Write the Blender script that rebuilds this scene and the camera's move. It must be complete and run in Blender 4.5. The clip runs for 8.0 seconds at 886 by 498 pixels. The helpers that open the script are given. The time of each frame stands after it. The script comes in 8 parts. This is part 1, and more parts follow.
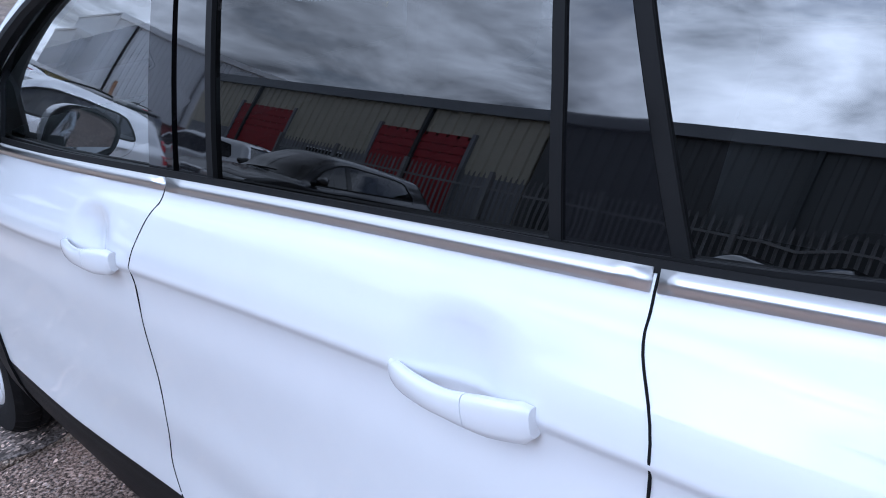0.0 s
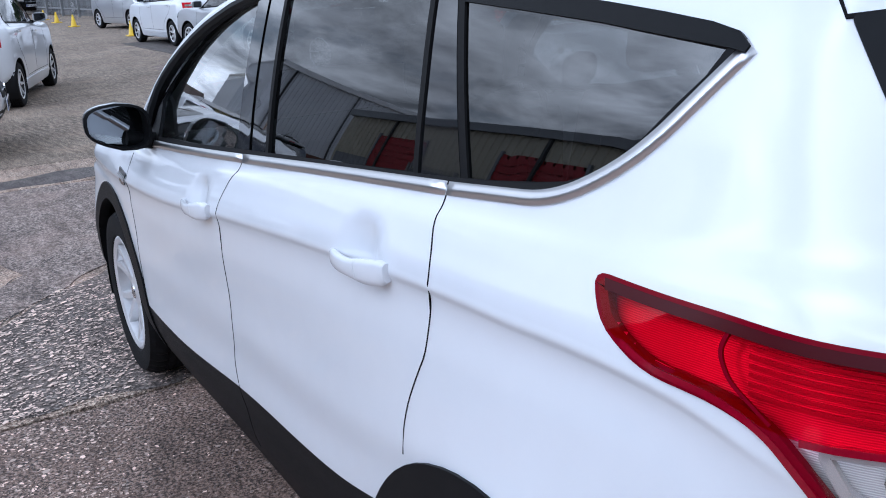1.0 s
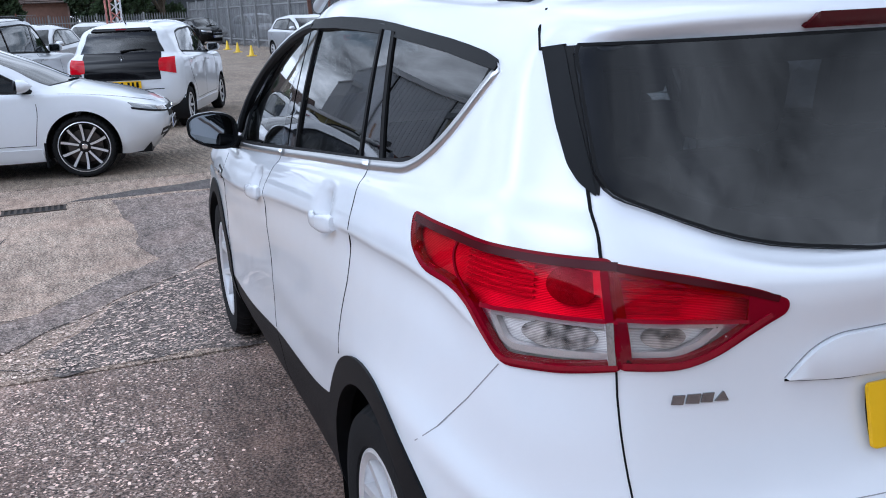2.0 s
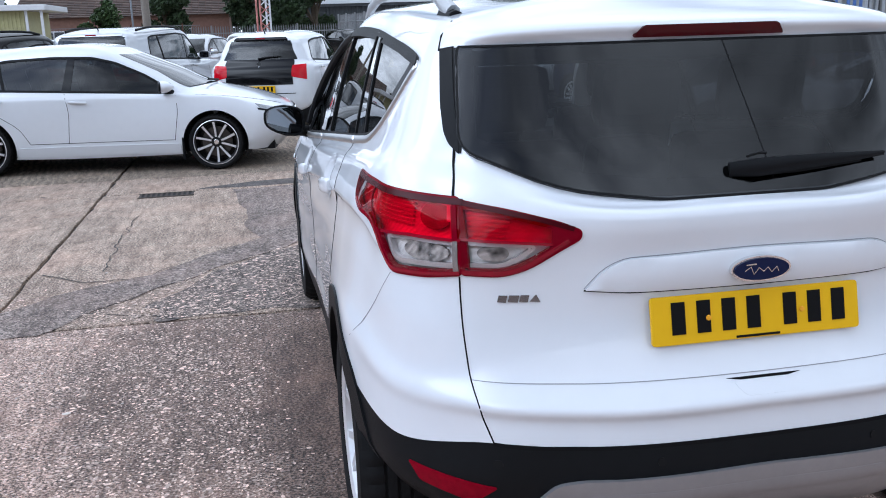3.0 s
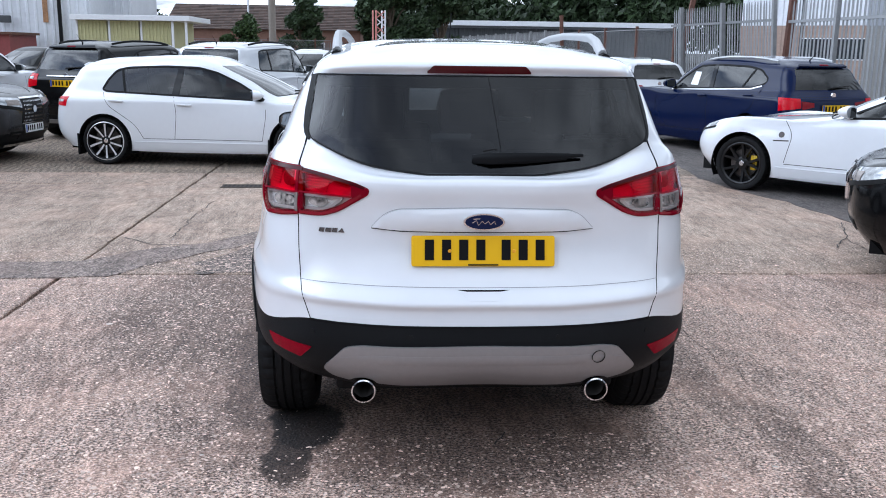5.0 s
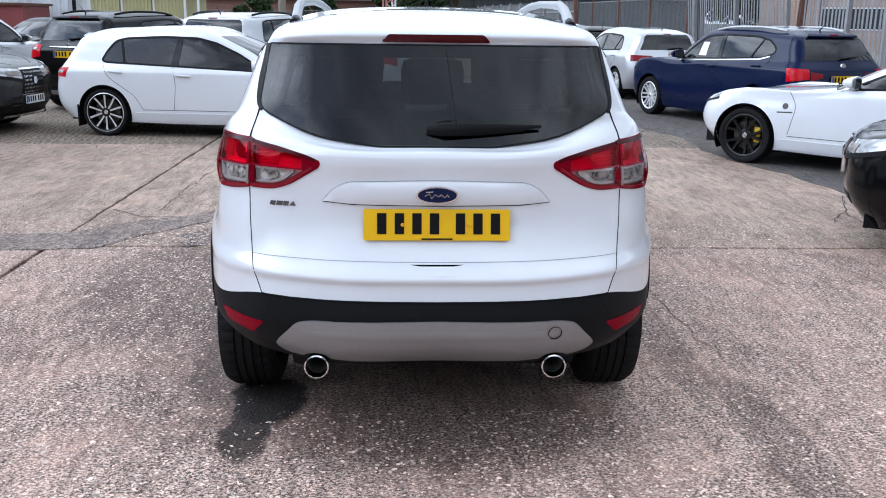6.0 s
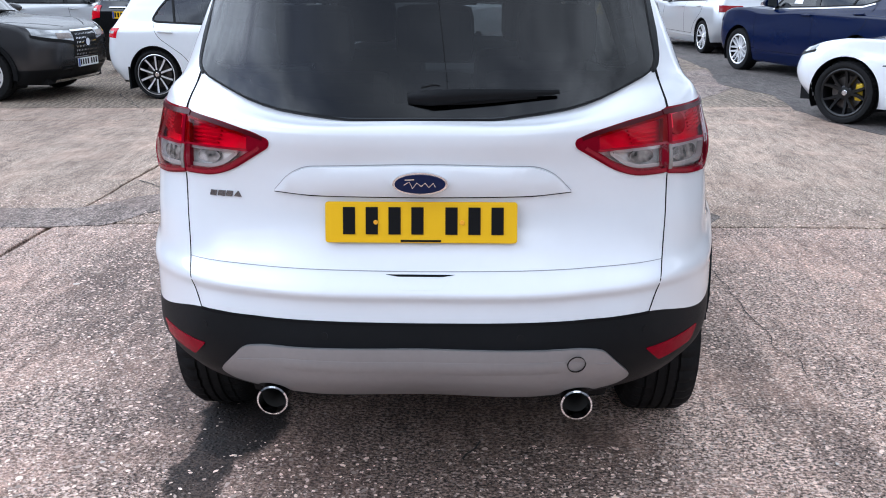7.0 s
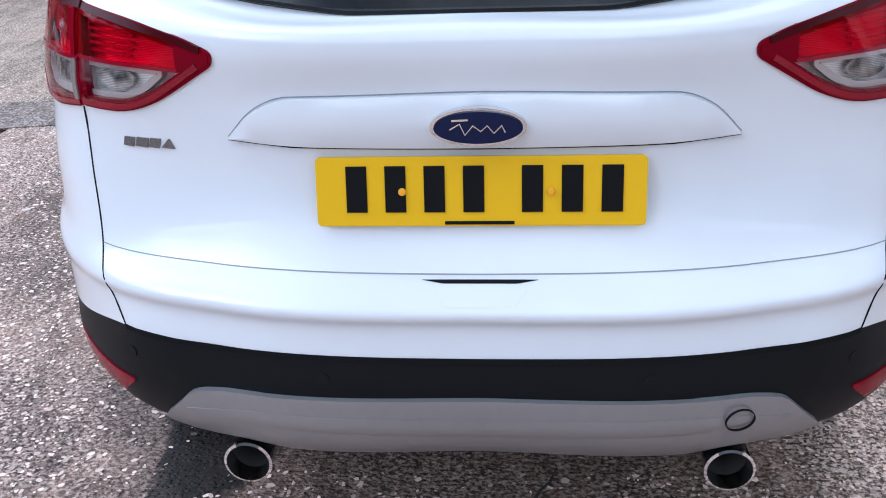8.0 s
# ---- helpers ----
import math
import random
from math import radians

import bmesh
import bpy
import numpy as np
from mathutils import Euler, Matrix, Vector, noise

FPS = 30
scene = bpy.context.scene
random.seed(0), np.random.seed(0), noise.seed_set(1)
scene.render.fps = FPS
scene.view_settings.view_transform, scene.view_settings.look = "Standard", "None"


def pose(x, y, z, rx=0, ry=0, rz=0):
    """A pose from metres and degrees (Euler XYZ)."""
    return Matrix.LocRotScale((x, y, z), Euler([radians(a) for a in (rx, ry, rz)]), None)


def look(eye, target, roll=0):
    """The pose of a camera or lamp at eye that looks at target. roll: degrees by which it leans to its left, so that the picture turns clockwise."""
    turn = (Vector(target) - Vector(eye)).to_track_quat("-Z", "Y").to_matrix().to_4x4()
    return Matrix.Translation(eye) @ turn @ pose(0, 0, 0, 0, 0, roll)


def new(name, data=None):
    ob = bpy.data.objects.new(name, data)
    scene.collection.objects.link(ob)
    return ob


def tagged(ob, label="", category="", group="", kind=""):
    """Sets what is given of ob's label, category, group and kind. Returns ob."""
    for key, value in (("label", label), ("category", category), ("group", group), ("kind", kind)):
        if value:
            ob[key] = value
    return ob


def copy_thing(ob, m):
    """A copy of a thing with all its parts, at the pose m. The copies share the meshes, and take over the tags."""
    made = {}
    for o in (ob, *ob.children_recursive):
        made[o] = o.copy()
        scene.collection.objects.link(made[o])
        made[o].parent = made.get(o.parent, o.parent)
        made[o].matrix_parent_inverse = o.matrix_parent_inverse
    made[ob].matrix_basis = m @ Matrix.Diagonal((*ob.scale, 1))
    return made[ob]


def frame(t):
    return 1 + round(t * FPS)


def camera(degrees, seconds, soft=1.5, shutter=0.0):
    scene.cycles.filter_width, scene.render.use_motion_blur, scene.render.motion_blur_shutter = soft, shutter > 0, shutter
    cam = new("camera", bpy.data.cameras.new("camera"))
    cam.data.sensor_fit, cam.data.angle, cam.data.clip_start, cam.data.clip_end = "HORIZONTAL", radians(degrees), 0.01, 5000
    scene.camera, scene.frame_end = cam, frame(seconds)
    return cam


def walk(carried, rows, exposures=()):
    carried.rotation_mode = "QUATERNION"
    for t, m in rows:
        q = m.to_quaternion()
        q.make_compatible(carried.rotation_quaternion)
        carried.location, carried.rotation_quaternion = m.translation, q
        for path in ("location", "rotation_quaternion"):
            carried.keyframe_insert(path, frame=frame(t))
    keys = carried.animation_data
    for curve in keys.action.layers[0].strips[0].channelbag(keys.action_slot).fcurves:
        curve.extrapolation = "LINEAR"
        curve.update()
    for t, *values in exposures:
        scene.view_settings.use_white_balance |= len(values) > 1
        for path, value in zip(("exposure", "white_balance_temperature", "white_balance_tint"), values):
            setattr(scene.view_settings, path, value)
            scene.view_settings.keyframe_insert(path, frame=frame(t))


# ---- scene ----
cam = camera(52.0, 8.0, soft=1.0)
PATH = [
    (0, (-1.447, 0.592, 1.597), (-0.232, 1.972, 0.81), -4.3),
    (0.5, (-1.484, 0.172, 1.582), (-0.405, 1.717, 0.91), -3.4),
    (1, (-1.556, -0.23, 1.582), (-0.587, 1.413, 0.981), -2.7),
    (1.5, (-1.492, -0.644, 1.602), (-0.67, 1.094, 1.052), -2.6),
    (1.7, (-1.44, -0.827, 1.598), (-0.679, 0.944, 1.063), -2.5),
    (2.8, (-1.205, -1.648, 1.565), (-0.768, 0.242, 1.079), -1.9),
    (3, (-1.096, -1.828, 1.565), (-0.714, 0.076, 1.086), -1.7),
    (3.5, (-0.947, -2.191, 1.593), (-0.658, -0.269, 1.122), -1.3),
    (4, (-0.753, -2.528, 1.604), (-0.538, -0.593, 1.149), -0.5),
    (4.5, (-0.482, -2.887, 1.614), (-0.323, -0.942, 1.175), 0.3),
    (5, (-0.344, -3.207, 1.615), (-0.223, -1.258, 1.183), 0.8),
    (6.3, (0.022, -3.079, 1.601), (0.065, -1.144, 1.097), 0.5),
    (6.5, (0.123, -2.931, 1.584), (0.093, -0.996, 1.079), 0.2),
    (7, (0.188, -2.38, 1.542), (0.084, -0.469, 0.963), -0.5),
    (7.5, (0.126, -1.818, 1.495), (-0.03, 0.049, 0.796), -1.4),
    (8, (0.052, -1.344, 1.439), (-0.101, 0.452, 0.574), -2.2),
]
walk(cam, [(t, look(eye, target, roll)) for t, eye, target, roll in PATH],
     exposures=[(0, -0.16, 5300, 12), (0.5, -0.24, 5400, 12), (1, -0.30, 5500, 11), (2, -0.24, 5600, 10), (3.5, -0.06, 5700, 9), (5, 0.0, 5800, 9), (6.5, 0.08, 5800, 9), (7, 0.20, 5750, 9), (8, 0.14, 5500, 9)])

# ---- light: a bright, broken overcast sky and a soft high sun ----
SUN_ELEV, SUN_AZ = 58.0, 266.0
world = bpy.data.worlds.new("sky")
scene.world = world
world.use_nodes = True
wn, wl = world.node_tree.nodes, world.node_tree.links
wn.clear()
w_out = wn.new("ShaderNodeOutputWorld")
w_bg = wn.new("ShaderNodeBackground")
w_bg.inputs["Strength"].default_value = 0.105
w_sky = wn.new("ShaderNodeTexSky")
w_sky.sky_type = "NISHITA"
w_sky.sun_disc = False
w_sky.sun_elevation, w_sky.sun_rotation = radians(SUN_ELEV), radians(SUN_AZ)
w_tc = wn.new("ShaderNodeTexCoord")
w_sep = wn.new("ShaderNodeSeparateXYZ")
wl.new(w_tc.outputs["Generated"], w_sep.inputs[0])
w_h = wn.new("ShaderNodeMath")
w_h.operation = "MAXIMUM"
wl.new(w_sep.outputs["Z"], w_h.inputs[0])
w_h.inputs[1].default_value = 0.0
w_h2 = wn.new("ShaderNodeMath")
w_h2.operation = "ADD"
wl.new(w_h.outputs[0], w_h2.inputs[0])
w_h2.inputs[1].default_value = 0.16
w_div = wn.new("ShaderNodeVectorMath")
w_div.operation = "DIVIDE"
w_cmb = wn.new("ShaderNodeCombineXYZ")
for k in "XYZ":
    wl.new(w_h2.outputs[0], w_cmb.inputs[k])
wl.new(w_tc.outputs["Generated"], w_div.inputs[0])
wl.new(w_cmb.outputs[0], w_div.inputs[1])


def cloud_noise(scale, detail, lo, hi):
    n = wn.new("ShaderNodeTexNoise")
    n.inputs["Scale"].default_value, n.inputs["Detail"].default_value, n.inputs["Roughness"].default_value = scale, detail, 0.58
    n.inputs["Distortion"].default_value = 0.35
    wl.new(w_div.outputs[0], n.inputs["Vector"])
    m = wn.new("ShaderNodeMapRange")
    m.inputs["From Min"].default_value, m.inputs["From Max"].default_value = lo, hi
    wl.new(n.outputs["Fac"], m.inputs["Value"])
    return m.outputs[0]


w_cover = cloud_noise(0.75, 7.0, 0.36, 0.47)      # where cloud lies
w_shade = cloud_noise(1.5, 9.0, 0.33, 0.7)       # light and dark within it
w_ramp = wn.new("ShaderNodeValToRGB")
w_ramp.color_ramp.elements[0].color = (2.4, 2.75, 3.3, 1)
w_ramp.color_ramp.elements[1].color = (27.0, 28.2, 30.0, 1)
wl.new(w_shade, w_ramp.inputs[0])
w_mix = wn.new("ShaderNodeMix")
w_mix.data_type = "RGBA"
wl.new(w_cover, w_mix.inputs["Factor"])
wl.new(w_sky.outputs[0], w_mix.inputs["A"])
wl.new(w_ramp.outputs[0], w_mix.inputs["B"])
# cloud is brighter on the veiled sun's side, down to the horizon
_se, _sa = radians(32.0), radians(SUN_AZ)
w_dot = wn.new("ShaderNodeVectorMath")
w_dot.operation = "DOT_PRODUCT"
w_dot.inputs[1].default_value = (math.sin(_sa) * math.cos(_se), math.cos(_sa) * math.cos(_se), math.sin(_se))
wl.new(w_tc.outputs["Generated"], w_dot.inputs[0])
w_glow = wn.new("ShaderNodeMapRange")
w_glow.interpolation_type = "SMOOTHSTEP"
for key, q in (("From Min", 0.58), ("From Max", 0.96), ("To Min", 0.74), ("To Max", 2.6)):
    w_glow.inputs[key].default_value = q
wl.new(w_dot.outputs["Value"], w_glow.inputs["Value"])
w_lit = wn.new("ShaderNodeVectorMath")
w_lit.operation = "SCALE"
wl.new(w_mix.outputs["Result"], w_lit.inputs[0])
wl.new(w_glow.outputs[0], w_lit.inputs["Scale"])
wl.new(w_lit.outputs[0], w_bg.inputs["Color"])
wl.new(w_bg.outputs[0], w_out.inputs["Surface"])

sun = new("sun", bpy.data.lights.new("sun", "SUN"))
sun.data.energy, sun.data.angle, sun.data.color = 0.6, radians(170), (1.0, 0.97, 0.94)
_a, _e = radians(SUN_AZ), radians(SUN_ELEV)
sun.matrix_world = look((0, 0, 0), (-math.sin(_a) * math.cos(_e), -math.cos(_a) * math.cos(_e), -math.sin(_e)))

# ---- materials ----
MATS = {}


def mat(name, color, rough=0.5, metal=0.0, coat=0.0, spec=0.5, var=0.0, var_scale=6.0, bump=0.0, bump_scale=60.0, emit=None, rand=0.0, island=False, dirt=0.0):
    """A principled material with two scales of colour variation, bump and, for pieces, a random shift per object."""
    if name in MATS:
        return MATS[name]
    m = bpy.data.materials.new(name)
    m.use_nodes = True
    nt = m.node_tree
    b = nt.nodes["Principled BSDF"]
    b.inputs["Roughness"].default_value = rough
    b.inputs["Metallic"].default_value = metal
    b.inputs["Coat Weight"].default_value = coat
    b.inputs["Coat Roughness"].default_value = 0.03
    b.inputs["Specular IOR Level"].default_value = spec
    col = (*color, 1)
    b.inputs["Base Color"].default_value = col
    m.diffuse_color = col
    tc = nt.nodes.new("ShaderNodeTexCoord")
    src = None
    if var or rand or dirt:
        hs = nt.nodes.new("ShaderNodeHueSaturation")
        hs.inputs["Color"].default_value = col
        val = None
        if var:
            n1, n2 = nt.nodes.new("ShaderNodeTexNoise"), nt.nodes.new("ShaderNodeTexNoise")
            for n, s in ((n1, var_scale), (n2, var_scale * 9)):
                n.inputs["Scale"].default_value, n.inputs["Detail"].default_value = s, 5
                nt.links.new(tc.outputs["Object"], n.inputs["Vector"])
            ad = nt.nodes.new("ShaderNodeMath")
            ad.operation = "ADD"
            nt.links.new(n1.outputs["Fac"], ad.inputs[0])
            nt.links.new(n2.outputs["Fac"], ad.inputs[1])
            mr = nt.nodes.new("ShaderNodeMapRange")
            mr.inputs["From Min"].default_value, mr.inputs["From Max"].default_value = 0.6, 1.4
            mr.inputs["To Min"].default_value, mr.inputs["To Max"].default_value = 1 - var, 1 + var
            nt.links.new(ad.outputs[0], mr.inputs["Value"])
            val = mr.outputs[0]
        if rand:
            if island:
                oi = nt.nodes.new("ShaderNodeNewGeometry").outputs["Random Per Island"]
            else:
                oi = nt.nodes.new("ShaderNodeObjectInfo").outputs["Random"]
            mr = nt.nodes.new("ShaderNodeMapRange")
            mr.inputs["To Min"].default_value, mr.inputs["To Max"].default_value = 1 - rand, 1 + rand
            nt.links.new(oi, mr.inputs["Value"])
            if val is not None:
                mu = nt.nodes.new("ShaderNodeMath")
                mu.operation = "MULTIPLY"
                nt.links.new(val, mu.inputs[0])
                nt.links.new(mr.outputs[0], mu.inputs[1])
                val = mu.outputs[0]
            else:
                val = mr.outputs[0]
        if val is not None:
            nt.links.new(val, hs.inputs["Value"])
        nt.links.new(hs.outputs[0], b.inputs["Base Color"])
    if bump:
        n = nt.nodes.new("ShaderNodeTexNoise")
        n.inputs["Scale"].default_value, n.inputs["Detail"].default_value = bump_scale, 4
        nt.links.new(tc.outputs["Object"], n.inputs["Vector"])
        bp = nt.nodes.new("ShaderNodeBump")
        bp.inputs["Strength"].default_value, bp.inputs["Distance"].default_value = bump, 0.01
        nt.links.new(n.outputs["Fac"], bp.inputs["Height"])
        nt.links.new(bp.outputs[0], b.inputs["Normal"])
    if emit:
        b.inputs["Emission Color"].default_value, b.inputs["Emission Strength"].default_value = (*emit[:3], 1), emit[3]
    MATS[name] = m
    return m


def glass_mat(name, tint, gloss=1.0, rough=0.0, base=0.06, bend=4.0):
    """A thin tinted pane: clear to light that passes, glossy by its Fresnel reflection."""
    m = bpy.data.materials.new(name)
    m.use_nodes = True
    nt = m.node_tree
    nt.nodes.clear()
    out = nt.nodes.new("ShaderNodeOutputMaterial")
    tr = nt.nodes.new("ShaderNodeBsdfTransparent")
    tr.inputs[0].default_value = (*tint, 1)
    gl = nt.nodes.new("ShaderNodeBsdfGlossy")
    gl.inputs["Color"].default_value = (gloss, gloss, gloss, 1)
    gl.inputs["Roughness"].default_value = rough
    lw = nt.nodes.new("ShaderNodeLayerWeight")
    lw.inputs["Blend"].default_value = 0.5
    pw = nt.nodes.new("ShaderNodeMath")
    pw.operation = "POWER"
    nt.links.new(lw.outputs["Facing"], pw.inputs[0])
    pw.inputs[1].default_value = bend
    fr = nt.nodes.new("ShaderNodeMath")
    fr.operation = "MULTIPLY_ADD"
    nt.links.new(pw.outputs[0], fr.inputs[0])
    fr.inputs[1].default_value, fr.inputs[2].default_value = 1 - base, base
    mx = nt.nodes.new("ShaderNodeMixShader")
    nt.links.new(fr.outputs[0], mx.inputs[0])
    nt.links.new(tr.outputs[0], mx.inputs[1])
    nt.links.new(gl.outputs[0], mx.inputs[2])
    nt.links.new(mx.outputs[0], out.inputs[0])
    m.diffuse_color = (*tint, 1)
    MATS[name] = m
    return m


def ribbed_lens(name, dark=(0.15, 0.13, 0.12), pale=(0.52, 0.50, 0.49), rib=0.1, blot=11.0):
    """Clear plastic over a bright reflector, moulded in fine ribs, with darker bulb places."""
    m = mat(name, (0.5, 0.48, 0.47), rough=0.14, metal=0.25, coat=1.0, bump=0.0)
    nt = m.node_tree
    b = nt.nodes["Principled BSDF"]
    tc = nt.nodes.new("ShaderNodeTexCoord")
    wv = nt.nodes.new("ShaderNodeTexWave")
    wv.bands_direction = "Z"
    wv.inputs["Scale"].default_value, wv.inputs["Distortion"].default_value = 120.0, 1.0
    nz = nt.nodes.new("ShaderNodeTexNoise")
    nz.inputs["Scale"].default_value, nz.inputs["Detail"].default_value = blot, 1
    rp = nt.nodes.new("ShaderNodeValToRGB")
    rp.color_ramp.elements[0].position, rp.color_ramp.elements[0].color = 0.3, (*dark, 1)
    rp.color_ramp.elements[1].position, rp.color_ramp.elements[1].color = 0.68, (*pale, 1)
    mx = nt.nodes.new("ShaderNodeMix")
    mx.data_type, mx.blend_type = "RGBA", "MULTIPLY"
    mx.inputs["Factor"].default_value = rib
    for a, c in ((tc.outputs["Object"], wv.inputs["Vector"]), (tc.outputs["Object"], nz.inputs["Vector"]), (nz.outputs["Fac"], rp.inputs[0]), (rp.outputs[0], mx.inputs["A"]), (wv.outputs["Color"], mx.inputs["B"]), (mx.outputs["Result"], b.inputs["Base Color"])):
        nt.links.new(a, c)
    bp = nt.nodes.new("ShaderNodeBump")
    bp.inputs["Strength"].default_value, bp.inputs["Distance"].default_value = 0.25, 0.003
    nt.links.new(wv.outputs["Fac"], bp.inputs["Height"])
    nt.links.new(bp.outputs[0], b.inputs["Normal"])
    return m


def paint(name, color, metal=0.0, rough=0.3):
    return mat(name, color, rough=rough, metal=metal, coat=1.0, var=0.02, var_scale=1.5)


WHITE = paint("white_paint", (0.70, 0.715, 0.74))
SILVER = paint("silver_paint", (0.52, 0.53, 0.55), metal=0.55, rough=0.35)
GREY = mat("grey_paint", (0.026, 0.026, 0.028), rough=0.25, metal=0.2, coat=0.2, var=0.02)
MIDGREY = paint("blue_grey_paint", (0.17, 0.19, 0.22), metal=0.5, rough=0.35)
BLACK = mat("black_paint", (0.004, 0.0042, 0.0045), rough=0.12, spec=0.25, var=0.02)
BLUE = mat("blue_paint", (0.001, 0.006, 0.034), rough=0.15, metal=0.0, spec=0.25, var=0.02)
PLASTIC = mat("black_plastic", (0.0065, 0.007, 0.008), rough=0.5, spec=0.11, bump=0.08, bump_scale=900, var=0.12, var_scale=4)
GLOSSBLACK = mat("gloss_black", (0.004, 0.004, 0.005), rough=0.08, spec=0.32)
PILLARBLACK = mat("polished_black_pillar", (0.004, 0.004, 0.005), rough=0.03, spec=0.7, coat=0.7)
RUBBER = mat("tyre_rubber", (0.009, 0.009, 0.0095), rough=0.75, spec=0.15, bump=0.15, bump_scale=200, var=0.25, var_scale=8)
SEAL = mat("rubber_seal", (0.006, 0.006, 0.0065), rough=0.6, spec=0.15)
GAP = mat("shut_line_gap", (0.008, 0.008, 0.0085), rough=0.9, spec=0.1)
CHROME = mat("chrome", (0.75, 0.75, 0.76), rough=0.06, metal=1.0)
TRIMCHROME = mat("bright_trim", (0.62, 0.62, 0.63), rough=0.28, metal=1.0)
ALLOY = mat("alloy", (0.74, 0.74, 0.75), rough=0.3, metal=0.55, var=0.06, var_scale=10)
DARKALLOY = mat("dark_alloy", (0.006, 0.006, 0.0065), rough=0.3, spec=0.3)
SKID = mat("silver_skid_paint", (0.30, 0.295, 0.30), rough=0.38, metal=0.6, var=0.05, bump=0.02, bump_scale=500)
SOOT = mat("sooty_pipe", (0.02, 0.018, 0.016), rough=0.8)
DISC = mat("brake_disc", (0.10, 0.09, 0.085), rough=0.4, metal=0.8, var=0.2, var_scale=15)
YELLOW = mat("yellow_paint", (0.75, 0.5, 0.02), rough=0.4)
PLATEY = mat("plate_yellow", (0.76, 0.44, 0.004), rough=0.35, spec=0.2)
PLATEW = mat("plate_white", (0.78, 0.79, 0.8), rough=0.3, coat=0.4)
PLATEBLUE = mat("plate_blue", (0.01, 0.06, 0.35), rough=0.3)
INK = mat("plate_black", (0.006, 0.006, 0.0065), rough=0.5, spec=0.1)
BADGEBLUE = mat("badge_blue", (0.003, 0.009, 0.045), rough=0.15, spec=0.25)
FABRIC = mat("dark_seat_fabric", (0.02, 0.02, 0.022), rough=0.9, var=0.2, var_scale=30)
TRIMGREY = mat("grey_interior", (0.10, 0.10, 0.10), rough=0.8)
REDLENS = mat("red_lens", (0.50, 0.0, 0.009), rough=0.12, spec=0.25, var=0.16, var_scale=7)
DEEPRED = mat("deep_red_lens", (0.17, 0.0005, 0.009), rough=0.12, spec=0.05)
RED_COVER = glass_mat("red_lamp_cover", (0.92, 0.004, 0.12), base=0.012, bend=5.0)
CLEAR_COVER = glass_mat("clear_lamp_cover", (0.88, 0.86, 0.85), base=0.04, bend=5.0)
MAROON = mat("maroon_lamp_edge", (0.05, 0.001, 0.004), rough=0.25, spec=0.15)
REDBAR = mat("red_lamp_bar", (0.22, 0.0005, 0.012), rough=0.12, spec=0.4, var=0.2, var_scale=20)
LAMPBED = ribbed_lens("ribbed_reflector", (0.74, 0.72, 0.70), (0.95, 0.94, 0.93), 0.35)
CLEARLENS = ribbed_lens("clear_lens")
RIBLENS = ribbed_lens("ribbed_bulb_lens", (0.03, 0.026, 0.022), (0.62, 0.57, 0.53), 0.55, 42.0)
HEADLENS = mat("headlamp_lens", (0.32, 0.33, 0.34), rough=0.1, metal=0.6, coat=1.0, var=0.45, var_scale=14)
LAMPWHITE = mat("lamp_silver_reflector", (0.60, 0.59, 0.59), rough=0.25, metal=0.4)
LAMPGREY = mat("lamp_dark_reflector", (0.30, 0.26, 0.24), rough=0.2, metal=0.4, var=0.4, var_scale=40)
GLASS_REAR = glass_mat("privacy_glass", (0.10, 0.105, 0.11), base=0.14, bend=7.5)
GLASS_TAIL = glass_mat("tailgate_privacy_glass", (0.17, 0.18, 0.19), base=0.05)
RAILSILVER = mat("satin_rail", (0.42, 0.43, 0.44), rough=0.4, metal=0.4, var=0.05)
BRAKERED = mat("brake_lamp_lens", (0.06, 0.001, 0.004), rough=0.2, spec=0.3)
GLASS_FRONT = glass_mat("green_tinted_glass", (0.80, 0.86, 0.84), base=0.27)
GLASS_CAR = glass_mat("car_glass", (0.12, 0.135, 0.14), base=0.05)
MIRROR = mat("mirror_glass", (0.24, 0.26, 0.28), rough=0.01, metal=1.0)


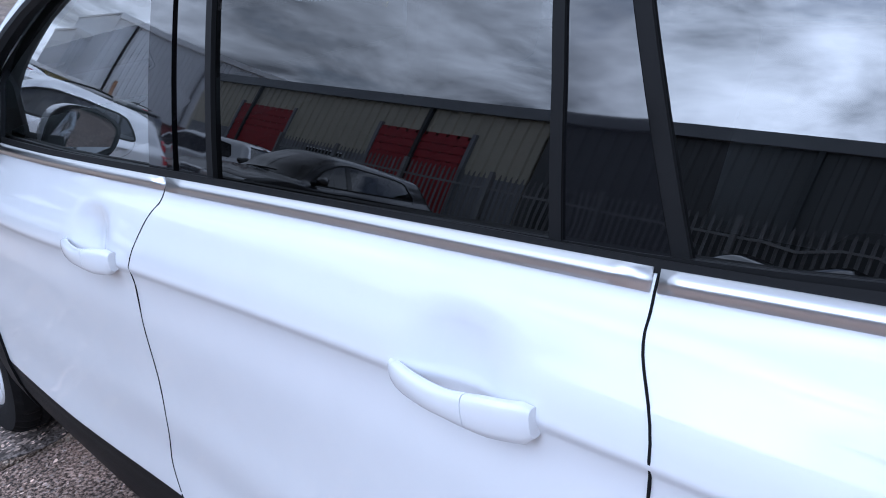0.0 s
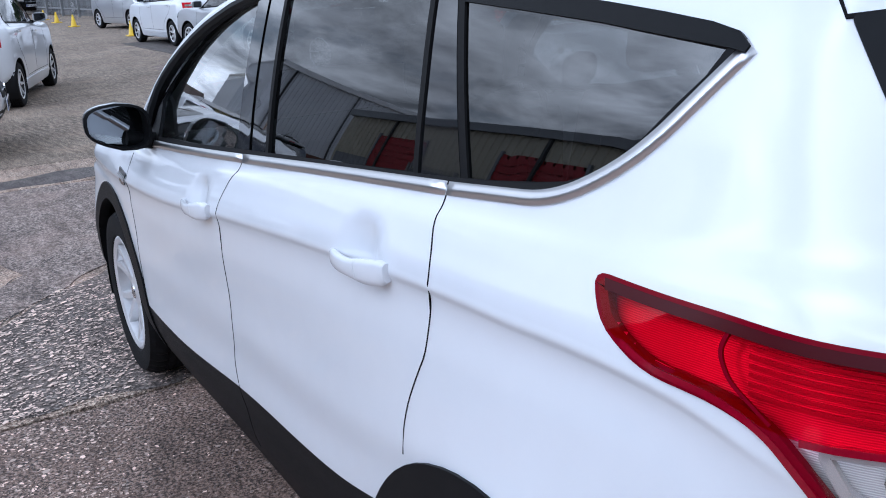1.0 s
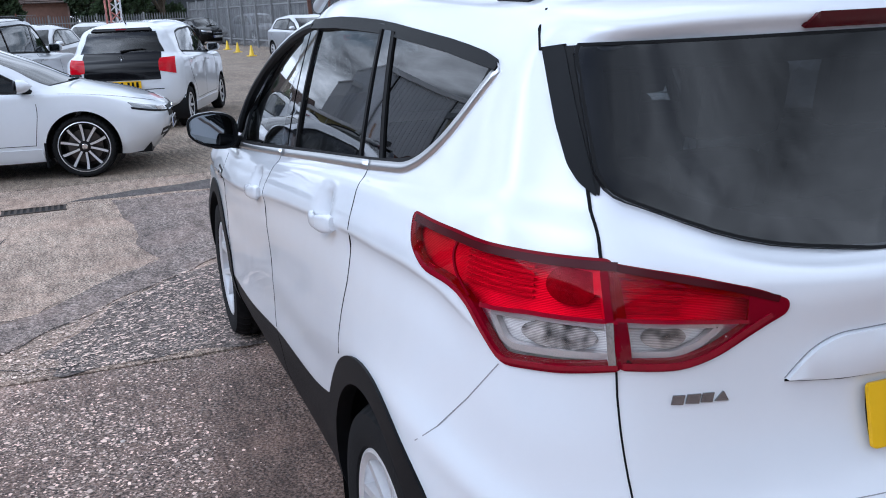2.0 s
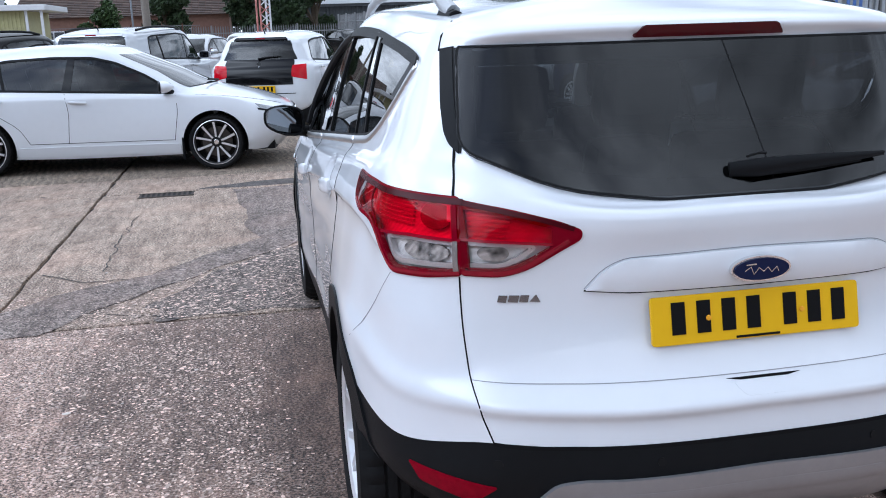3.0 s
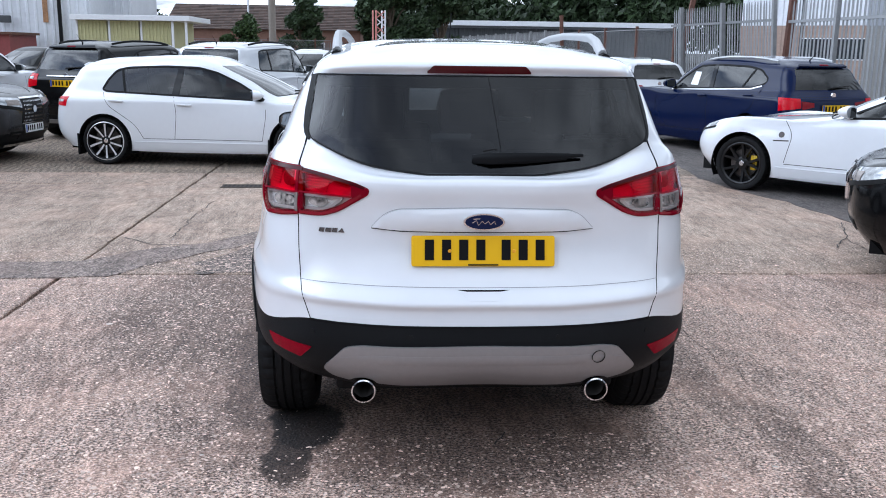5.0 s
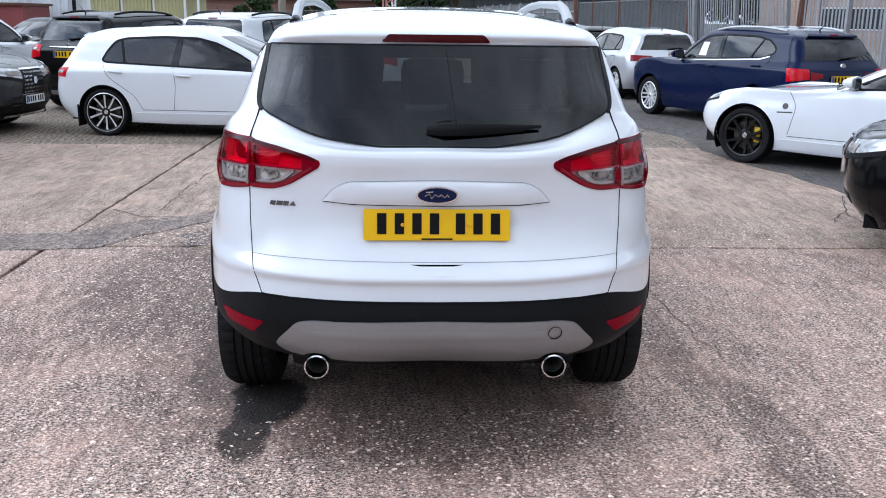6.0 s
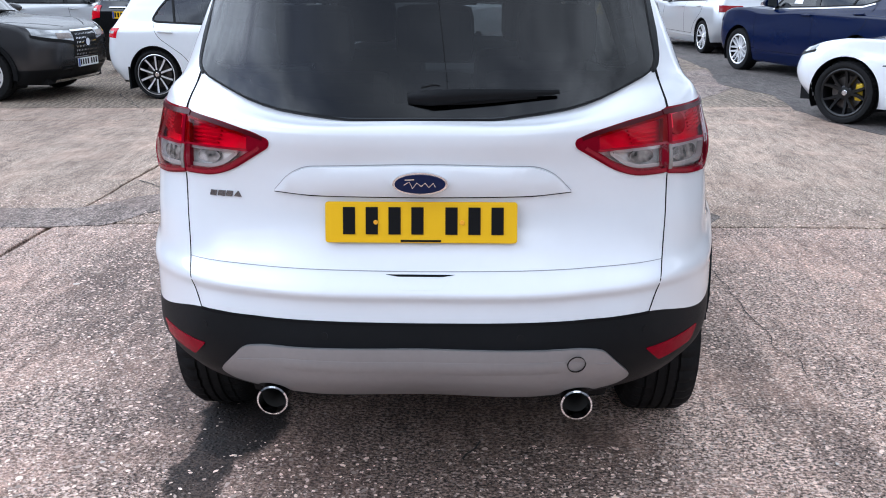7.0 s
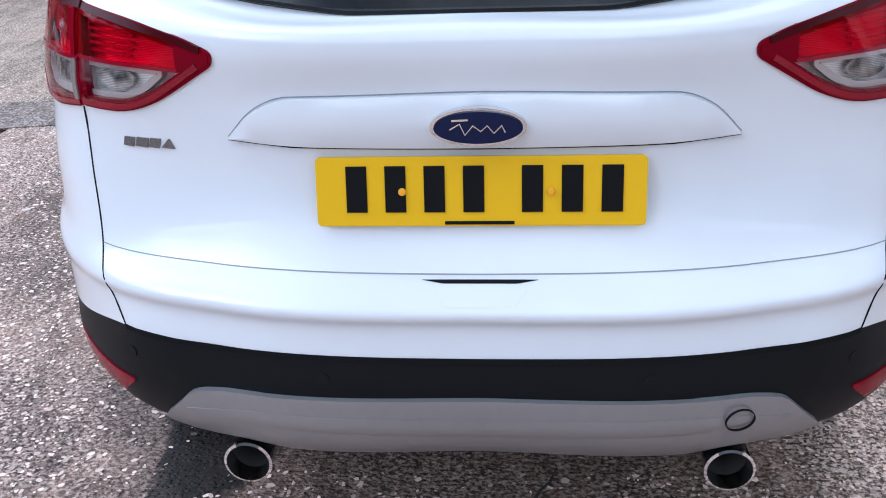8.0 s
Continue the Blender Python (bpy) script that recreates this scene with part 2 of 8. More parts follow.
def concrete(name, tone, pebble, stain, ridges=0.0, marks=(), dark=0.34, soaked=()):
    """Worn concrete with its stones laid bare: stones of two sizes in a darker matrix, smeared large stains, soft marks
    of damp and of painted shade (x, y, half width, half length, strength), and tamped ridges.
    """
    m = bpy.data.materials.new(name)
    m.use_nodes = True
    nt = m.node_tree
    L = nt.links
    b = nt.nodes["Principled BSDF"]
    geo = nt.nodes.new("ShaderNodeNewGeometry")
    pos = geo.outputs["Position"]
    t = np.array(tone)

    def vec(op, a, c=None):
        n = nt.nodes.new("ShaderNodeVectorMath")
        n.operation = op
        for sock, v in ((n.inputs[0], a), (n.inputs[1], c)):
            if isinstance(v, bpy.types.NodeSocket):
                L.new(v, sock)
            elif v is not None:
                sock.default_value = v
        return n.outputs["Value"] if op == "LENGTH" else n.outputs[0]

    def ranged(v, lo, hi, a=0.0, c=1.0, smooth=False):
        r = nt.nodes.new("ShaderNodeMapRange")
        r.interpolation_type = "SMOOTHSTEP" if smooth else "LINEAR"
        for key, q in (("From Min", lo), ("From Max", hi), ("To Min", a), ("To Max", c)):
            r.inputs[key].default_value = q
        L.new(v, r.inputs["Value"])
        return r.outputs[0]

    def noise_at(scale, detail, lo, hi, rough=0.55, at=None):
        n = nt.nodes.new("ShaderNodeTexNoise")
        n.inputs["Scale"].default_value, n.inputs["Detail"].default_value, n.inputs["Roughness"].default_value = scale, detail, rough
        L.new(at or pos, n.inputs["Vector"])
        return ranged(n.outputs["Fac"], lo, hi)

    def mix(fac, a, c, kind="MIX"):
        x = nt.nodes.new("ShaderNodeMix")
        x.data_type, x.blend_type = "RGBA", kind
        for sock, v in ((x.inputs["Factor"], fac), (x.inputs["A"], a), (x.inputs["B"], c)):
            if isinstance(v, bpy.types.NodeSocket):
                L.new(v, sock)
            else:
                sock.default_value = v if isinstance(v, (int, float)) else (*v, 1)
        return x.outputs["Result"]

    def stones(scale, squash):
        """Stone mask and shade of one size of stones."""
        w = nt.nodes.new("ShaderNodeTexNoise")
        w.inputs["Scale"].default_value = scale * 0.9
        L.new(pos, w.inputs["Vector"])
        at = vec("ADD", vec("MULTIPLY", pos, squash), vec("MULTIPLY", w.outputs["Color"], (0.28 / scale,) * 3))
        vo = nt.nodes.new("ShaderNodeTexVoronoi")
        vo.inputs["Scale"].default_value = scale
        L.new(at, vo.inputs["Vector"])
        sp = nt.nodes.new("ShaderNodeSeparateColor")
        L.new(vo.outputs["Color"], sp.inputs[0])
        return vo.outputs["Distance"], sp.outputs[0], sp.outputs[1]

    d1, c1, k1 = stones(pebble, (0.85, 1.0, 1.0))
    d2, c2, k2 = stones(pebble * 1.9, (1.0, 1.0, 1.0))
    ramp = nt.nodes.new("ShaderNodeValToRGB")
    els = ramp.color_ramp.elements
    els[0].position, els[0].color = 0.0, (*(t * np.array((0.36, 0.32, 0.3))), 1)
    els[1].position, els[1].color = 1.0, (*np.minimum(t * np.array((1.75, 1.78, 1.8)), 0.8), 1)
    for p, kk in ((0.22, (0.8, 0.74, 0.72)), (0.5, (1.12, 1.0, 0.97)), (0.8, (1.38, 1.3, 1.27))):
        e = els.new(p)
        e.color = (*(t * np.array(kk)), 1)
    L.new(c1, ramp.inputs[0])
    fine = mix(ranged(d2, 0.2, 0.62), mix(c2, tuple(t * 0.7), tuple(t * 1.3)), tuple(t * dark))
    gap = nt.nodes.new("ShaderNodeMath")
    gap.operation = "MULTIPLY_ADD"
    L.new(k1, gap.inputs[0])
    gap.inputs[1].default_value, gap.inputs[2].default_value = 0.55, -0.18
    over = nt.nodes.new("ShaderNodeMath")
    over.operation = "ADD"
    L.new(d1, over.inputs[0])
    L.new(gap.outputs[0], over.inputs[1])
    col = mix(ranged(over.outputs[0], 0.42, 0.52), ramp.outputs[0], fine)
    gr = nt.nodes.new("ShaderNodeTexNoise")
    gr.inputs["Scale"].default_value, gr.inputs["Detail"].default_value, gr.inputs["Roughness"].default_value = pebble * 1.1, 4.0, 0.72
    L.new(vec("MULTIPLY", pos, (0.8, 1.0, 1.0)), gr.inputs["Vector"])
    pit = nt.nodes.new("ShaderNodeValToRGB")
    pe = pit.color_ramp.elements
    pe[0].position, pe[0].color = 0.45, (*(t * dark), 1)
    pe[1].position, pe[1].color = 0.64, (*np.minimum(t * np.array((1.7, 1.8, 1.9)), 0.9), 1)
    for p, kk in ((0.485, 0.42), (0.52, 1.0), (0.57, 1.4)):
        e = pe.new(p)
        e.color = (*(t * kk), 1)
    L.new(gr.outputs["Fac"], pit.inputs[0])
    col = mix(0.8, col, pit.outputs[0])
    # smeared matrix where the surface is less worn, and long soft stains
    lay = noise_at(1.7, 7, 0.46, 0.7, 0.62)
    col = mix(lay, col, mix(0.45, col, tuple(t * np.array((1.18, 1.07, 1.03)))))
    long_at = vec("MULTIPLY", pos, (1.0, 0.45, 1.0))
    col = mix(noise_at(stain, 8, 0.36, 0.64, 0.64, long_at), col, (0.75, 0.73, 0.73), "MULTIPLY")
    col = mix(noise_at(stain * 5.3, 7, 0.48, 0.72, 0.66, long_at), col, (0.66, 0.64, 0.63), "MULTIPLY")
    col = mix(noise_at(11, 6, 0.5, 0.74, 0.7), col, (0.45, 0.42, 0.41), "MULTIPLY")
    streak = vec("MULTIPLY", pos, (17.0, 3.2, 1.0))
    col = mix(noise_at(1.0, 5, 0.44, 0.66, 0.65, streak), col, (0.62, 0.6, 0.59), "MULTIPLY")
    def mark_strength(spots, damp=None):
        """Soft marks with a frayed outline, where they overlap the stronger one."""
        for x, y, w, h, s in spots:
            damp = one_mark(x, y, w, h, s, damp)
        return damp

    # damp: the strongest mark so far, painted shade included
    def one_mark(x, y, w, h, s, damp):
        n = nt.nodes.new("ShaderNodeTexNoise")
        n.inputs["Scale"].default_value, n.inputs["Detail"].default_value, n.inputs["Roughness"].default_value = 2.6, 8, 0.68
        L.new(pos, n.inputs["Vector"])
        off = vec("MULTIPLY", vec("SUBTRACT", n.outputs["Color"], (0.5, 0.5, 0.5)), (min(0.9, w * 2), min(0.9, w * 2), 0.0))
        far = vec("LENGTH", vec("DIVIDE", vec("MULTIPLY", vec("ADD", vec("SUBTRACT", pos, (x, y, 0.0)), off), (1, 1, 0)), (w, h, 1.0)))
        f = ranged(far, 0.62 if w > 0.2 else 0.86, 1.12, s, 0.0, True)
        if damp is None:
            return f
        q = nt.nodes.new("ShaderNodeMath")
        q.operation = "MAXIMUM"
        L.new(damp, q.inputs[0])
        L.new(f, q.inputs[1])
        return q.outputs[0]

    # besides real damp, wet holds the shade painted below the SUV and its tail
    wet = mark_strength(marks)
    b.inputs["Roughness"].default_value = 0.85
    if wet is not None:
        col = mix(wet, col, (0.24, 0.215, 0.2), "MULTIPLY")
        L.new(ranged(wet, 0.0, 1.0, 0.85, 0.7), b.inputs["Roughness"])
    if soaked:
        col = mix(mark_strength(soaked), col, (0.05, 0.042, 0.038), "MULTIPLY")
    height = ranged(over.outputs[0], 0.3, 0.62, 1.0, 0.0)
    if ridges:
        wv = nt.nodes.new("ShaderNodeTexWave")
        wv.bands_direction = "X"
        wv.inputs["Scale"].default_value, wv.inputs["Distortion"].default_value, wv.inputs["Detail"].default_value, wv.inputs["Detail Scale"].default_value = 4.0, 9.0, 4, 0.8
        rot = nt.nodes.new("ShaderNodeVectorRotate")
        rot.inputs["Angle"].default_value = radians(-9)
        L.new(pos, rot.inputs["Vector"])
        L.new(rot.outputs[0], wv.inputs["Vector"])
        worn = noise_at(0.35, 5, 0.4, 0.62)
        bar = nt.nodes.new("ShaderNodeMath")
        bar.operation = "MULTIPLY"
        L.new(ranged(wv.outputs["Fac"], 0.55, 0.2), bar.inputs[0])
        L.new(worn, bar.inputs[1])
        col = mix(bar.outputs[0], col, (ridges, ridges, ridges), "MULTIPLY")
    L.new(col, b.inputs["Base Color"])
    bp = nt.nodes.new("ShaderNodeBump")
    bp.inputs["Strength"].default_value, bp.inputs["Distance"].default_value = 1.0, 0.005
    L.new(height, bp.inputs["Height"])
    L.new(bp.outputs[0], b.inputs["Normal"])
    m.diffuse_color = (*tone, 1)
    MATS[name] = m
    return m


# damp, tyre streaks, and shade painted under the SUV and behind its bumper
DAMP_AND_SHADE = ((-1.35, 2.35, 0.75, 1.3, 0.72), (-1.1, 1.2, 0.4, 1.0, 0.5), (-0.9, 1.7, 0.3, 1.7, 0.85), (0.0, 2.2, 1.0, 2.4, 0.85), (1.22, 1.25, 0.12, 0.8, 0.5), (1.38, 0.1, 0.12, 0.75, 0.5), (0.05, 0.3, 0.85, 0.55, 0.78))
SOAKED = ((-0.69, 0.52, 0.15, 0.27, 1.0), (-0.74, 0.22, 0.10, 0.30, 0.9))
CONC_A = concrete("exposed_aggregate_concrete", (0.86, 0.615, 0.488), 78, 0.42, marks=DAMP_AND_SHADE, dark=0.07, ridges=0.8, soaked=SOAKED)
CONC_B = concrete("tamped_tan_concrete", (0.46, 0.37, 0.28), 80, 0.5, ridges=0.5, dark=0.25)
CONC_C = concrete("worn_pale_concrete", (0.67, 0.505, 0.39), 78, 0.5, dark=0.2, marks=((0.2, 4.6, 1.1, 1.6, 0.7),))
AGG = concrete("coarse_aggregate_matrix", (0.24, 0.20, 0.175), 60, 0.9, dark=0.25)
ASPHALT = concrete("worn_asphalt_lane", (0.17, 0.15, 0.138), 80, 0.5, dark=0.4)
CONC_WET = concrete("oil_damp_concrete", (0.17, 0.15, 0.14), 78, 0.8, dark=0.5)
TARMAC = concrete("grey_tarmac_patch", (0.43, 0.345, 0.295), 78, 0.9, dark=0.2)
JOINT = mat("dark_joint_filler", (0.035, 0.032, 0.03), rough=0.9, var=0.4, var_scale=8, bump=0.4, bump_scale=80)

# ---- mesh helpers ----
from mathutils.bvhtree import BVHTree
from mathutils.geometry import delaunay_2d_cdt


def thing(name, m, label, category, group="", kind=""):
    ob = new(name)
    ob.matrix_world = m
    return tagged(ob, label, category, group, kind)


def mesh_from(name, verts, faces, material, smooth=True, extra=()):
    me = bpy.data.meshes.new(name)
    me.from_pydata([tuple(v) for v in verts], [], [tuple(f) for f in faces])
    me.materials.append(material)
    for x in extra:
        me.materials.append(x)
    if smooth:
        me.polygons.foreach_set("use_smooth", [True] * len(me.polygons))
        me.set_sharp_from_angle(angle=radians(38))
    me.update()
    return me


def attach(name, me, parent, label="", m=None):
    ob = new(name, me)
    ob.parent = parent
    if m is not None:
        ob.matrix_local = m
    return tagged(ob, label)


def part(name, bm, material, parent, label="", smooth=False, m=None):
    """Links a bmesh as one mesh object under a thing or a part."""
    me = bpy.data.meshes.new(name)
    bm.to_mesh(me)
    bm.free()
    me.materials.append(material)
    if smooth:
        me.polygons.foreach_set("use_smooth", [True] * len(me.polygons))
    return attach(name, me, parent, label, m)


def add_box(bm, x0, x1, y0, y1, z0, z1, bevel=0.0, m=None):
    r = bmesh.ops.create_cube(bm, size=1)
    vs = r["verts"]
    bmesh.ops.scale(bm, vec=(x1 - x0, y1 - y0, z1 - z0), verts=vs)
    bmesh.ops.translate(bm, vec=((x0 + x1) / 2, (y0 + y1) / 2, (z0 + z1) / 2), verts=vs)
    if m is not None:
        bmesh.ops.transform(bm, matrix=m, verts=vs)
    if bevel:
        es = list({e for v in vs for e in v.link_edges})
        bmesh.ops.bevel(bm, geom=es, offset=bevel, segments=2, profile=0.6, affect="EDGES")
    return bm


def box(x0, x1, y0, y1, z0, z1, bevel=0.0, m=None):
    return add_box(bmesh.new(), x0, x1, y0, y1, z0, z1, bevel, m)


def lathe(profile, n=40, axis="x"):
    """Verts and faces of a profile of (radius, along) spun about the x axis."""
    vs, fs = [], []
    k = len(profile)
    for i in range(n):
        a = 2 * math.pi * i / n
        for r, w in profile:
            vs.append((w, r * math.sin(a), r * math.cos(a)))
    for i in range(n):
        j = (i + 1) % n
        for q in range(k - 1):
            fs.append((i * k + q, i * k + q + 1, j * k + q + 1, j * k + q))
    return vs, fs


def tube(points, radius, n=8, squash=1.0):
    """Verts and faces of a round bar along points; radius may be a list."""
    vs, fs = [], []
    pts = [Vector(p) for p in points]
    rad = radius if isinstance(radius, (list, tuple)) else [radius] * len(pts)
    for i, p in enumerate(pts):
        d = (pts[min(i + 1, len(pts) - 1)] - pts[max(i - 1, 0)]).normalized()
        side = d.cross(Vector((0, 0, 1)))
        side = side.normalized() if side.length > 1e-3 else Vector((1, 0, 0))
        up = side.cross(d)
        for q in range(n):
            a = 2 * math.pi * q / n
            vs.append(p + side * (math.cos(a) * rad[i] * squash) + up * (math.sin(a) * rad[i]))
    for i in range(len(pts) - 1):
        for q in range(n):
            r = (q + 1) % n
            fs.append((i * n + q, i * n + r, (i + 1) * n + r, (i + 1) * n + q))
    fs.append(tuple(range(n))[::-1])
    fs.append(tuple(range((len(pts) - 1) * n, len(pts) * n)))
    return vs, fs


def fillet(pts, r, n=5, closed=True):
    """Rounds the corners of a 2D polygon; r is one radius or one for each corner."""
    out = []
    k = len(pts)
    for i, p in enumerate(pts):
        rr = r[i] if isinstance(r, (list, tuple)) else r
        p = np.array(p, float)
        if (not closed and i in (0, k - 1)) or rr <= 0:
            out.append(tuple(p))
            continue
        a, b = np.array(pts[i - 1], float), np.array(pts[(i + 1) % k], float)
        la, lb = np.linalg.norm(a - p), np.linalg.norm(b - p)
        d = min(rr, la * 0.45, lb * 0.45)
        p0, p1 = p + (a - p) / la * d, p + (b - p) / lb * d
        for s in np.linspace(0, 1, n):
            out.append(tuple((1 - s) ** 2 * p0 + 2 * s * (1 - s) * p + s * s * p1))
    return out


def inset(poly, d):
    """A closed outline moved inwards by d along its own normals."""
    P = [Vector(p) for p in poly]
    area = sum(a.x * b.y - b.x * a.y for a, b in zip(P, P[1:] + P[:1]))
    s = 1 if area > 0 else -1
    out = []
    for i, p in enumerate(P):
        t = (P[(i + 1) % len(P)] - P[i - 1]).normalized()
        out.append((p.x - t.y * d * s, p.y + t.x * d * s))
    return out


def inside(poly, x, y):
    hit, j = False, len(poly) - 1
    for i in range(len(poly)):
        (xi, yi), (xj, yj) = poly[i], poly[j]
        if (yi > y) != (yj > y) and x < (xj - xi) * (y - yi) / (yj - yi) + xi:
            hit = not hit
        j = i
    return hit


def inside_many(poly, X, Y):
    hit = np.zeros(len(X), bool)
    for (xi, yi), (xj, yj) in zip(poly, poly[-1:] + poly[:-1]):
        if yi != yj:
            hit ^= ((yi > Y) != (yj > Y)) & (X < (xj - xi) * (Y - yi) / (yj - yi) + xi)
    return hit


def hermite(P, knots, ts):
    """Smooth curve through P (first axis) at its knots, sampled at ts."""
    P, knots = np.asarray(P, float), np.asarray(knots, float)
    h = np.diff(knots)
    d = np.diff(P, axis=0) / h.reshape(-1, *([1] * (P.ndim - 1)))
    T = np.empty_like(P)
    T[0], T[-1] = d[0], d[-1]
    w = (h[1:] / (h[1:] + h[:-1])).reshape(-1, *([1] * (P.ndim - 1)))
    T[1:-1] = d[:-1] * w + d[1:] * (1 - w)
    out = []
    for t in ts:
        i = int(np.clip(np.searchsorted(knots, t, side="right") - 1, 0, len(h) - 1))
        s = (t - knots[i]) / h[i]
        out.append((2 * s**3 - 3 * s**2 + 1) * P[i] + (s**3 - 2 * s**2 + s) * h[i] * T[i] + (3 * s**2 - 2 * s**3) * P[i + 1] + (s**3 - s**2) * h[i] * T[i + 1])
    return np.array(out)


class Shell:
    """A car's skin: lines from the sill to the roof, each through the same stations from the tail's middle round to the nose's."""

    def __init__(self, lines):
        P = np.array(lines, float)
        flip = np.array((-1, 1, 1))
        self.P = np.concatenate([P[:, 1:2] * flip, P, P[:, -2:-1] * flip], axis=1)
        self.P = np.concatenate([self.P, self.P[-2:-1] * flip], axis=0)
        ku = np.linalg.norm(np.diff(self.P, axis=1), axis=2).mean(0)
        kv = np.linalg.norm(np.diff(self.P, axis=0), axis=2).mean(1)
        self.ku, self.kv = np.concatenate([[0], np.cumsum(ku)]), np.concatenate([[0], np.cumsum(kv)])
        self.S, self.K = P.shape[1], P.shape[0]

    def grid(self, us, vs):
        """Places at stations us (0 is the tail) by lines vs, as rows of v."""
        tu = np.interp(np.array(us) + 1, np.arange(len(self.ku)), self.ku)
        tv = np.interp(np.array(vs), np.arange(len(self.kv)), self.kv)
        rows = hermite(np.swapaxes(self.P, 0, 1), self.ku, tu)
        return hermite(np.swapaxes(rows, 0, 1), self.kv, tv)

    def full(self, us, vs):
        """Verts and quads of the whole skin, both sides, with each quad's (u, v, side)."""
        g = self.grid(us, vs)
        nv, nu = g.shape[:2]
        left = g * np.array((-1, 1, 1))
        cols = np.concatenate([left[:, ::-1], g[:, 1:-1]], axis=1)
        n = cols.shape[1]
        ucol = [us[nu - 1 - i] for i in range(nu)] + [us[i] for i in range(1, nu - 1)]
        side = [-1] * nu + [1] * (nu - 2)
        verts = cols.reshape(-1, 3)
        faces, info = [], []
        for r in range(nv - 1):
            for c in range(n):
                d = (c + 1) % n
                faces.append((r * n + c, r * n + d, (r + 1) * n + d, (r + 1) * n + c))
                sgn = -1 if c < nu - 1 else 1
                info.append(((ucol[c] + ucol[d]) / 2, (vs[r] + vs[r + 1]) / 2, sgn))
        return verts, faces, info

    def patch(self, u0, u1, v0, v1, side, off=0.0, nu=10, nv=5, depth=0.0):
        """Verts and quads of one field of the skin, set off along its normal; v0 and v1 may be (start, end) pairs for slanted edges."""
        us = np.linspace(u0, u1, nu + 1)
        a, b = (v0 if isinstance(v0, tuple) else (v0, v0)), (v1 if isinstance(v1, tuple) else (v1, v1))
        pts = np.empty((nv + 1, nu + 1, 3))
        for i, u in enumerate(us):
            s = i / nu
            lo, hi = a[0] * (1 - s) + a[1] * s, b[0] * (1 - s) + b[1] * s
            pts[:, i] = self.grid([u], np.linspace(lo, hi, nv + 1))[:, 0]
        du, dv = np.gradient(pts, axis=1), np.gradient(pts, axis=0)
        nrm = np.cross(du, dv)
        nrm /= np.maximum(np.linalg.norm(nrm, axis=2, keepdims=True), 1e-9)
        c = pts.mean((0, 1)) - np.array((0, pts[..., 1].mean() * 0.5 + self.P[..., 1].mean() * 0.5, 0.7))
        if (nrm.mean((0, 1)) * c).sum() < 0:
            nrm = -nrm
        top = pts + nrm * off
        vs, fs = [tuple(p) for p in top.reshape(-1, 3)], []
        w = nu + 1
        for r in range(nv):
            for q in range(nu):
                fs.append((r * w + q, r * w + q + 1, (r + 1) * w + q + 1, (r + 1) * w + q))
        if depth:
            rim = list(range(w)) + [r * w + nu for r in range(1, nv + 1)] + [nv * w + q for q in range(nu - 1, -1, -1)] + [r * w for r in range(nv - 1, 0, -1)]
            base = len(vs)
            low = (top - nrm * depth).reshape(-1, 3)
            vs += [tuple(low[i]) for i in rim]
            for i in range(len(rim)):
                j = (i + 1) % len(rim)
                fs.append((rim[i], base + i, base + j, rim[j]))
        p, q, r = (np.array(vs[fs[0][i]]) for i in (0, 1, 2))
        if np.dot(np.cross(q - p, r - p), nrm[0, 0]) * side < 0:
            fs = [tuple(reversed(f)) for f in fs]
        return [(side * x, y, z) for x, y, z in vs], fs


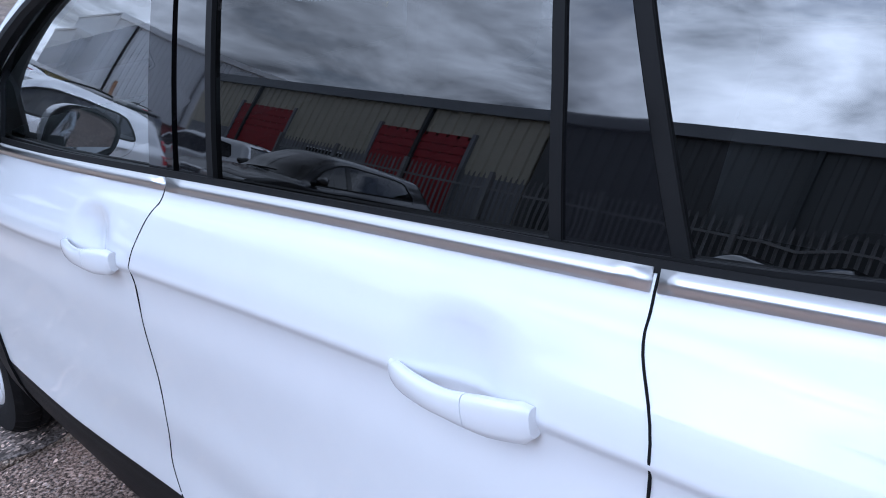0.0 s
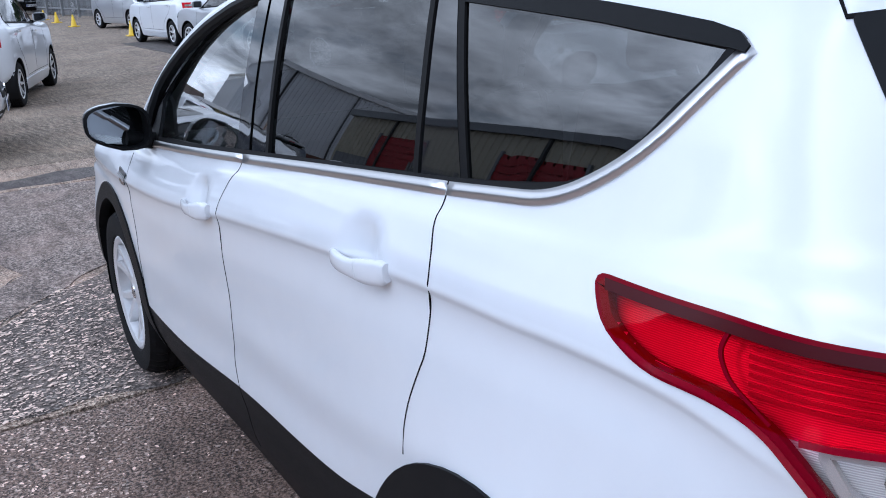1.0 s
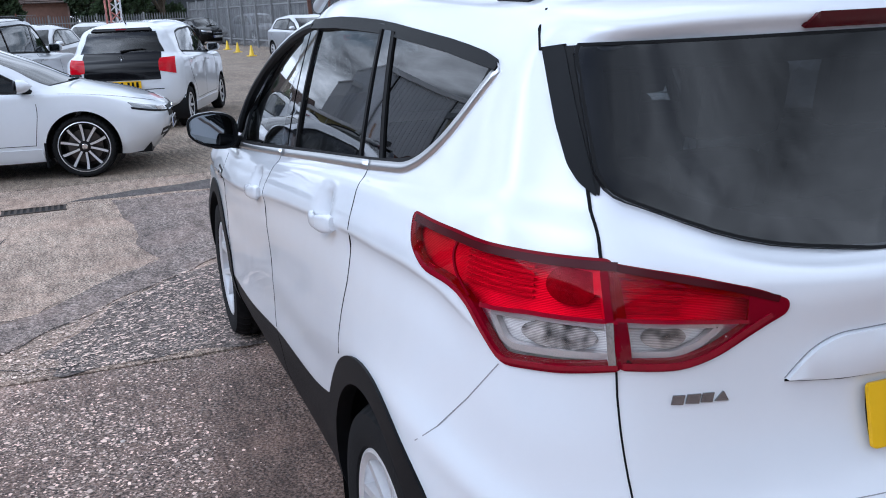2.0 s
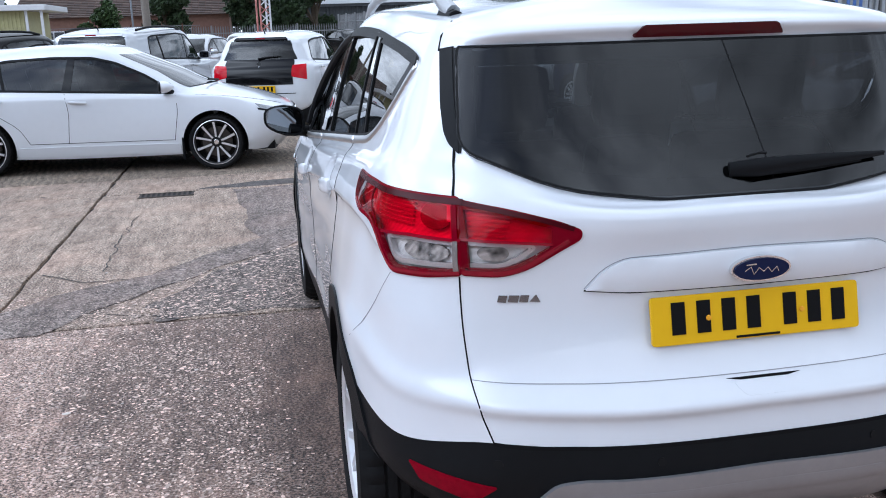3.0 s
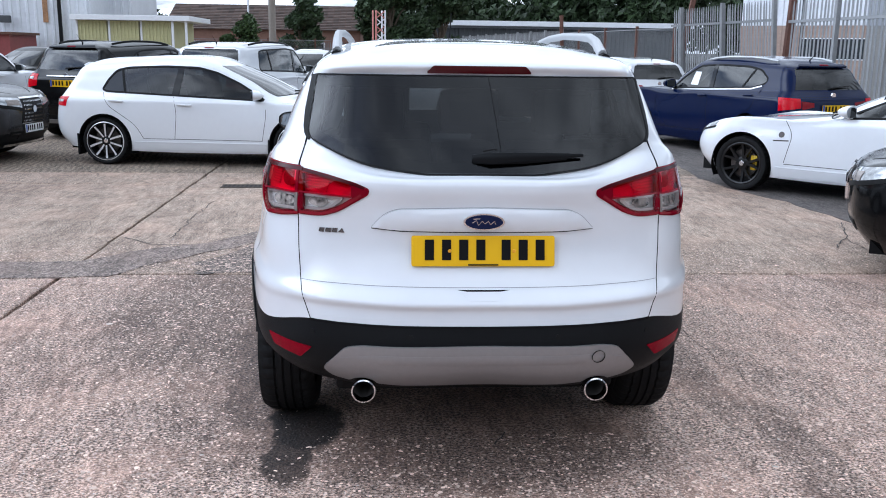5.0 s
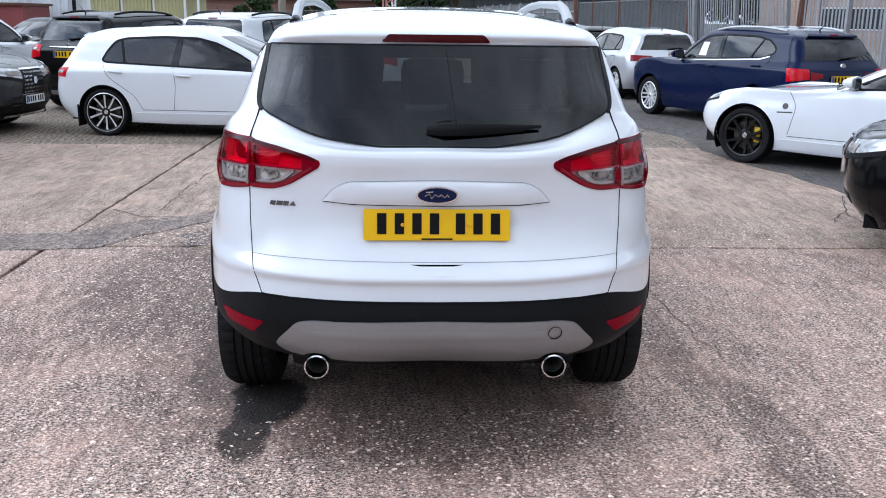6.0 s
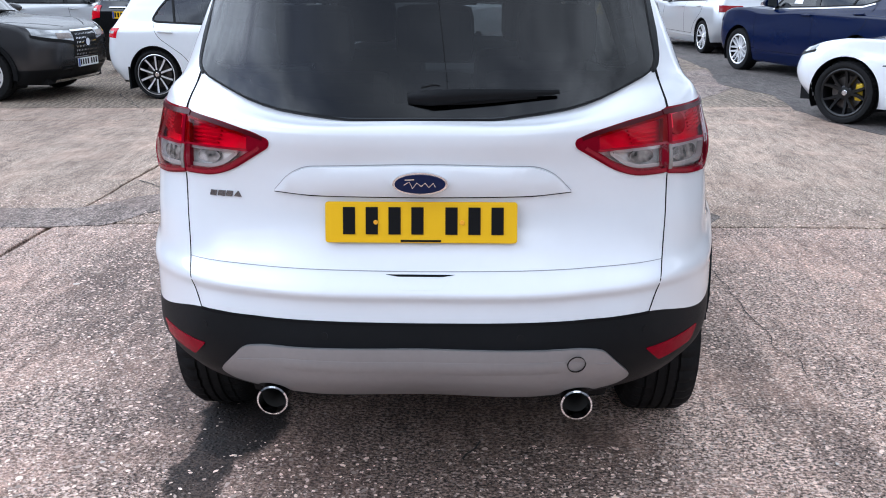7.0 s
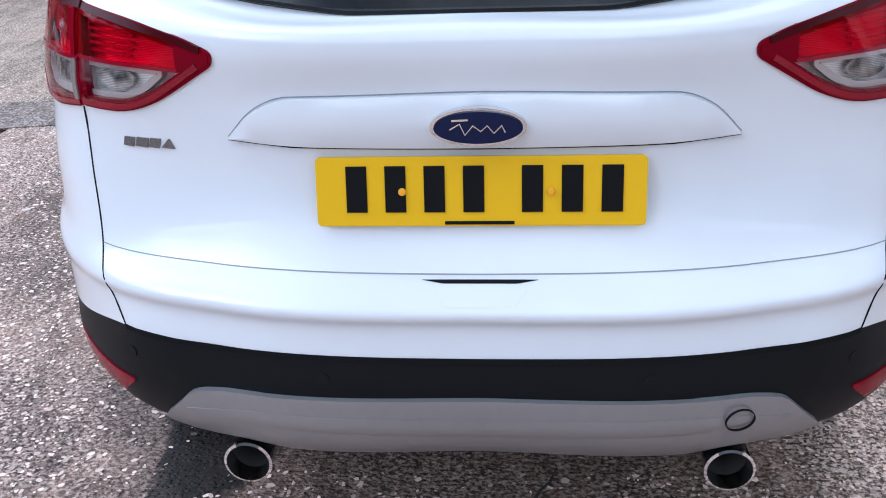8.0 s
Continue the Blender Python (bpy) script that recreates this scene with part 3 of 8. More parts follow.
class Skin:
    """Lays flat outlines onto a skin along a direction."""

    def __init__(self, verts, faces, way, across):
        self.tree = BVHTree.FromPolygons([Vector(v) for v in verts], faces)
        self.way, self.across = Vector(way).normalized(), Vector(across).normalized()

    def drop(self, p, off):
        q = self.across * p[0] + Vector((0, 0, p[1]))
        hit, nrm, _, _ = self.tree.ray_cast(q - self.way * 4, self.way)
        if hit is None:
            hit, nrm, _, _ = self.tree.find_nearest(q - self.way * 0.3)
        if nrm.dot(self.way) > 0:
            nrm = -nrm
        return hit - self.way * off, nrm

    def lay(self, poly, off=0.0, res=0.04, depth=0.012, bulge=0.0):
        """Verts and faces of an outline laid on the skin, off metres proud, with edges depth deep."""
        xs, zs = [p[0] for p in poly], [p[1] for p in poly]
        ring = []
        for i, p in enumerate(poly):
            q = poly[(i + 1) % len(poly)]
            n = max(1, int(math.hypot(q[0] - p[0], q[1] - p[1]) / res))
            ring += [(p[0] + (q[0] - p[0]) * s / n, p[1] + (q[1] - p[1]) * s / n) for s in range(n)]
        pts = [Vector(p) for p in ring]
        x = min(xs) + res / 2
        while x < max(xs):
            z = min(zs) + res / 2
            while z < max(zs):
                if inside(ring, x, z) and min((Vector((x, z)) - Vector(p)).length for p in ring) > res * 0.4:
                    pts.append(Vector((x, z)))
                z += res
            x += res
        k = len(ring)
        edges = [(i, (i + 1) % k) for i in range(k)]
        v2, e2, f2, ov, oe, of = delaunay_2d_cdt(pts, edges, [tuple(range(k))], 1, 1e-6)
        verts, nrms = [], []
        for p in v2:
            o = off
            if bulge:
                near = min((p - Vector(r)).length for r in ring)
                o += bulge * min(1.0, near / (res * 2.2)) ** 0.7
            a, nv = self.drop(p, o)
            verts.append(a)
            nrms.append(nv)
        faces = []
        for f in f2:
            a, b, c = (verts[i] for i in f[:3])
            faces.append(tuple(f) if (b - a).cross(c - a).dot(nrms[f[0]]) > 0 else tuple(reversed(f)))
        count = {}
        for f in faces:
            for i in range(len(f)):
                e = (f[i], f[(i + 1) % len(f)])
                count[tuple(sorted(e))] = count.get(tuple(sorted(e)), 0) + 1
        edge_of = {}
        if depth:
            for f in list(faces):
                for i in range(len(f)):
                    a, b = f[i], f[(i + 1) % len(f)]
                    if count[tuple(sorted((a, b)))] == 1:
                        for q in (a, b):
                            if q not in edge_of:
                                edge_of[q] = len(verts)
                                verts.append(verts[q] - nrms[q] * depth)
                        faces.append((b, a, edge_of[a], edge_of[b]))
        return [tuple(v) for v in verts], faces

    def ribbon(self, path, width, off=0.0008, res=0.03, depth=0.0):
        """Verts and faces of a strip along a path laid on the skin."""
        line = []
        for a, b in zip(path, path[1:]):
            n = max(1, int(math.hypot(b[0] - a[0], b[1] - a[1]) / res))
            line += [(a[0] + (b[0] - a[0]) * s / n, a[1] + (b[1] - a[1]) * s / n) for s in range(n)]
        line.append(path[-1])
        L, R, D, E, N = [], [], [], [], []
        for i, p in enumerate(line):
            a, b = line[max(i - 1, 0)], line[min(i + 1, len(line) - 1)]
            d = Vector((b[0] - a[0], b[1] - a[1])).normalized()
            n = Vector((-d.y, d.x)) * (width / 2)
            for out, q, low in ((L, (p[0] + n.x, p[1] + n.y), D), (R, (p[0] - n.x, p[1] - n.y), E)):
                v, nv = self.drop(q, off)
                out.append(v)
                low.append(v - nv * max(depth, 0.004))
                N.append(nv)
        k = len(line)
        vs = L + R + D + E
        fs = []
        for i in range(k - 1):
            fs += [(i, i + 1, k + i + 1, k + i), (2 * k + i, 2 * k + i + 1, i + 1, i), (k + i, k + i + 1, 3 * k + i + 1, 3 * k + i)]
        fs += [(0, k, 3 * k, 2 * k), (k - 1, 3 * k - 1, 4 * k - 1, 2 * k - 1)]
        if (L[1] - L[0]).cross(R[0] - L[0]).dot(N[0]) < 0:
            fs = [tuple(reversed(f)) for f in fs]
        return [tuple(v) for v in vs], fs


class FairSkin(Skin):
    """The same skin smoothed to one even curve over a field, for panes and polished trim."""

    def __init__(self, skin, a0, a1, z0, z1, keep=None, order=4, tall=3, lean=0.0, pivot=0.0):
        self.way, self.across, self.lean, self.pivot = skin.way, skin.across, lean, pivot
        rows, vals = [], []
        self.mid, self.half = Vector(((a0 + a1) / 2, (z0 + z1) / 2)), Vector(((a1 - a0) / 2, (z1 - z0) / 2))
        self.powers = [(i, j) for i in range(order + 1) for j in range(tall + 1) if i / (order + 0.01) + j / (tall + 0.01) <= 1.35]
        for a in np.linspace(a0, a1, 40):
            for z in np.linspace(z0, z1, 24):
                if keep and not inside(keep, a, z):
                    continue
                p, _ = skin.drop((a, z), 0.0)
                rows.append(self.terms(a, z))
                vals.append(p.dot(self.way))
        self.k = np.linalg.lstsq(np.array(rows), np.array(vals), rcond=None)[0]
        self.miss = float(np.abs(np.array(rows) @ self.k - np.array(vals)).max())

    def terms(self, a, z):
        u, v = (a - self.mid.x) / self.half.x, (z - self.mid.y) / self.half.y
        return [u**i * v**j for i, j in self.powers]

    def depth(self, a, z):
        return float(np.dot(self.terms(a, z), self.k)) + self.lean * (self.pivot - z)

    def drop(self, p, off):
        d, e = self.depth(p[0], p[1]), 0.004
        da, dz = (self.depth(p[0] + e, p[1]) - d) / e, (self.depth(p[0], p[1] + e) - d) / e
        n = (-self.way + self.across * da + Vector((0, 0, dz))).normalized()
        q = self.across * p[0] + Vector((0, 0, p[1])) + self.way * d
        return q - self.way * off, n


def strip(path, widths):
    """Outline of a strip along a path whose width changes along it."""
    a, b = [], []
    for i, p in enumerate(path):
        q, r = path[max(i - 1, 0)], path[min(i + 1, len(path) - 1)]
        d = Vector((r[0] - q[0], r[1] - q[1])).normalized()
        w = widths[i] / 2
        a.append((p[0] - d.y * w, p[1] + d.x * w))
        b.append((p[0] + d.y * w, p[1] - d.x * w))
    return a + b[::-1]


def joined(*some):
    vs, fs = [], []
    for v, f in some:
        n = len(vs)
        vs += list(v)
        fs += [tuple(i + n for i in q) for q in f]
    return vs, fs


def put(name, vf, material, parent, label="", smooth=True, m=None, soft=False):
    me = mesh_from(name, vf[0], vf[1], material, smooth)
    if soft:
        me.set_sharp_from_angle(angle=math.pi)
    return attach(name, me, parent, label, m)


# ---- wheels ----
WHEELS = {}


def wheel_meshes(key, radius, width, rim_r, spokes, style, rim_mat, barrel_mat):
    """Tyre, rim and brake disc of one kind of wheel, centred, with the outer side towards +x."""
    if key in WHEELS:
        return WHEELS[key]
    w, r, q = width / 2, radius, rim_r
    prof = [(q, w * 0.82), (q + 0.012, w * 0.95), (q + (r - q) * 0.45, w * 1.02), (q + (r - q) * 0.8, w * 0.97), (r - 0.012, w * 0.84), (r - 0.002, w * 0.7)]
    for g in (0.42, 0.12, -0.18, -0.48):
        prof += [(r, w * (g + 0.12)), (r, w * g), (r - 0.008, w * (g - 0.02)), (r - 0.008, w * (g - 0.07)), (r, w * (g - 0.09))]
    prof += [(r - 0.002, -w * 0.7), (r - 0.012, -w * 0.84), (q + (r - q) * 0.6, -w), (q, -w * 0.85)]
    tv, tf = lathe(prof, 120)
    kp = len(prof)
    for i in range(120):
        for c in range(kp):
            x, y, z = tv[i * kp + c]
            rr = math.hypot(y, z)
            if rr > r - 0.014 and abs(x) > w * 0.3 and (i + (1 if x > 0 else 0)) % 3 == 0:
                k = (rr - 0.008) / rr
                tv[i * kp + c] = (x, y * k, z * k)
    tyre = mesh_from("wheel", tv, tf, RUBBER)
    barrel = lathe([(q, w * 0.82), (q + 0.006, w * 0.9), (q - 0.004, w * 0.93), (q - 0.02, w * 0.86), (q - 0.028, w * 0.5), (q - 0.035, -w * 0.6), (0.06, -w * 0.62)], 48)
    hub = lathe([(0.0, w * 0.74), (0.03, w * 0.745), (0.034, w * 0.72), (0.06, w * 0.68), (0.075, w * 0.6), (0.075, w * 0.3)], 24)
    pieces = [barrel, hub]
    cap = lathe([(0.0, w * 0.775), (0.026, w * 0.77), (0.03, w * 0.74)], 20)
    for i in range(spokes):
        a0 = 2 * math.pi * i / spokes
        arms = ((-0.085, -0.46), (0.085, 0.46)) if style == "split" else (((-0.24, -0.30), (0.24, 0.30)) if style == "pair" else ((0.0, 0.0),))
        for start, lean in arms:
            vs, fs = [], []
            n = 6
            for k in range(n + 1):
                s = k / n
                rr = 0.05 + (q - 0.075) * s + 0.008
                a = a0 + start * (1 - s) * 1.5 + lean * s * (0.62 if style == "split" else 1)
                hw = (0.0135 + 0.003 * s) if style == "pair" else (0.018 - 0.003 * s) if style == "split" else (0.034 + 0.018 * s if style == "wide" else 0.021 - 0.004 * s)
                z0 = w * (0.68 + 0.17 * s**1.5)
                er, et = (math.sin(a), math.cos(a)), (math.cos(a), -math.sin(a))
                for dz, k2 in ((0, -0.8), (0, 0.8), (-0.03, 1.15), (-0.03, -1.15)):
                    vs.append((z0 + dz, rr * er[0] + hw * k2 * et[0], rr * er[1] + hw * k2 * et[1]))
            for k in range(n):
                for c in range(4):
                    d = (c + 1) % 4
                    fs.append((k * 4 + c, k * 4 + d, k * 4 + 4 + d, k * 4 + 4 + c))
            pieces.append((vs, fs))
    rim = mesh_from("rim", *joined(*pieces), barrel_mat, smooth=False, extra=(rim_mat,))
    nb, nh = len(barrel[1]), len(barrel[1]) + len(hub[1])
    shade = [0 if i < nb and (i % 6 > 2 or style == "pair" and i % 6 != 1) or style == "pair" and nb <= i < nh else 1 for i in range(nh)]
    for k in range(len(rim.polygons) - nh):
        shade.append(1 if style != "pair" or k % 4 == 0 else 0)
    rim.polygons.foreach_set("material_index", shade)
    disc = mesh_from("brake_disc", *lathe([(0.06, 0.012), (q * 0.68, 0.012), (q * 0.68, -0.012), (0.06, -0.012)], 32), DISC)
    capm = mesh_from("hub_cap", *cap, CHROME)
    WHEELS[key] = (tyre, rim, disc, capm)
    return WHEELS[key]


def add_wheels(car, key, radius, width, rim_r, spokes, style, rim_mat, track, rear_y, front_y, rim_label, steer=0.0, barrel=None):
    tyre, rim, disc, cap = wheel_meshes(key, radius, width, rim_r, spokes, style, rim_mat, barrel or rim_mat)
    for sx in (-1, 1):
        for y in (rear_y, front_y):
            turn = (180 if sx < 0 else 0) + (steer if y == front_y else 0)
            ob = attach("wheel", tyre, car, "", pose(sx * track, y, radius, 0, 0, turn) @ pose(0, 0, 0, random.uniform(0, 70), 0, 0))
            attach("rim", rim, ob, rim_label)
            attach("brake_disc", disc, ob)
            attach("hub_cap", cap, ob)


def number_plate(parent, y, z, yellow=True, width=0.52, height=0.111, tilt=0.0, facing=-1, blue=True, x=0.0):
    """A number plate with plain bars for its characters, on the tail (facing -1) or the nose (1)."""
    base = pose(x, y, z, tilt, 0, 0 if facing < 0 else 180)
    bm = box(-width / 2, width / 2, -0.004, 0.004, -height / 2, height / 2)
    bmesh.ops.bevel(bm, geom=[e for e in bm.edges if abs(e.verts[0].co.y - e.verts[1].co.y) > 0.005], offset=0.008, segments=3, profile=0.5, affect="EDGES")
    plate = part("number_plate", bm, PLATEY if yellow else PLATEW, parent, "yellow number plate with plain black bars" if yellow else "white number plate with plain black bars", m=base)
    k = width / 0.52
    for i in range(7):
        cx = (-0.195 + i * 0.062 + (0.03 if i > 3 else 0)) * k
        attach("character_bar", PLATE_BAR, plate, "", pose(cx, -0.0048, 0.004) @ Matrix.Diagonal((k, 1, height / 0.111, 1)))
    if blue:
        part("plate_band", box(-0.255 * k, -0.222 * k, -0.0062, -0.0035, -height / 2 + 0.004, height / 2 - 0.004), PLATEBLUE, plate)
    return plate


PLATE_BAR = bpy.data.meshes.new("character_bar")
_b = box(-0.0165, 0.0165, -0.0012, 0.001, -0.037, 0.037)
_b.to_mesh(PLATE_BAR)
_b.free()
PLATE_BAR.materials.append(INK)

# ---- the yard: a sheet of ground under cast concrete bays ----
ground = tagged(new("ground", mesh_from("ground", [(-500, -300, -0.03), (500, -300, -0.03), (500, 700, -0.03), (-500, 700, -0.03)], [(0, 1, 2, 3)], JOINT, False)),
                "dark joint filler and ground under the concrete yard", "ground", kind="structure")
yard = tagged(new("pavement"), "worn exposed aggregate concrete yard with dark joints, damp stains and painted shade under the SUV", "pavement", kind="structure")


def slab_bm(x0, x1, y0, y1, seed, crumble=0.012):
    """A cast bay with worn, slightly uneven edges and a crumbled arris."""
    rnd = random.Random(seed)
    step = 0.11 if abs(x0) < 12 and y0 < 12 and y1 > -4 else 0.8
    ring = []
    for (ax, ay), (bx, by) in (((x0, y0), (x1, y0)), ((x1, y0), (x1, y1)), ((x1, y1), (x0, y1)), ((x0, y1), (x0, y0))):
        n = max(1, int(math.hypot(bx - ax, by - ay) / step))
        for i in range(n):
            s = i / n
            w = crumble * (noise.noise(Vector((ax + (bx - ax) * s, ay + (by - ay) * s, seed)) * 2.3) * 0.8 + rnd.uniform(-0.25, 0.35))
            cx, cy = (x0 + x1) / 2, (y0 + y1) / 2
            px, py = ax + (bx - ax) * s, ay + (by - ay) * s
            d = math.hypot(cx - px, cy - py)
            ring.append((px + (cx - px) / d * w, py + (cy - py) / d * w))
    bm = bmesh.new()
    top = [bm.verts.new((x, y, -0.004)) for x, y in ring]
    cx, cy = (x0 + x1) / 2, (y0 + y1) / 2
    inner = []
    for x, y in ring:
        d = math.hypot(cx - x, cy - y)
        inner.append(bm.verts.new((x + (cx - x) / d * 0.014, y + (cy - y) / d * 0.014, 0.0)))
    low = [bm.verts.new((x, y, -0.04)) for x, y in ring]
    n = len(ring)
    for i in range(n):
        j = (i + 1) % n
        bm.faces.new((top[i], top[j], inner[j], inner[i]))
        bm.faces.new((low[i], low[j], top[j], top[i]))
    bm.faces.new(inner)
    return bm


xs = [-62, -40, -24.5, -17.2, -12.1, -7.35, -2.655, 5.9, 11.5, 20, 40]
ys = [-40, -24, -14, -7.6, -2.6, 3.235, 7.62, 8.62, 13.2, 18.5, 24, 30, 37, 45, 55, 70]
for i in range(len(xs) - 1):
    for j in range(len(ys) - 1):
        gap = 0.015 if ys[j] < 15 else 0.006
        x_a, x_b, y_a, y_b = xs[i] + gap, xs[i + 1] - gap, ys[j] + gap * 0.8, ys[j + 1] - gap * 0.8
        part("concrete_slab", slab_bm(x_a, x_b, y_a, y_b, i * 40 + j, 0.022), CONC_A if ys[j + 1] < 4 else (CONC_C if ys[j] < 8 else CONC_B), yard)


def flat_patch(name, pts, material, z, label, jag=0.04, seed=1):
    """A thin repair or stain with a ragged outline, lying on the yard."""
    ring = []
    for k, p in enumerate(pts):
        q = pts[(k + 1) % len(pts)]
        n = max(1, int(math.hypot(q[0] - p[0], q[1] - p[1]) / 0.06))
        for i in range(n):
            s = i / n
            x, y = p[0] + (q[0] - p[0]) * s, p[1] + (q[1] - p[1]) * s
            ring.append((x + jag * noise.noise(Vector((x * 3, y * 3, seed))), y + jag * noise.noise(Vector((x * 3, y * 3, seed + 9)))))
    bm = bmesh.new()
    a = [bm.verts.new((x, y, z)) for x, y in ring]
    b = [bm.verts.new((x, y, -0.002)) for x, y in ring]
    bm.faces.new(a)
    for i in range(len(a)):
        j = (i + 1) % len(a)
        bm.faces.new((b[i], b[j], a[j], a[i]))
    ob = part(name, bm, material, None)
    return tagged(ob, label, "pavement", kind="structure")


flat_patch("tarmac_patch", [(-6.5, 3.12), (-2.70, 3.12), (-2.34, 3.15), (-2.13, 3.51), (-1.75, 3.98), (-1.43, 4.34), (-0.92, 4.86), (-0.3, 5.45), (1.0, 5.9), (1.0, 6.4), (-0.3, 6.0), (-0.91, 5.44), (-1.25, 5.04), (-1.86, 4.28), (-2.41, 3.95), (-2.68, 3.61), (-6.5, 3.57)], TARMAC, 0.006, "grey tarmac trench repair across the concrete", 0.05, 3)
flat_patch("worn_patch", [(-1.72, 3.27), (1.6, 3.27), (1.6, 5.8), (-0.2, 5.42), (-0.92, 4.84), (-1.43, 4.32), (-1.60, 3.95), (-1.85, 3.6)], AGG, 0.003, "dark worn concrete with coarse pale stones laid bare", 0.16, 7)
flat_patch("tarmac_patch", [(-1.36, 7.56), (-1.34, 7.15), (-1.24, 6.4), (-1.22, 5.6), (-1.10, 5.14), (-0.91, 5.40), (-0.3, 5.9), (1.0, 6.3), (1.9, 6.3), (1.9, 7.58)], TARMAC, 0.0045, "grey tarmac repair beside the drain", 0.09, 5)
flat_patch("damp_stain", [(-1.75, 7.70), (-1.3, 7.68), (-0.2, 7.7), (0.6, 7.75), (0.5, 8.05), (-0.5, 8.15), (-1.0, 8.02), (-1.4, 7.9)], CONC_WET, 0.003, "shallow wet puddle line beside the drain", 0.06, 9)
flat_patch("asphalt_lane", [(3.6, 24), (3.66, 18), (3.7, 15.8), (3.75, 13), (3.45, 10.9), (3.84, 9.6), (3.70, 8.3), (3.85, 7.2), (4.05, 6.5), (4.15, 5.5), (4.25, 4.7), (4.3, 3.27), (9.0, 3.27), (8.6, 24)], ASPHALT, 0.005, "dark worn asphalt lane along the fence", 0.05, 13)
flat_patch("worn_patch", [(2.3, 8.9), (2.65, 9.0), (3.5, 10.4), (3.45, 10.9), (3.72, 13), (2.9, 12.3), (3.4, 17), (2.6, 17), (2.1, 12.0)], TARMAC, 0.0045, "grey worn strip beside the asphalt", 0.05, 15)

def crack(pts, width, seed):
    """A ragged open crack."""
    L, R = [], []
    for k, (p, q) in enumerate(zip(pts, pts[1:])):
        n = max(2, int(math.hypot(q[0] - p[0], q[1] - p[1]) / 0.05))
        for i in range(n + (k == len(pts) - 2)):
            s = i / n
            x, y = p[0] + (q[0] - p[0]) * s, p[1] + (q[1] - p[1]) * s
            dx, dy = noise.noise(Vector((x * 6, y * 6, seed))) * 0.05, noise.noise(Vector((x * 6, y * 6, seed + 4))) * 0.05
            w = width * (0.5 + 0.7 * abs(noise.noise(Vector((x * 9, y * 9, seed + 7)))))
            d = Vector((q[1] - p[1], p[0] - q[0])).normalized() * w
            L.append((x + dx + d.x, y + dy + d.y, 0.0055))
            R.append((x + dx - d.x, y + dy - d.y, 0.0055))
    k = len(L)
    ob = new("ground_crack", mesh_from("ground_crack", L + R, [(i, i + 1, k + i + 1, k + i) for i in range(k - 1)], JOINT, False))
    tagged(ob, "dark ragged crack in the concrete", "crack", kind="structure")


for k, (pts, w) in enumerate((([(-2.57, 4.5), (-2.3, 4.24), (-2.0, 4.2), (-1.7, 4.36)], 0.009), ([(-2.12, 3.51), (-1.82, 3.37), (-1.62, 3.25)], 0.008), ([(-2.13, 3.50), (-1.8, 3.93), (-1.43, 4.32), (-0.92, 4.84)], 0.007), ([(-1.88, 4.27), (-1.3, 4.98), (-0.92, 5.43)], 0.005),
                              ([(-2.19, 6.4), (-2.20, 5.4), (-2.19, 4.5)], 0.006), ([(1.38, 2.4), (1.40, 1.6), (1.45, 1.0)], 0.003), ([(2.6, 3.6), (2.9, 2.4), (3.2, 2.0)], 0.004),
                              ([(4.08, 5.3), (3.8, 4.6), (3.45, 4.1)], 0.008), ([(3.75, 4.5), (3.7, 4.1)], 0.006), ([(2.45, 8.16), (3.0, 8.2), (3.7, 8.3)], 0.008), ([(2.4, 10.2), (3.2, 10.1), (4.0, 11.0)], 0.01), ([(0.16, 0.42), (0.10, 0.27)], 0.005), ([(-4.9, 9.9), (-3.9, 8.2), (-3.2, 7.7)], 0.008))):
    crack(pts, w, 30 + k)


# drain grating
drain = thing("drain_grate", pose(-2.02, 7.46, 0.0, 0, 0, 1), "rusty cast iron slotted drain grate set in the concrete", "drain")
part("grate_pit", box(-0.26, 0.26, -0.10, 0.10, -0.02, 0.002), SEAL, drain)
RUST = mat("rusty_iron", (0.07, 0.055, 0.045), rough=0.75, metal=0.4, var=0.4, var_scale=20, bump=0.3, bump_scale=120)
for s in (-1, 1):
    part("grate_frame", box(-0.27, 0.27, s * 0.105 - 0.012, s * 0.105 + 0.012, -0.01, 0.009, 0.003), RUST, drain)
_bar = bpy.data.meshes.new("grate_bar")
_b = box(-0.011, 0.011, -0.097, 0.097, -0.012, 0.008, 0.003)
_b.to_mesh(_bar)
_b.free()
_bar.materials.append(RUST)
for i in range(11):
    attach("grate_bar", _bar, drain, "", pose(-0.25 + i * 0.05, 0, 0))

# the stones that wear has laid bare in the nearest bays
STONE = mat("bare_stone", (0.60, 0.462, 0.385), rough=0.75, rand=0.7, island=True, spec=0.4)
rng = np.random.default_rng(5)
n_st = 330000
sx_, sy_ = rng.uniform(-4.4, 3.9, n_st), rng.uniform(-2.6, 4.4, n_st)
patchy = np.array([noise.noise(Vector((x * 0.9, y * 0.5, 3.3))) + 0.6 * noise.noise(Vector((x * 3.1, y * 2.2, 7.7))) for x, y in zip(sx_, sy_)])
edge_in = np.minimum.reduce([sx_ + 4.4, 3.9 - sx_, sy_ + 2.6, (4.4 - sy_) * 1.5]) / 1.4
dry = np.ones(n_st, bool)
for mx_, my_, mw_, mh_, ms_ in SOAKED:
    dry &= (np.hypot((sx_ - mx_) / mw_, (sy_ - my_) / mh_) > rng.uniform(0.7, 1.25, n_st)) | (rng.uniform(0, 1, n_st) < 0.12)
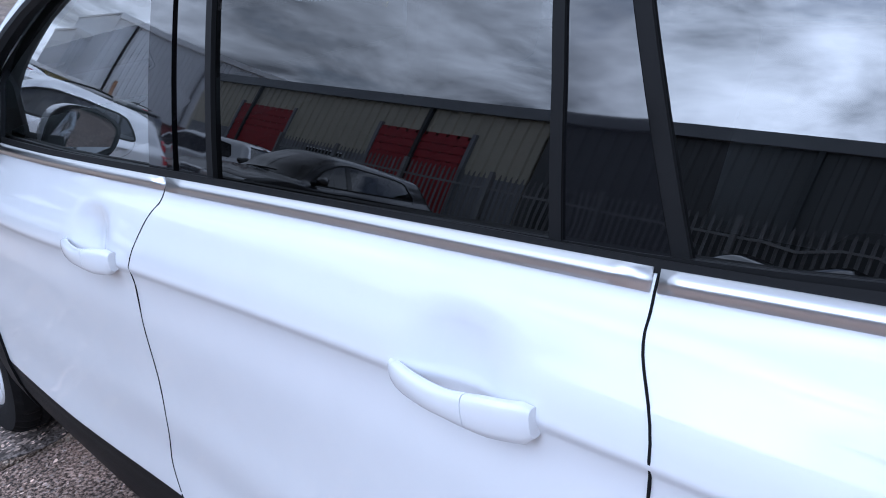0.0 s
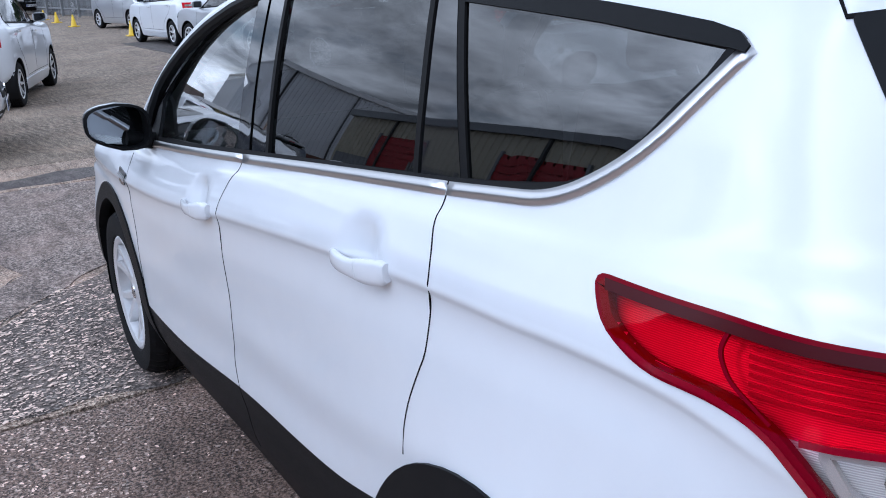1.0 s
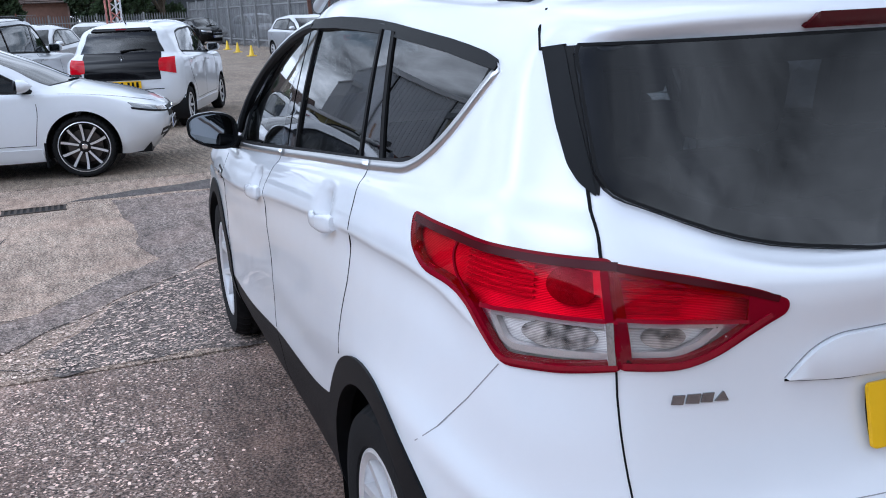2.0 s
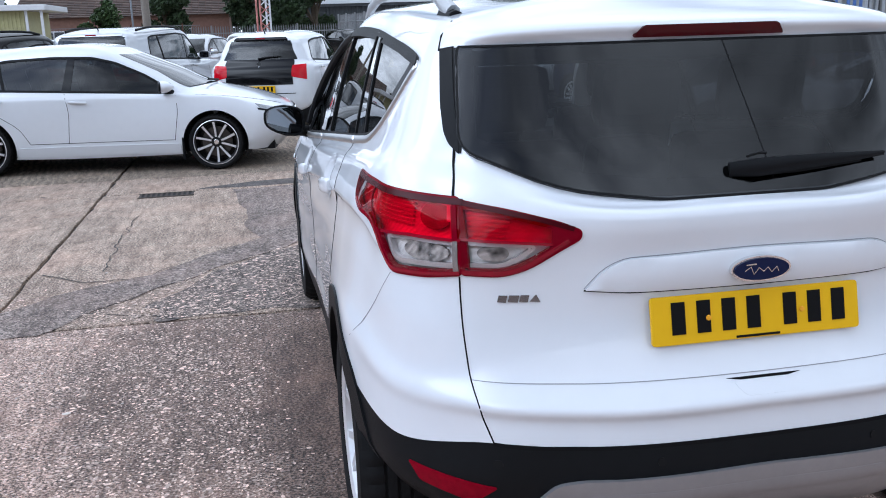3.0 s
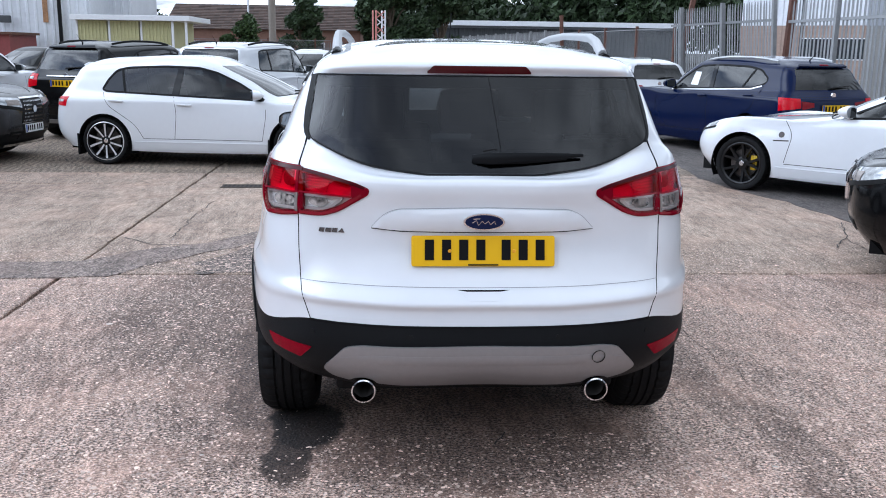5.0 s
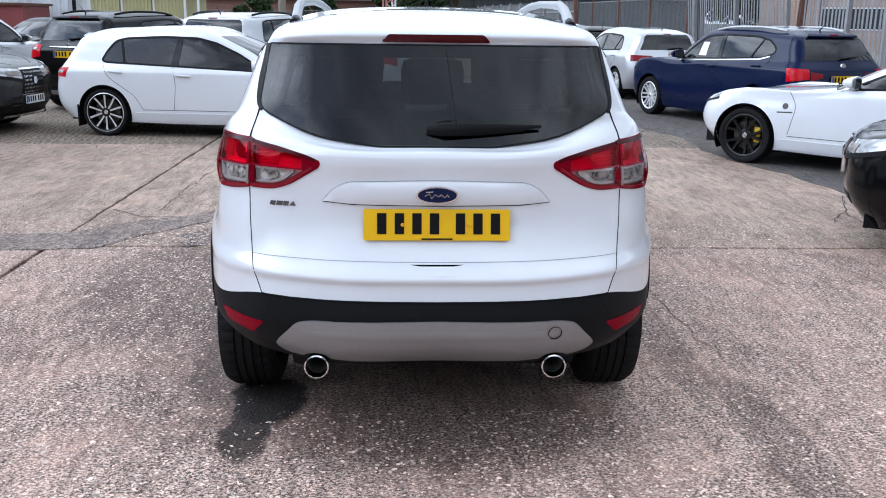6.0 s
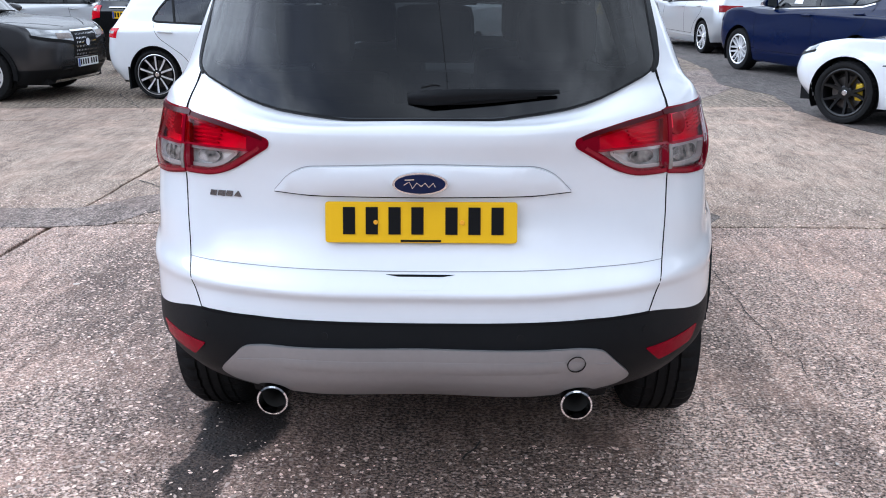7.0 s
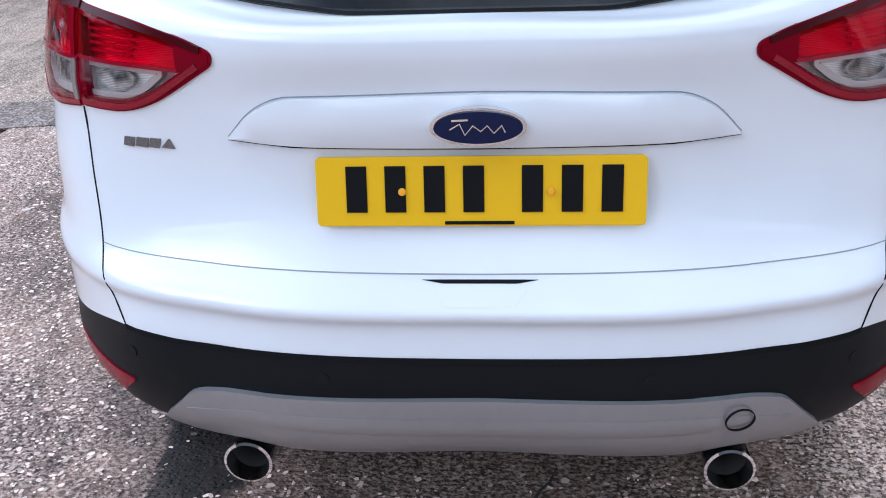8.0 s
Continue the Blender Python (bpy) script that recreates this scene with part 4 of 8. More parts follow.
keep_st = dry & (patchy + rng.uniform(-0.2, 0.9, n_st) > 0) & (rng.uniform(0, 1, n_st) < edge_in) & ~((np.abs(sx_) < 0.7) & (sy_ > 0.4)) & (np.abs(sx_ + 2.655) > 0.025) & (np.abs(sy_ - 3.235) > 0.025)
# fewer stones in the strongest marks of damp and painted shade
for mx_, my_, mw_, mh_, ms_ in DAMP_AND_SHADE:
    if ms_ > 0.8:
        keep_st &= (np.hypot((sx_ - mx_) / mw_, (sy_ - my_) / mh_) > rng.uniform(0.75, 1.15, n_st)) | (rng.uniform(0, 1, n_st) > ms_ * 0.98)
sx_, sy_ = sx_[keep_st], sy_[keep_st]
n_st = len(sx_)
rad = np.clip(rng.lognormal(math.log(0.0052), 0.4, n_st), 0.0022, 0.015)
turn, asp = rng.uniform(0, math.pi, n_st), rng.uniform(0.4, 0.95, n_st)
ang = np.arange(5) / 5 * 2 * math.pi
rr_ = rad[:, None] * rng.uniform(0.7, 1.2, (n_st, 5))
lx, ly = rr_ * np.cos(ang), rr_ * np.sin(ang) * asp[:, None]
ver = np.empty((n_st, 5, 3))
ver[:, :, 0] = sx_[:, None] + lx * np.cos(turn)[:, None] - ly * np.sin(turn)[:, None]
ver[:, :, 1] = sy_[:, None] + lx * np.sin(turn)[:, None] + ly * np.cos(turn)[:, None]
ver[:, :, 2] = 0.0016 + lx * rng.uniform(-0.12, 0.12, n_st)[:, None] + ly * rng.uniform(-0.12, 0.12, n_st)[:, None]
ver[:, :, 2] += np.where((sx_ < 1.0) & (sy_ > 3.24), 0.004, 0.0)[:, None]
n_big = 5200
bx_, by_ = rng.uniform(-2.0, -0.6, n_big), rng.uniform(3.28, 4.9, n_big)
ok_b = (by_ < 4.35 + (bx_ + 1.43) * 1.0) & (by_ < 3.5 + (bx_ + 2.0) * 1.6) & (rng.uniform(0, 1, n_big) < np.clip((bx_ + 1.95) * 3, 0.1, 1))
bx_, by_ = bx_[ok_b], by_[ok_b]
n_big = len(bx_)
br_ = np.clip(rng.lognormal(math.log(0.0085), 0.42, n_big), 0.004, 0.02)[:, None] * rng.uniform(0.75, 1.15, (n_big, 5))
bt_ = rng.normal(0.15, 0.5, n_big)
px_, py_ = br_ * np.cos(ang), br_ * np.sin(ang) * rng.uniform(0.3, 0.7, n_big)[:, None]
big = np.empty((n_big, 5, 3))
big[:, :, 0] = bx_[:, None] + px_ * np.cos(bt_)[:, None] - py_ * np.sin(bt_)[:, None]
big[:, :, 1] = by_[:, None] + px_ * np.sin(bt_)[:, None] + py_ * np.cos(bt_)[:, None]
big[:, :, 2] = 0.0075 + px_ * 0.05
ver, n_st = np.concatenate([ver, big]), n_st + n_big
st_mesh = bpy.data.meshes.new("gravel")
st_mesh.vertices.add(n_st * 5)
st_mesh.vertices.foreach_set("co", ver.ravel())
st_mesh.loops.add(n_st * 5)
st_mesh.loops.foreach_set("vertex_index", np.arange(n_st * 5))
st_mesh.polygons.add(n_st)
st_mesh.polygons.foreach_set("loop_start", np.arange(n_st) * 5)
st_mesh.update()
st_mesh.validate()
st_mesh.materials.append(STONE)
tagged(new("gravel", st_mesh), "small pale and brown stones laid bare in the worn concrete", "gravel", kind="stuff")

# a few loose pebbles, pale in the surface
PEB = mat("pale_pebble", (0.5, 0.45, 0.4), rough=0.8, rand=0.3, var=0.2, var_scale=30)
rndp = random.Random(4)
_pm = []
for k in range(4):
    b = bmesh.new()
    bmesh.ops.create_icosphere(b, subdivisions=1, radius=1)
    for v in b.verts:
        v.co = Vector((v.co.x * rndp.uniform(0.8, 1.3), v.co.y * rndp.uniform(0.6, 1.0), v.co.z * 0.25))
    me = bpy.data.meshes.new("pebble")
    b.to_mesh(me)
    b.free()
    me.materials.append(PEB)
    _pm.append(me)
for i in range(150):
    x, y = rndp.uniform(-3.6, 3.4), rndp.uniform(-1.6, 4.6)
    if abs(x) < 0.95 and y > -0.05:
        continue
    s = rndp.choice((0.006, 0.008, 0.010, 0.013, 0.02 if i % 9 == 0 else 0.008))
    ob = attach("pebble", _pm[i % 4], yard, "", pose(x, y, 0.0, 0, 0, rndp.uniform(0, 360)) @ Matrix.Scale(s, 4))

# ---- the white SUV that the camera goes round ----
AX_R, AX_F = 0.78, 3.47
REFLECTOR = mat("bumper_reflector", (0.20, 0.0006, 0.010), rough=0.14, spec=0.05, var=0.25, var_scale=60)


def build_suv():
    car = thing("suv", Matrix.Identity(4), "clean white family SUV with dark rear glass parked on damp concrete", "car")
    side_y = (0.46, 0.80, 1.40, 2.00, 2.60, 3.47)

    def line(rear, side, front):
        """rear: four (x, y, z) from the middle; side: (x, z) at side_y; front: three (x, y, z)."""
        return rear + [(x, y, z) for (x, z), y in zip(side, side_y)] + front

    lines = [
        line([(0, 0.02, 0.375), (0.42, 0.03, 0.375), (0.66, 0.11, 0.405), (0.79, 0.24, 0.44)],
             [(0.84, 0.44), (0.85, 0.27), (0.84, 0.25), (0.835, 0.24), (0.84, 0.24), (0.85, 0.25)],
             [(0.74, 4.12, 0.25), (0.45, 4.34, 0.25), (0, 4.40, 0.25)]),
        line([(0, -0.075, 0.46), (0.42, -0.05, 0.46), (0.66, 0.035, 0.47), (0.81, 0.20, 0.49)],
             [(0.88, 0.50), (0.895, 0.40), (0.872, 0.36), (0.868, 0.34), (0.872, 0.33), (0.895, 0.36)],
             [(0.79, 4.15, 0.36), (0.48, 4.38, 0.36), (0, 4.45, 0.36)]),
        line([(0, -0.105, 0.555), (0.42, -0.078, 0.555), (0.66, 0.008, 0.55), (0.815, 0.19, 0.54)],
             [(0.893, 0.55), (0.905, 0.54), (0.884, 0.47), (0.88, 0.43), (0.884, 0.39), (0.905, 0.42)],
             [(0.80, 4.17, 0.45), (0.48, 4.41, 0.45), (0, 4.47, 0.45)]),
        line([(0, -0.095, 0.637), (0.42, -0.068, 0.639), (0.64, 0.005, 0.646), (0.81, 0.19, 0.604)],
             [(0.895, 0.655), (0.903, 0.66), (0.89, 0.535), (0.886, 0.485), (0.888, 0.428), (0.912, 0.47)],
             [(0.80, 4.17, 0.52), (0.48, 4.42, 0.52), (0, 4.48, 0.52)]),
        line([(0, -0.088, 0.69), (0.42, -0.06, 0.692), (0.65, 0.015, 0.70), (0.81, 0.19, 0.69)],
             [(0.893, 0.73), (0.905, 0.74), (0.884, 0.62), (0.882, 0.58), (0.884, 0.52), (0.914, 0.56)],
             [(0.80, 4.17, 0.60), (0.48, 4.42, 0.60), (0, 4.48, 0.60)]),
        line([(0, -0.096, 0.722), (0.42, -0.068, 0.725), (0.655, 0.01, 0.735), (0.815, 0.19, 0.735)],
             [(0.890, 0.79), (0.905, 0.80), (0.886, 0.70), (0.886, 0.67), (0.888, 0.62), (0.912, 0.65)],
             [(0.79, 4.16, 0.68), (0.48, 4.41, 0.68), (0, 4.47, 0.68)]),
        line([(0, -0.052, 0.775), (0.42, -0.024, 0.778), (0.66, 0.05, 0.785), (0.80, 0.20, 0.79)],
             [(0.870, 0.85), (0.894, 0.86), (0.880, 0.79), (0.884, 0.75), (0.889, 0.70), (0.904, 0.73)],
             [(0.78, 4.15, 0.74), (0.47, 4.40, 0.74), (0, 4.46, 0.74)]),
        line([(0, 0.005, 0.90), (0.42, 0.022, 0.90), (0.668, 0.085, 0.90), (0.797, 0.215, 0.90)],
             [(0.852, 0.97), (0.874, 0.97), (0.878, 0.92), (0.889, 0.87), (0.896, 0.81), (0.895, 0.80)],
             [(0.78, 4.14, 0.80), (0.47, 4.38, 0.80), (0, 4.44, 0.80)]),
        line([(0, 0.005, 1.02), (0.42, 0.03, 1.02), (0.668, 0.10, 1.02), (0.80, 0.25, 1.03)],
             [(0.846, 1.085), (0.866, 1.086), (0.880, 1.046), (0.896, 0.987), (0.904, 0.918), (0.898, 0.87)],
             [(0.77, 4.12, 0.85), (0.47, 4.36, 0.85), (0, 4.42, 0.85)]),
        line([(0, -0.006, 1.11), (0.42, 0.022, 1.115), (0.668, 0.125, 1.13), (0.785, 0.28, 1.15)],
             [(0.822, 1.165), (0.838, 1.158), (0.852, 1.118), (0.868, 1.058), (0.880, 0.985), (0.86, 0.965)],
             [(0.72, 4.08, 0.93), (0.42, 4.30, 0.91), (0, 4.36, 0.90)]),
        line([(0, 0.075, 1.185), (0.42, 0.10, 1.195), (0.61, 0.195, 1.265), (0.715, 0.32, 1.275)],
             [(0.765, 1.262), (0.79, 1.235), (0.806, 1.185), (0.828, 1.125), (0.846, 1.065), (0.79, 1.05)],
             [(0.60, 3.50, 1.10), (0.36, 3.58, 1.11), (0, 3.61, 1.12)]),
        line([(0, 0.185, 1.36), (0.42, 0.20, 1.36), (0.60, 0.265, 1.385), (0.67, 0.36, 1.39)],
             [(0.71, 1.385), (0.725, 1.378), (0.742, 1.36), (0.752, 1.345), (0.762, 1.30), (0.69, 1.26)],
             [(0.56, 3.14, 1.30), (0.34, 3.22, 1.32), (0, 3.25, 1.33)]),
        line([(0, 0.275, 1.513), (0.40, 0.285, 1.512), (0.575, 0.325, 1.508), (0.625, 0.40, 1.507)],
             [(0.648, 1.507), (0.66, 1.522), (0.664, 1.545), (0.666, 1.548), (0.645, 1.50), (0.60, 1.46)],
             [(0.50, 2.82, 1.49), (0.3, 2.88, 1.50), (0, 2.90, 1.51)]),
        line([(0, 0.262, 1.553), (0.40, 0.272, 1.55), (0.548, 0.31, 1.545), (0.592, 0.385, 1.553)],
             [(0.608, 1.56), (0.618, 1.575), (0.622, 1.60), (0.62, 1.60), (0.58, 1.565), (0.54, 1.54)],
             [(0.45, 2.60, 1.56), (0.28, 2.66, 1.57), (0, 2.68, 1.58)]),
        line([(0, 0.46, 1.612), (0.34, 0.465, 1.607), (0.44, 0.49, 1.602), (0.485, 0.54, 1.60)],
             [(0.50, 1.602), (0.51, 1.612), (0.52, 1.634), (0.515, 1.634), (0.48, 1.61), (0.43, 1.60)],
             [(0.36, 2.40, 1.615), (0.24, 2.44, 1.625), (0, 2.46, 1.63)]),
        line([(0, 0.80, 1.642), (0, 0.82, 1.642), (0, 0.85, 1.643), (0, 0.88, 1.644)],
             [(0, 1.645), (0, 1.65), (0, 1.662), (0, 1.664), (0, 1.655), (0, 1.65)],
             [(0, 2.24, 1.652), (0, 2.22, 1.652), (0, 2.20, 1.652)]),
    ]
    # stations of the front part of the roof and screen lie further back than those of the sills
    for k, back in ((10, (2.72, 3.20)), (11, (2.56, 2.95)), (12, (2.34, 2.62)), (13, (2.22, 2.44)), (14, (2.05, 2.25)), (15, (1.9, 2.1))):
        for s, y in zip((8, 9), back):
            x, _, z = lines[k][s]
            lines[k][s] = (x, y, z)
    lines[14][4:6] = [(0.50, 0.66, 1.604), (0.51, 0.92, 1.614)]
    for s, y in zip(range(4, 8), (0.95, 1.1, 1.4, 1.7)):
        x, _, z = lines[15][s]
        lines[15][s] = (x, y, z)
    # the swage line along the doors: a close pair of lines keeps its edge crisp
    edge = lines[8]
    under = [(x - (0.0045 if 3 < s < 10 else 0.001), y, z - 0.016) for s, (x, y, z) in enumerate(edge)]
    over = [(x - (0.0028 if 3 < s < 10 else 0.0), y, z + 0.013) for s, (x, y, z) in enumerate(edge)]
    lines[8:9] = [under, edge, over]
    sh = Shell(lines)
    us = [i / 20 for i in range(12 * 20 + 1)]
    vs = [i / 8 for i in range(17 * 8 + 1)]
    verts, faces, info = sh.full(us, vs)
    # fair the doors lengthwise, so that the flanks run in one even curve
    nu, nv = len(us), len(vs)
    cols = np.array(verts).reshape(nv, 2 * nu - 2, 3)
    kern = np.exp(-0.5 * (np.arange(-24, 25) / 9.0) ** 2)
    kern /= kern.sum()
    ease = np.clip((np.array(us) - 4.2) / 0.8, 0, 1) * np.clip((9.6 - np.array(us)) / 0.7, 0, 1)
    for side_cols in ([nu - 1 - i for i in range(nu)], [0 if i == nu - 1 else (nu - 1 + i) % (2 * nu - 2) for i in range(nu)]):
        row = cols[:, side_cols]
        pad = np.concatenate([np.repeat(row[:, :1], 24, 1), row, np.repeat(row[:, -1:], 24, 1)], axis=1)
        soft = sum(k * pad[:, i:i + nu] for i, k in enumerate(kern))
        blend = (ease[None, :] * (np.arange(nv) / 8 < 12.5)[:, None])[..., None]
        row = row + (soft - row) * blend * np.array((1, 0, 0))
        cols[:, side_cols] = row
    verts = cols.reshape(-1, 3)
    for hy, hz in ((1.243, 1.076), (2.223, 0.989)):
        d = np.sqrt(((verts[:, 1] - hy) / 0.085) ** 2 + ((verts[:, 2] - hz) / 0.07) ** 2)
        near = (np.abs(verts[:, 0]) > 0.7) & (d < 1)
        verts[near, 0] -= np.sign(verts[near, 0]) * 0.024 * (1 - d[near] ** 2) ** 1.4
    left = Skin(verts, faces, (1, 0, 0), (0, 1, 0))
    right = Skin(verts, faces, (-1, 0, 0), (0, 1, 0))
    rear = Skin(verts, faces, (0, 1, 0), (1, 0, 0))
    cl = Skin(verts, faces, (1, 1, 0), (1, -1, 0))
    cr = Skin(verts, faces, (-1, 1, 0), (-1, -1, 0))

    # openings
    dlo = fillet([(3.06, 1.03), (2.5, 1.085), (1.98, 1.137), (1.07, 1.218), (0.933, 1.232), (0.824, 1.247), (0.747, 1.26), (0.695, 1.279), (0.663, 1.304), (0.591, 1.384), (0.553, 1.422), (0.522, 1.474), (0.535, 1.480),
                  (0.67, 1.495), (0.78, 1.506), (0.953, 1.518), (1.166, 1.534), (1.49, 1.547), (1.7, 1.551), (2.04, 1.548), (2.27, 1.53), (2.5, 1.47), (2.72, 1.37), (2.92, 1.22)], 0.03)
    rear_glass = fillet([(-0.20, 1.180), (0.20, 1.180), (0.44, 1.21), (0.632, 1.295), (0.603, 1.508), (0, 1.514), (-0.603, 1.508), (-0.632, 1.295), (-0.44, 1.21)], [0.02, 0.02, 0.12, 0.03, 0.012, 0, 0.012, 0.03, 0.12])

    rear_glass = [(x, min(z, 1.516)) for x, z in inset(rear_glass, -0.015)]
    hole_s, hole_r = inset(dlo, 0.009), inset(rear_glass, 0.02)
    # pull the skin's nearest corners onto the outline of each opening, so that its edge runs true
    for poly, skins, axis, pick in ((hole_s, (left, right), 1, (np.abs(verts[:, 0]) > 0.5) & (verts[:, 2] > 0.98)), (hole_r, (rear,), 0, (verts[:, 1] < 0.6) & (np.abs(verts[:, 0]) < 0.68) & (verts[:, 2] > 1.13))):
        dense = []
        for p, q in zip(poly, poly[1:] + poly[:1]):
            n = max(1, int(math.hypot(q[0] - p[0], q[1] - p[1]) / 0.004))
            dense += [(p[0] + (q[0] - p[0]) * k / n, p[1] + (q[1] - p[1]) * k / n) for k in range(n)]
        dense = np.array(dense)
        for i in np.nonzero(pick)[0]:
            d = np.hypot(dense[:, 0] - verts[i, axis], dense[:, 1] - verts[i, 2])
            k = int(d.argmin())
            if d[k] < 0.0125:
                skin = skins[0] if len(skins) == 1 or verts[i, 0] < 0 else skins[1]
                hit, _ = skin.drop(dense[k], 0.0)
                verts[i] = hit
    # hollows in which the tail lamps sit
    wing_lamp = fillet([(-0.566, 1.187), (-0.70, 1.189), (-0.86, 1.193), (-1.027, 1.193), (-1.018, 1.140), (-0.965, 1.105), (-0.88, 1.098), (-0.835, 1.085), (-0.795, 1.045), (-0.755, 0.996), (-0.64, 1.002), (-0.540, 1.016)],
                       [0.012, 0.02, 0.02, 0.02, 0.03, 0.04, 0.03, 0.04, 0.03, 0.025, 0.02, 0.012])
    gate_half = fillet([(0.672, 1.017), (0.58, 1.015), (0.52, 1.034), (0.415, 1.098), (0.413, 1.118), (0.46, 1.138), (0.56, 1.163), (0.676, 1.184)], [0.012, 0.03, 0.06, 0.02, 0.02, 0.03, 0.02, 0.012])
    wing_hole, gate_hole = inset(wing_lamp, 0.006), inset(gate_half, 0.006)
    wing_core, gate_core = inset(wing_lamp, 0.0115), inset(gate_half, 0.0115)
    ax = np.abs(verts[:, 0])
    for poly, coord, pick in ((wing_hole, (-ax - verts[:, 1]) / math.sqrt(2), (verts[:, 1] < 0.8) & (ax > 0.6)), (gate_hole, ax.copy(), (verts[:, 1] < 0.4) & (ax < 0.69))):
        dense = []
        for p, q in zip(poly, poly[1:] + poly[:1]):
            n = max(1, int(math.hypot(q[0] - p[0], q[1] - p[1]) / 0.004))
            dense += [(p[0] + (q[0] - p[0]) * k / n, p[1] + (q[1] - p[1]) * k / n) for k in range(n)]
        dense = np.array(dense)
        for i in np.nonzero(pick & (verts[:, 2] > 0.95) & (verts[:, 2] < 1.25))[0]:
            d = np.hypot(dense[:, 0] - coord[i], dense[:, 1] - verts[i, 2])
            j = int(d.argmin())
            if d[j] < 0.0095:
                sg = -1 if verts[i, 0] < 0 else 1
                verts[i] = ((cl if sg < 0 else cr).drop(dense[j], 0.0) if poly is wing_hole else rear.drop((sg * dense[j, 0], dense[j, 1]), 0.0))[0]
    ctr = np.array([np.mean([verts[i] for i in f], axis=0) for f in faces])
    body, clad, frontal = [], [], []
    for f, c, (u, v, s) in zip(faces, ctr, info):
        x, y, z = c
        if abs(x) > 0.55 and z > 1.0 and inside(hole_s, y, z):
            continue
        if y < 0.6 and abs(x) < 0.68 and z > 1.15 and v > 12 and inside(hole_r, x, z):
            continue
        if y < 0.8 and 0.95 < z < 1.25 and (inside(wing_core, (-abs(x) - y) / math.sqrt(2), z) if abs(x) > 0.685 else inside(gate_core, abs(x), z)):
            continue
        if v > 12.25 and v < 14.85 and u > 9.4:
            frontal.append(f)
            continue
        if abs(x) > 0.5 and min((y - AX_R) ** 2, (y - AX_F) ** 2) + (z - 0.35) ** 2 < 0.405**2:
            continue
        (clad if v < 3 else body).append(f)

    def sub(name, fs, material, label):
        keep = sorted({i for f in fs for i in f})
        to = {i: n for n, i in enumerate(keep)}
        return put(name, ([verts[i] for i in keep], [tuple(to[i] for i in f) for f in fs]), material, car, label)

    sub("body", body, WHITE, "glossy white painted body shell")
    sub("lower_cladding", clad, PLASTIC, "black textured plastic bumper and sill cladding")
    sub("windscreen", frontal, GLASS_FRONT, "green tinted windscreen")

    fair_l, fair_r = FairSkin(left, 0.54, 3.0, 1.05, 1.57, dlo, 2, 2, 0.07, 1.45), FairSkin(right, 0.54, 3.0, 1.05, 1.57, dlo, 2, 2, 0.07, 1.45)
    fair_b = FairSkin(rear, -0.64, 0.64, 1.17, 1.515, inset(rear_glass, 0.012), 6, 3)
    for skin, fair, sx in ((left, fair_l, -1), (right, fair_r, 1)):
        q = -0.004
        panes = {"front_door_glass": ([(3.0, 1.04), (2.5, 1.08), (2.03, 1.12), (2.12, 1.555), (2.3, 1.53), (2.5, 1.47), (2.72, 1.37), (2.92, 1.22)], GLASS_FRONT),
                 "rear_door_glass": ([(1.90, 1.125), (1.16, 1.20), (1.25, 1.548), (1.99, 1.555)], GLASS_REAR),
                 "quarter_glass": ([(1.08, 1.215), (0.93, 1.232), (0.824, 1.247), (0.747, 1.261), (0.697, 1.279), (0.665, 1.305), (0.593, 1.385), (0.555, 1.423), (0.528, 1.472), (0.545, 1.482), (0.67, 1.494), (0.8, 1.506), (0.953, 1.517), (1.18, 1.535)], GLASS_REAR)}
        for name, (poly, material) in panes.items():
            put(name, fair.lay(poly, q, 0.06, 0.003), material, car, "dark privacy glass" if material is GLASS_REAR else "lightly tinted glass")
        pillars = [[(2.075, 1.13), (1.985, 1.138), (2.080, 1.547), (2.160, 1.542)], [(1.965, 1.14), (1.868, 1.15), (1.960, 1.547), (2.062, 1.547)]]
        for p in pillars:
            put("pillar_trim", fair.lay(p, 0.004, 0.05, 0.012), PILLARBLACK, car, "gloss black window pillar")
        put("pillar_trim", fair.lay([(1.165, 1.215), (1.034, 1.227), (1.160, 1.531), (1.225, 1.534), (1.195, 1.38)], 0.002, 0.05, 0.012), PILLARBLACK, car, "gloss black window pillar")
        put("pillar_trim", fair.lay([(1.037, 1.226), (1.014, 1.229), (1.139, 1.530), (1.165, 1.532)], 0.001, 0.05, 0.012), SEAL, car)
        put("glass_divider", fair.ribbon([(1.170, 1.214), (1.200, 1.38), (1.235, 1.534)], 0.016, 0.006, 0.04, 0.01), SEAL, car)
        put("glass_divider", fair.ribbon([(1.862, 1.15), (1.954, 1.545)], 0.018, 0.005, 0.04, 0.01), SEAL, car)
        # black frame over the windows, from the mirror along the roof to the tail
        top = [(2.95, 1.19), (2.86, 1.27), (2.7, 1.385), (2.5, 1.48), (2.27, 1.535), (2.04, 1.545), (1.7, 1.551), (1.49, 1.547), (1.3, 1.541), (1.166, 1.534), (0.953, 1.519), (0.78, 1.506), (0.67, 1.495), (0.585, 1.486), (0.54, 1.479), (0.518, 1.470)]
        put("window_frame", skin.lay(strip(top, (0.018, 0.021, 0.022, 0.024, 0.027, 0.030, 0.033, 0.033, 0.032, 0.030, 0.028, 0.027, 0.027, 0.025, 0.020, 0.008)), 0.010, 0.04, 0.02), PLASTIC, car, "black window frame")
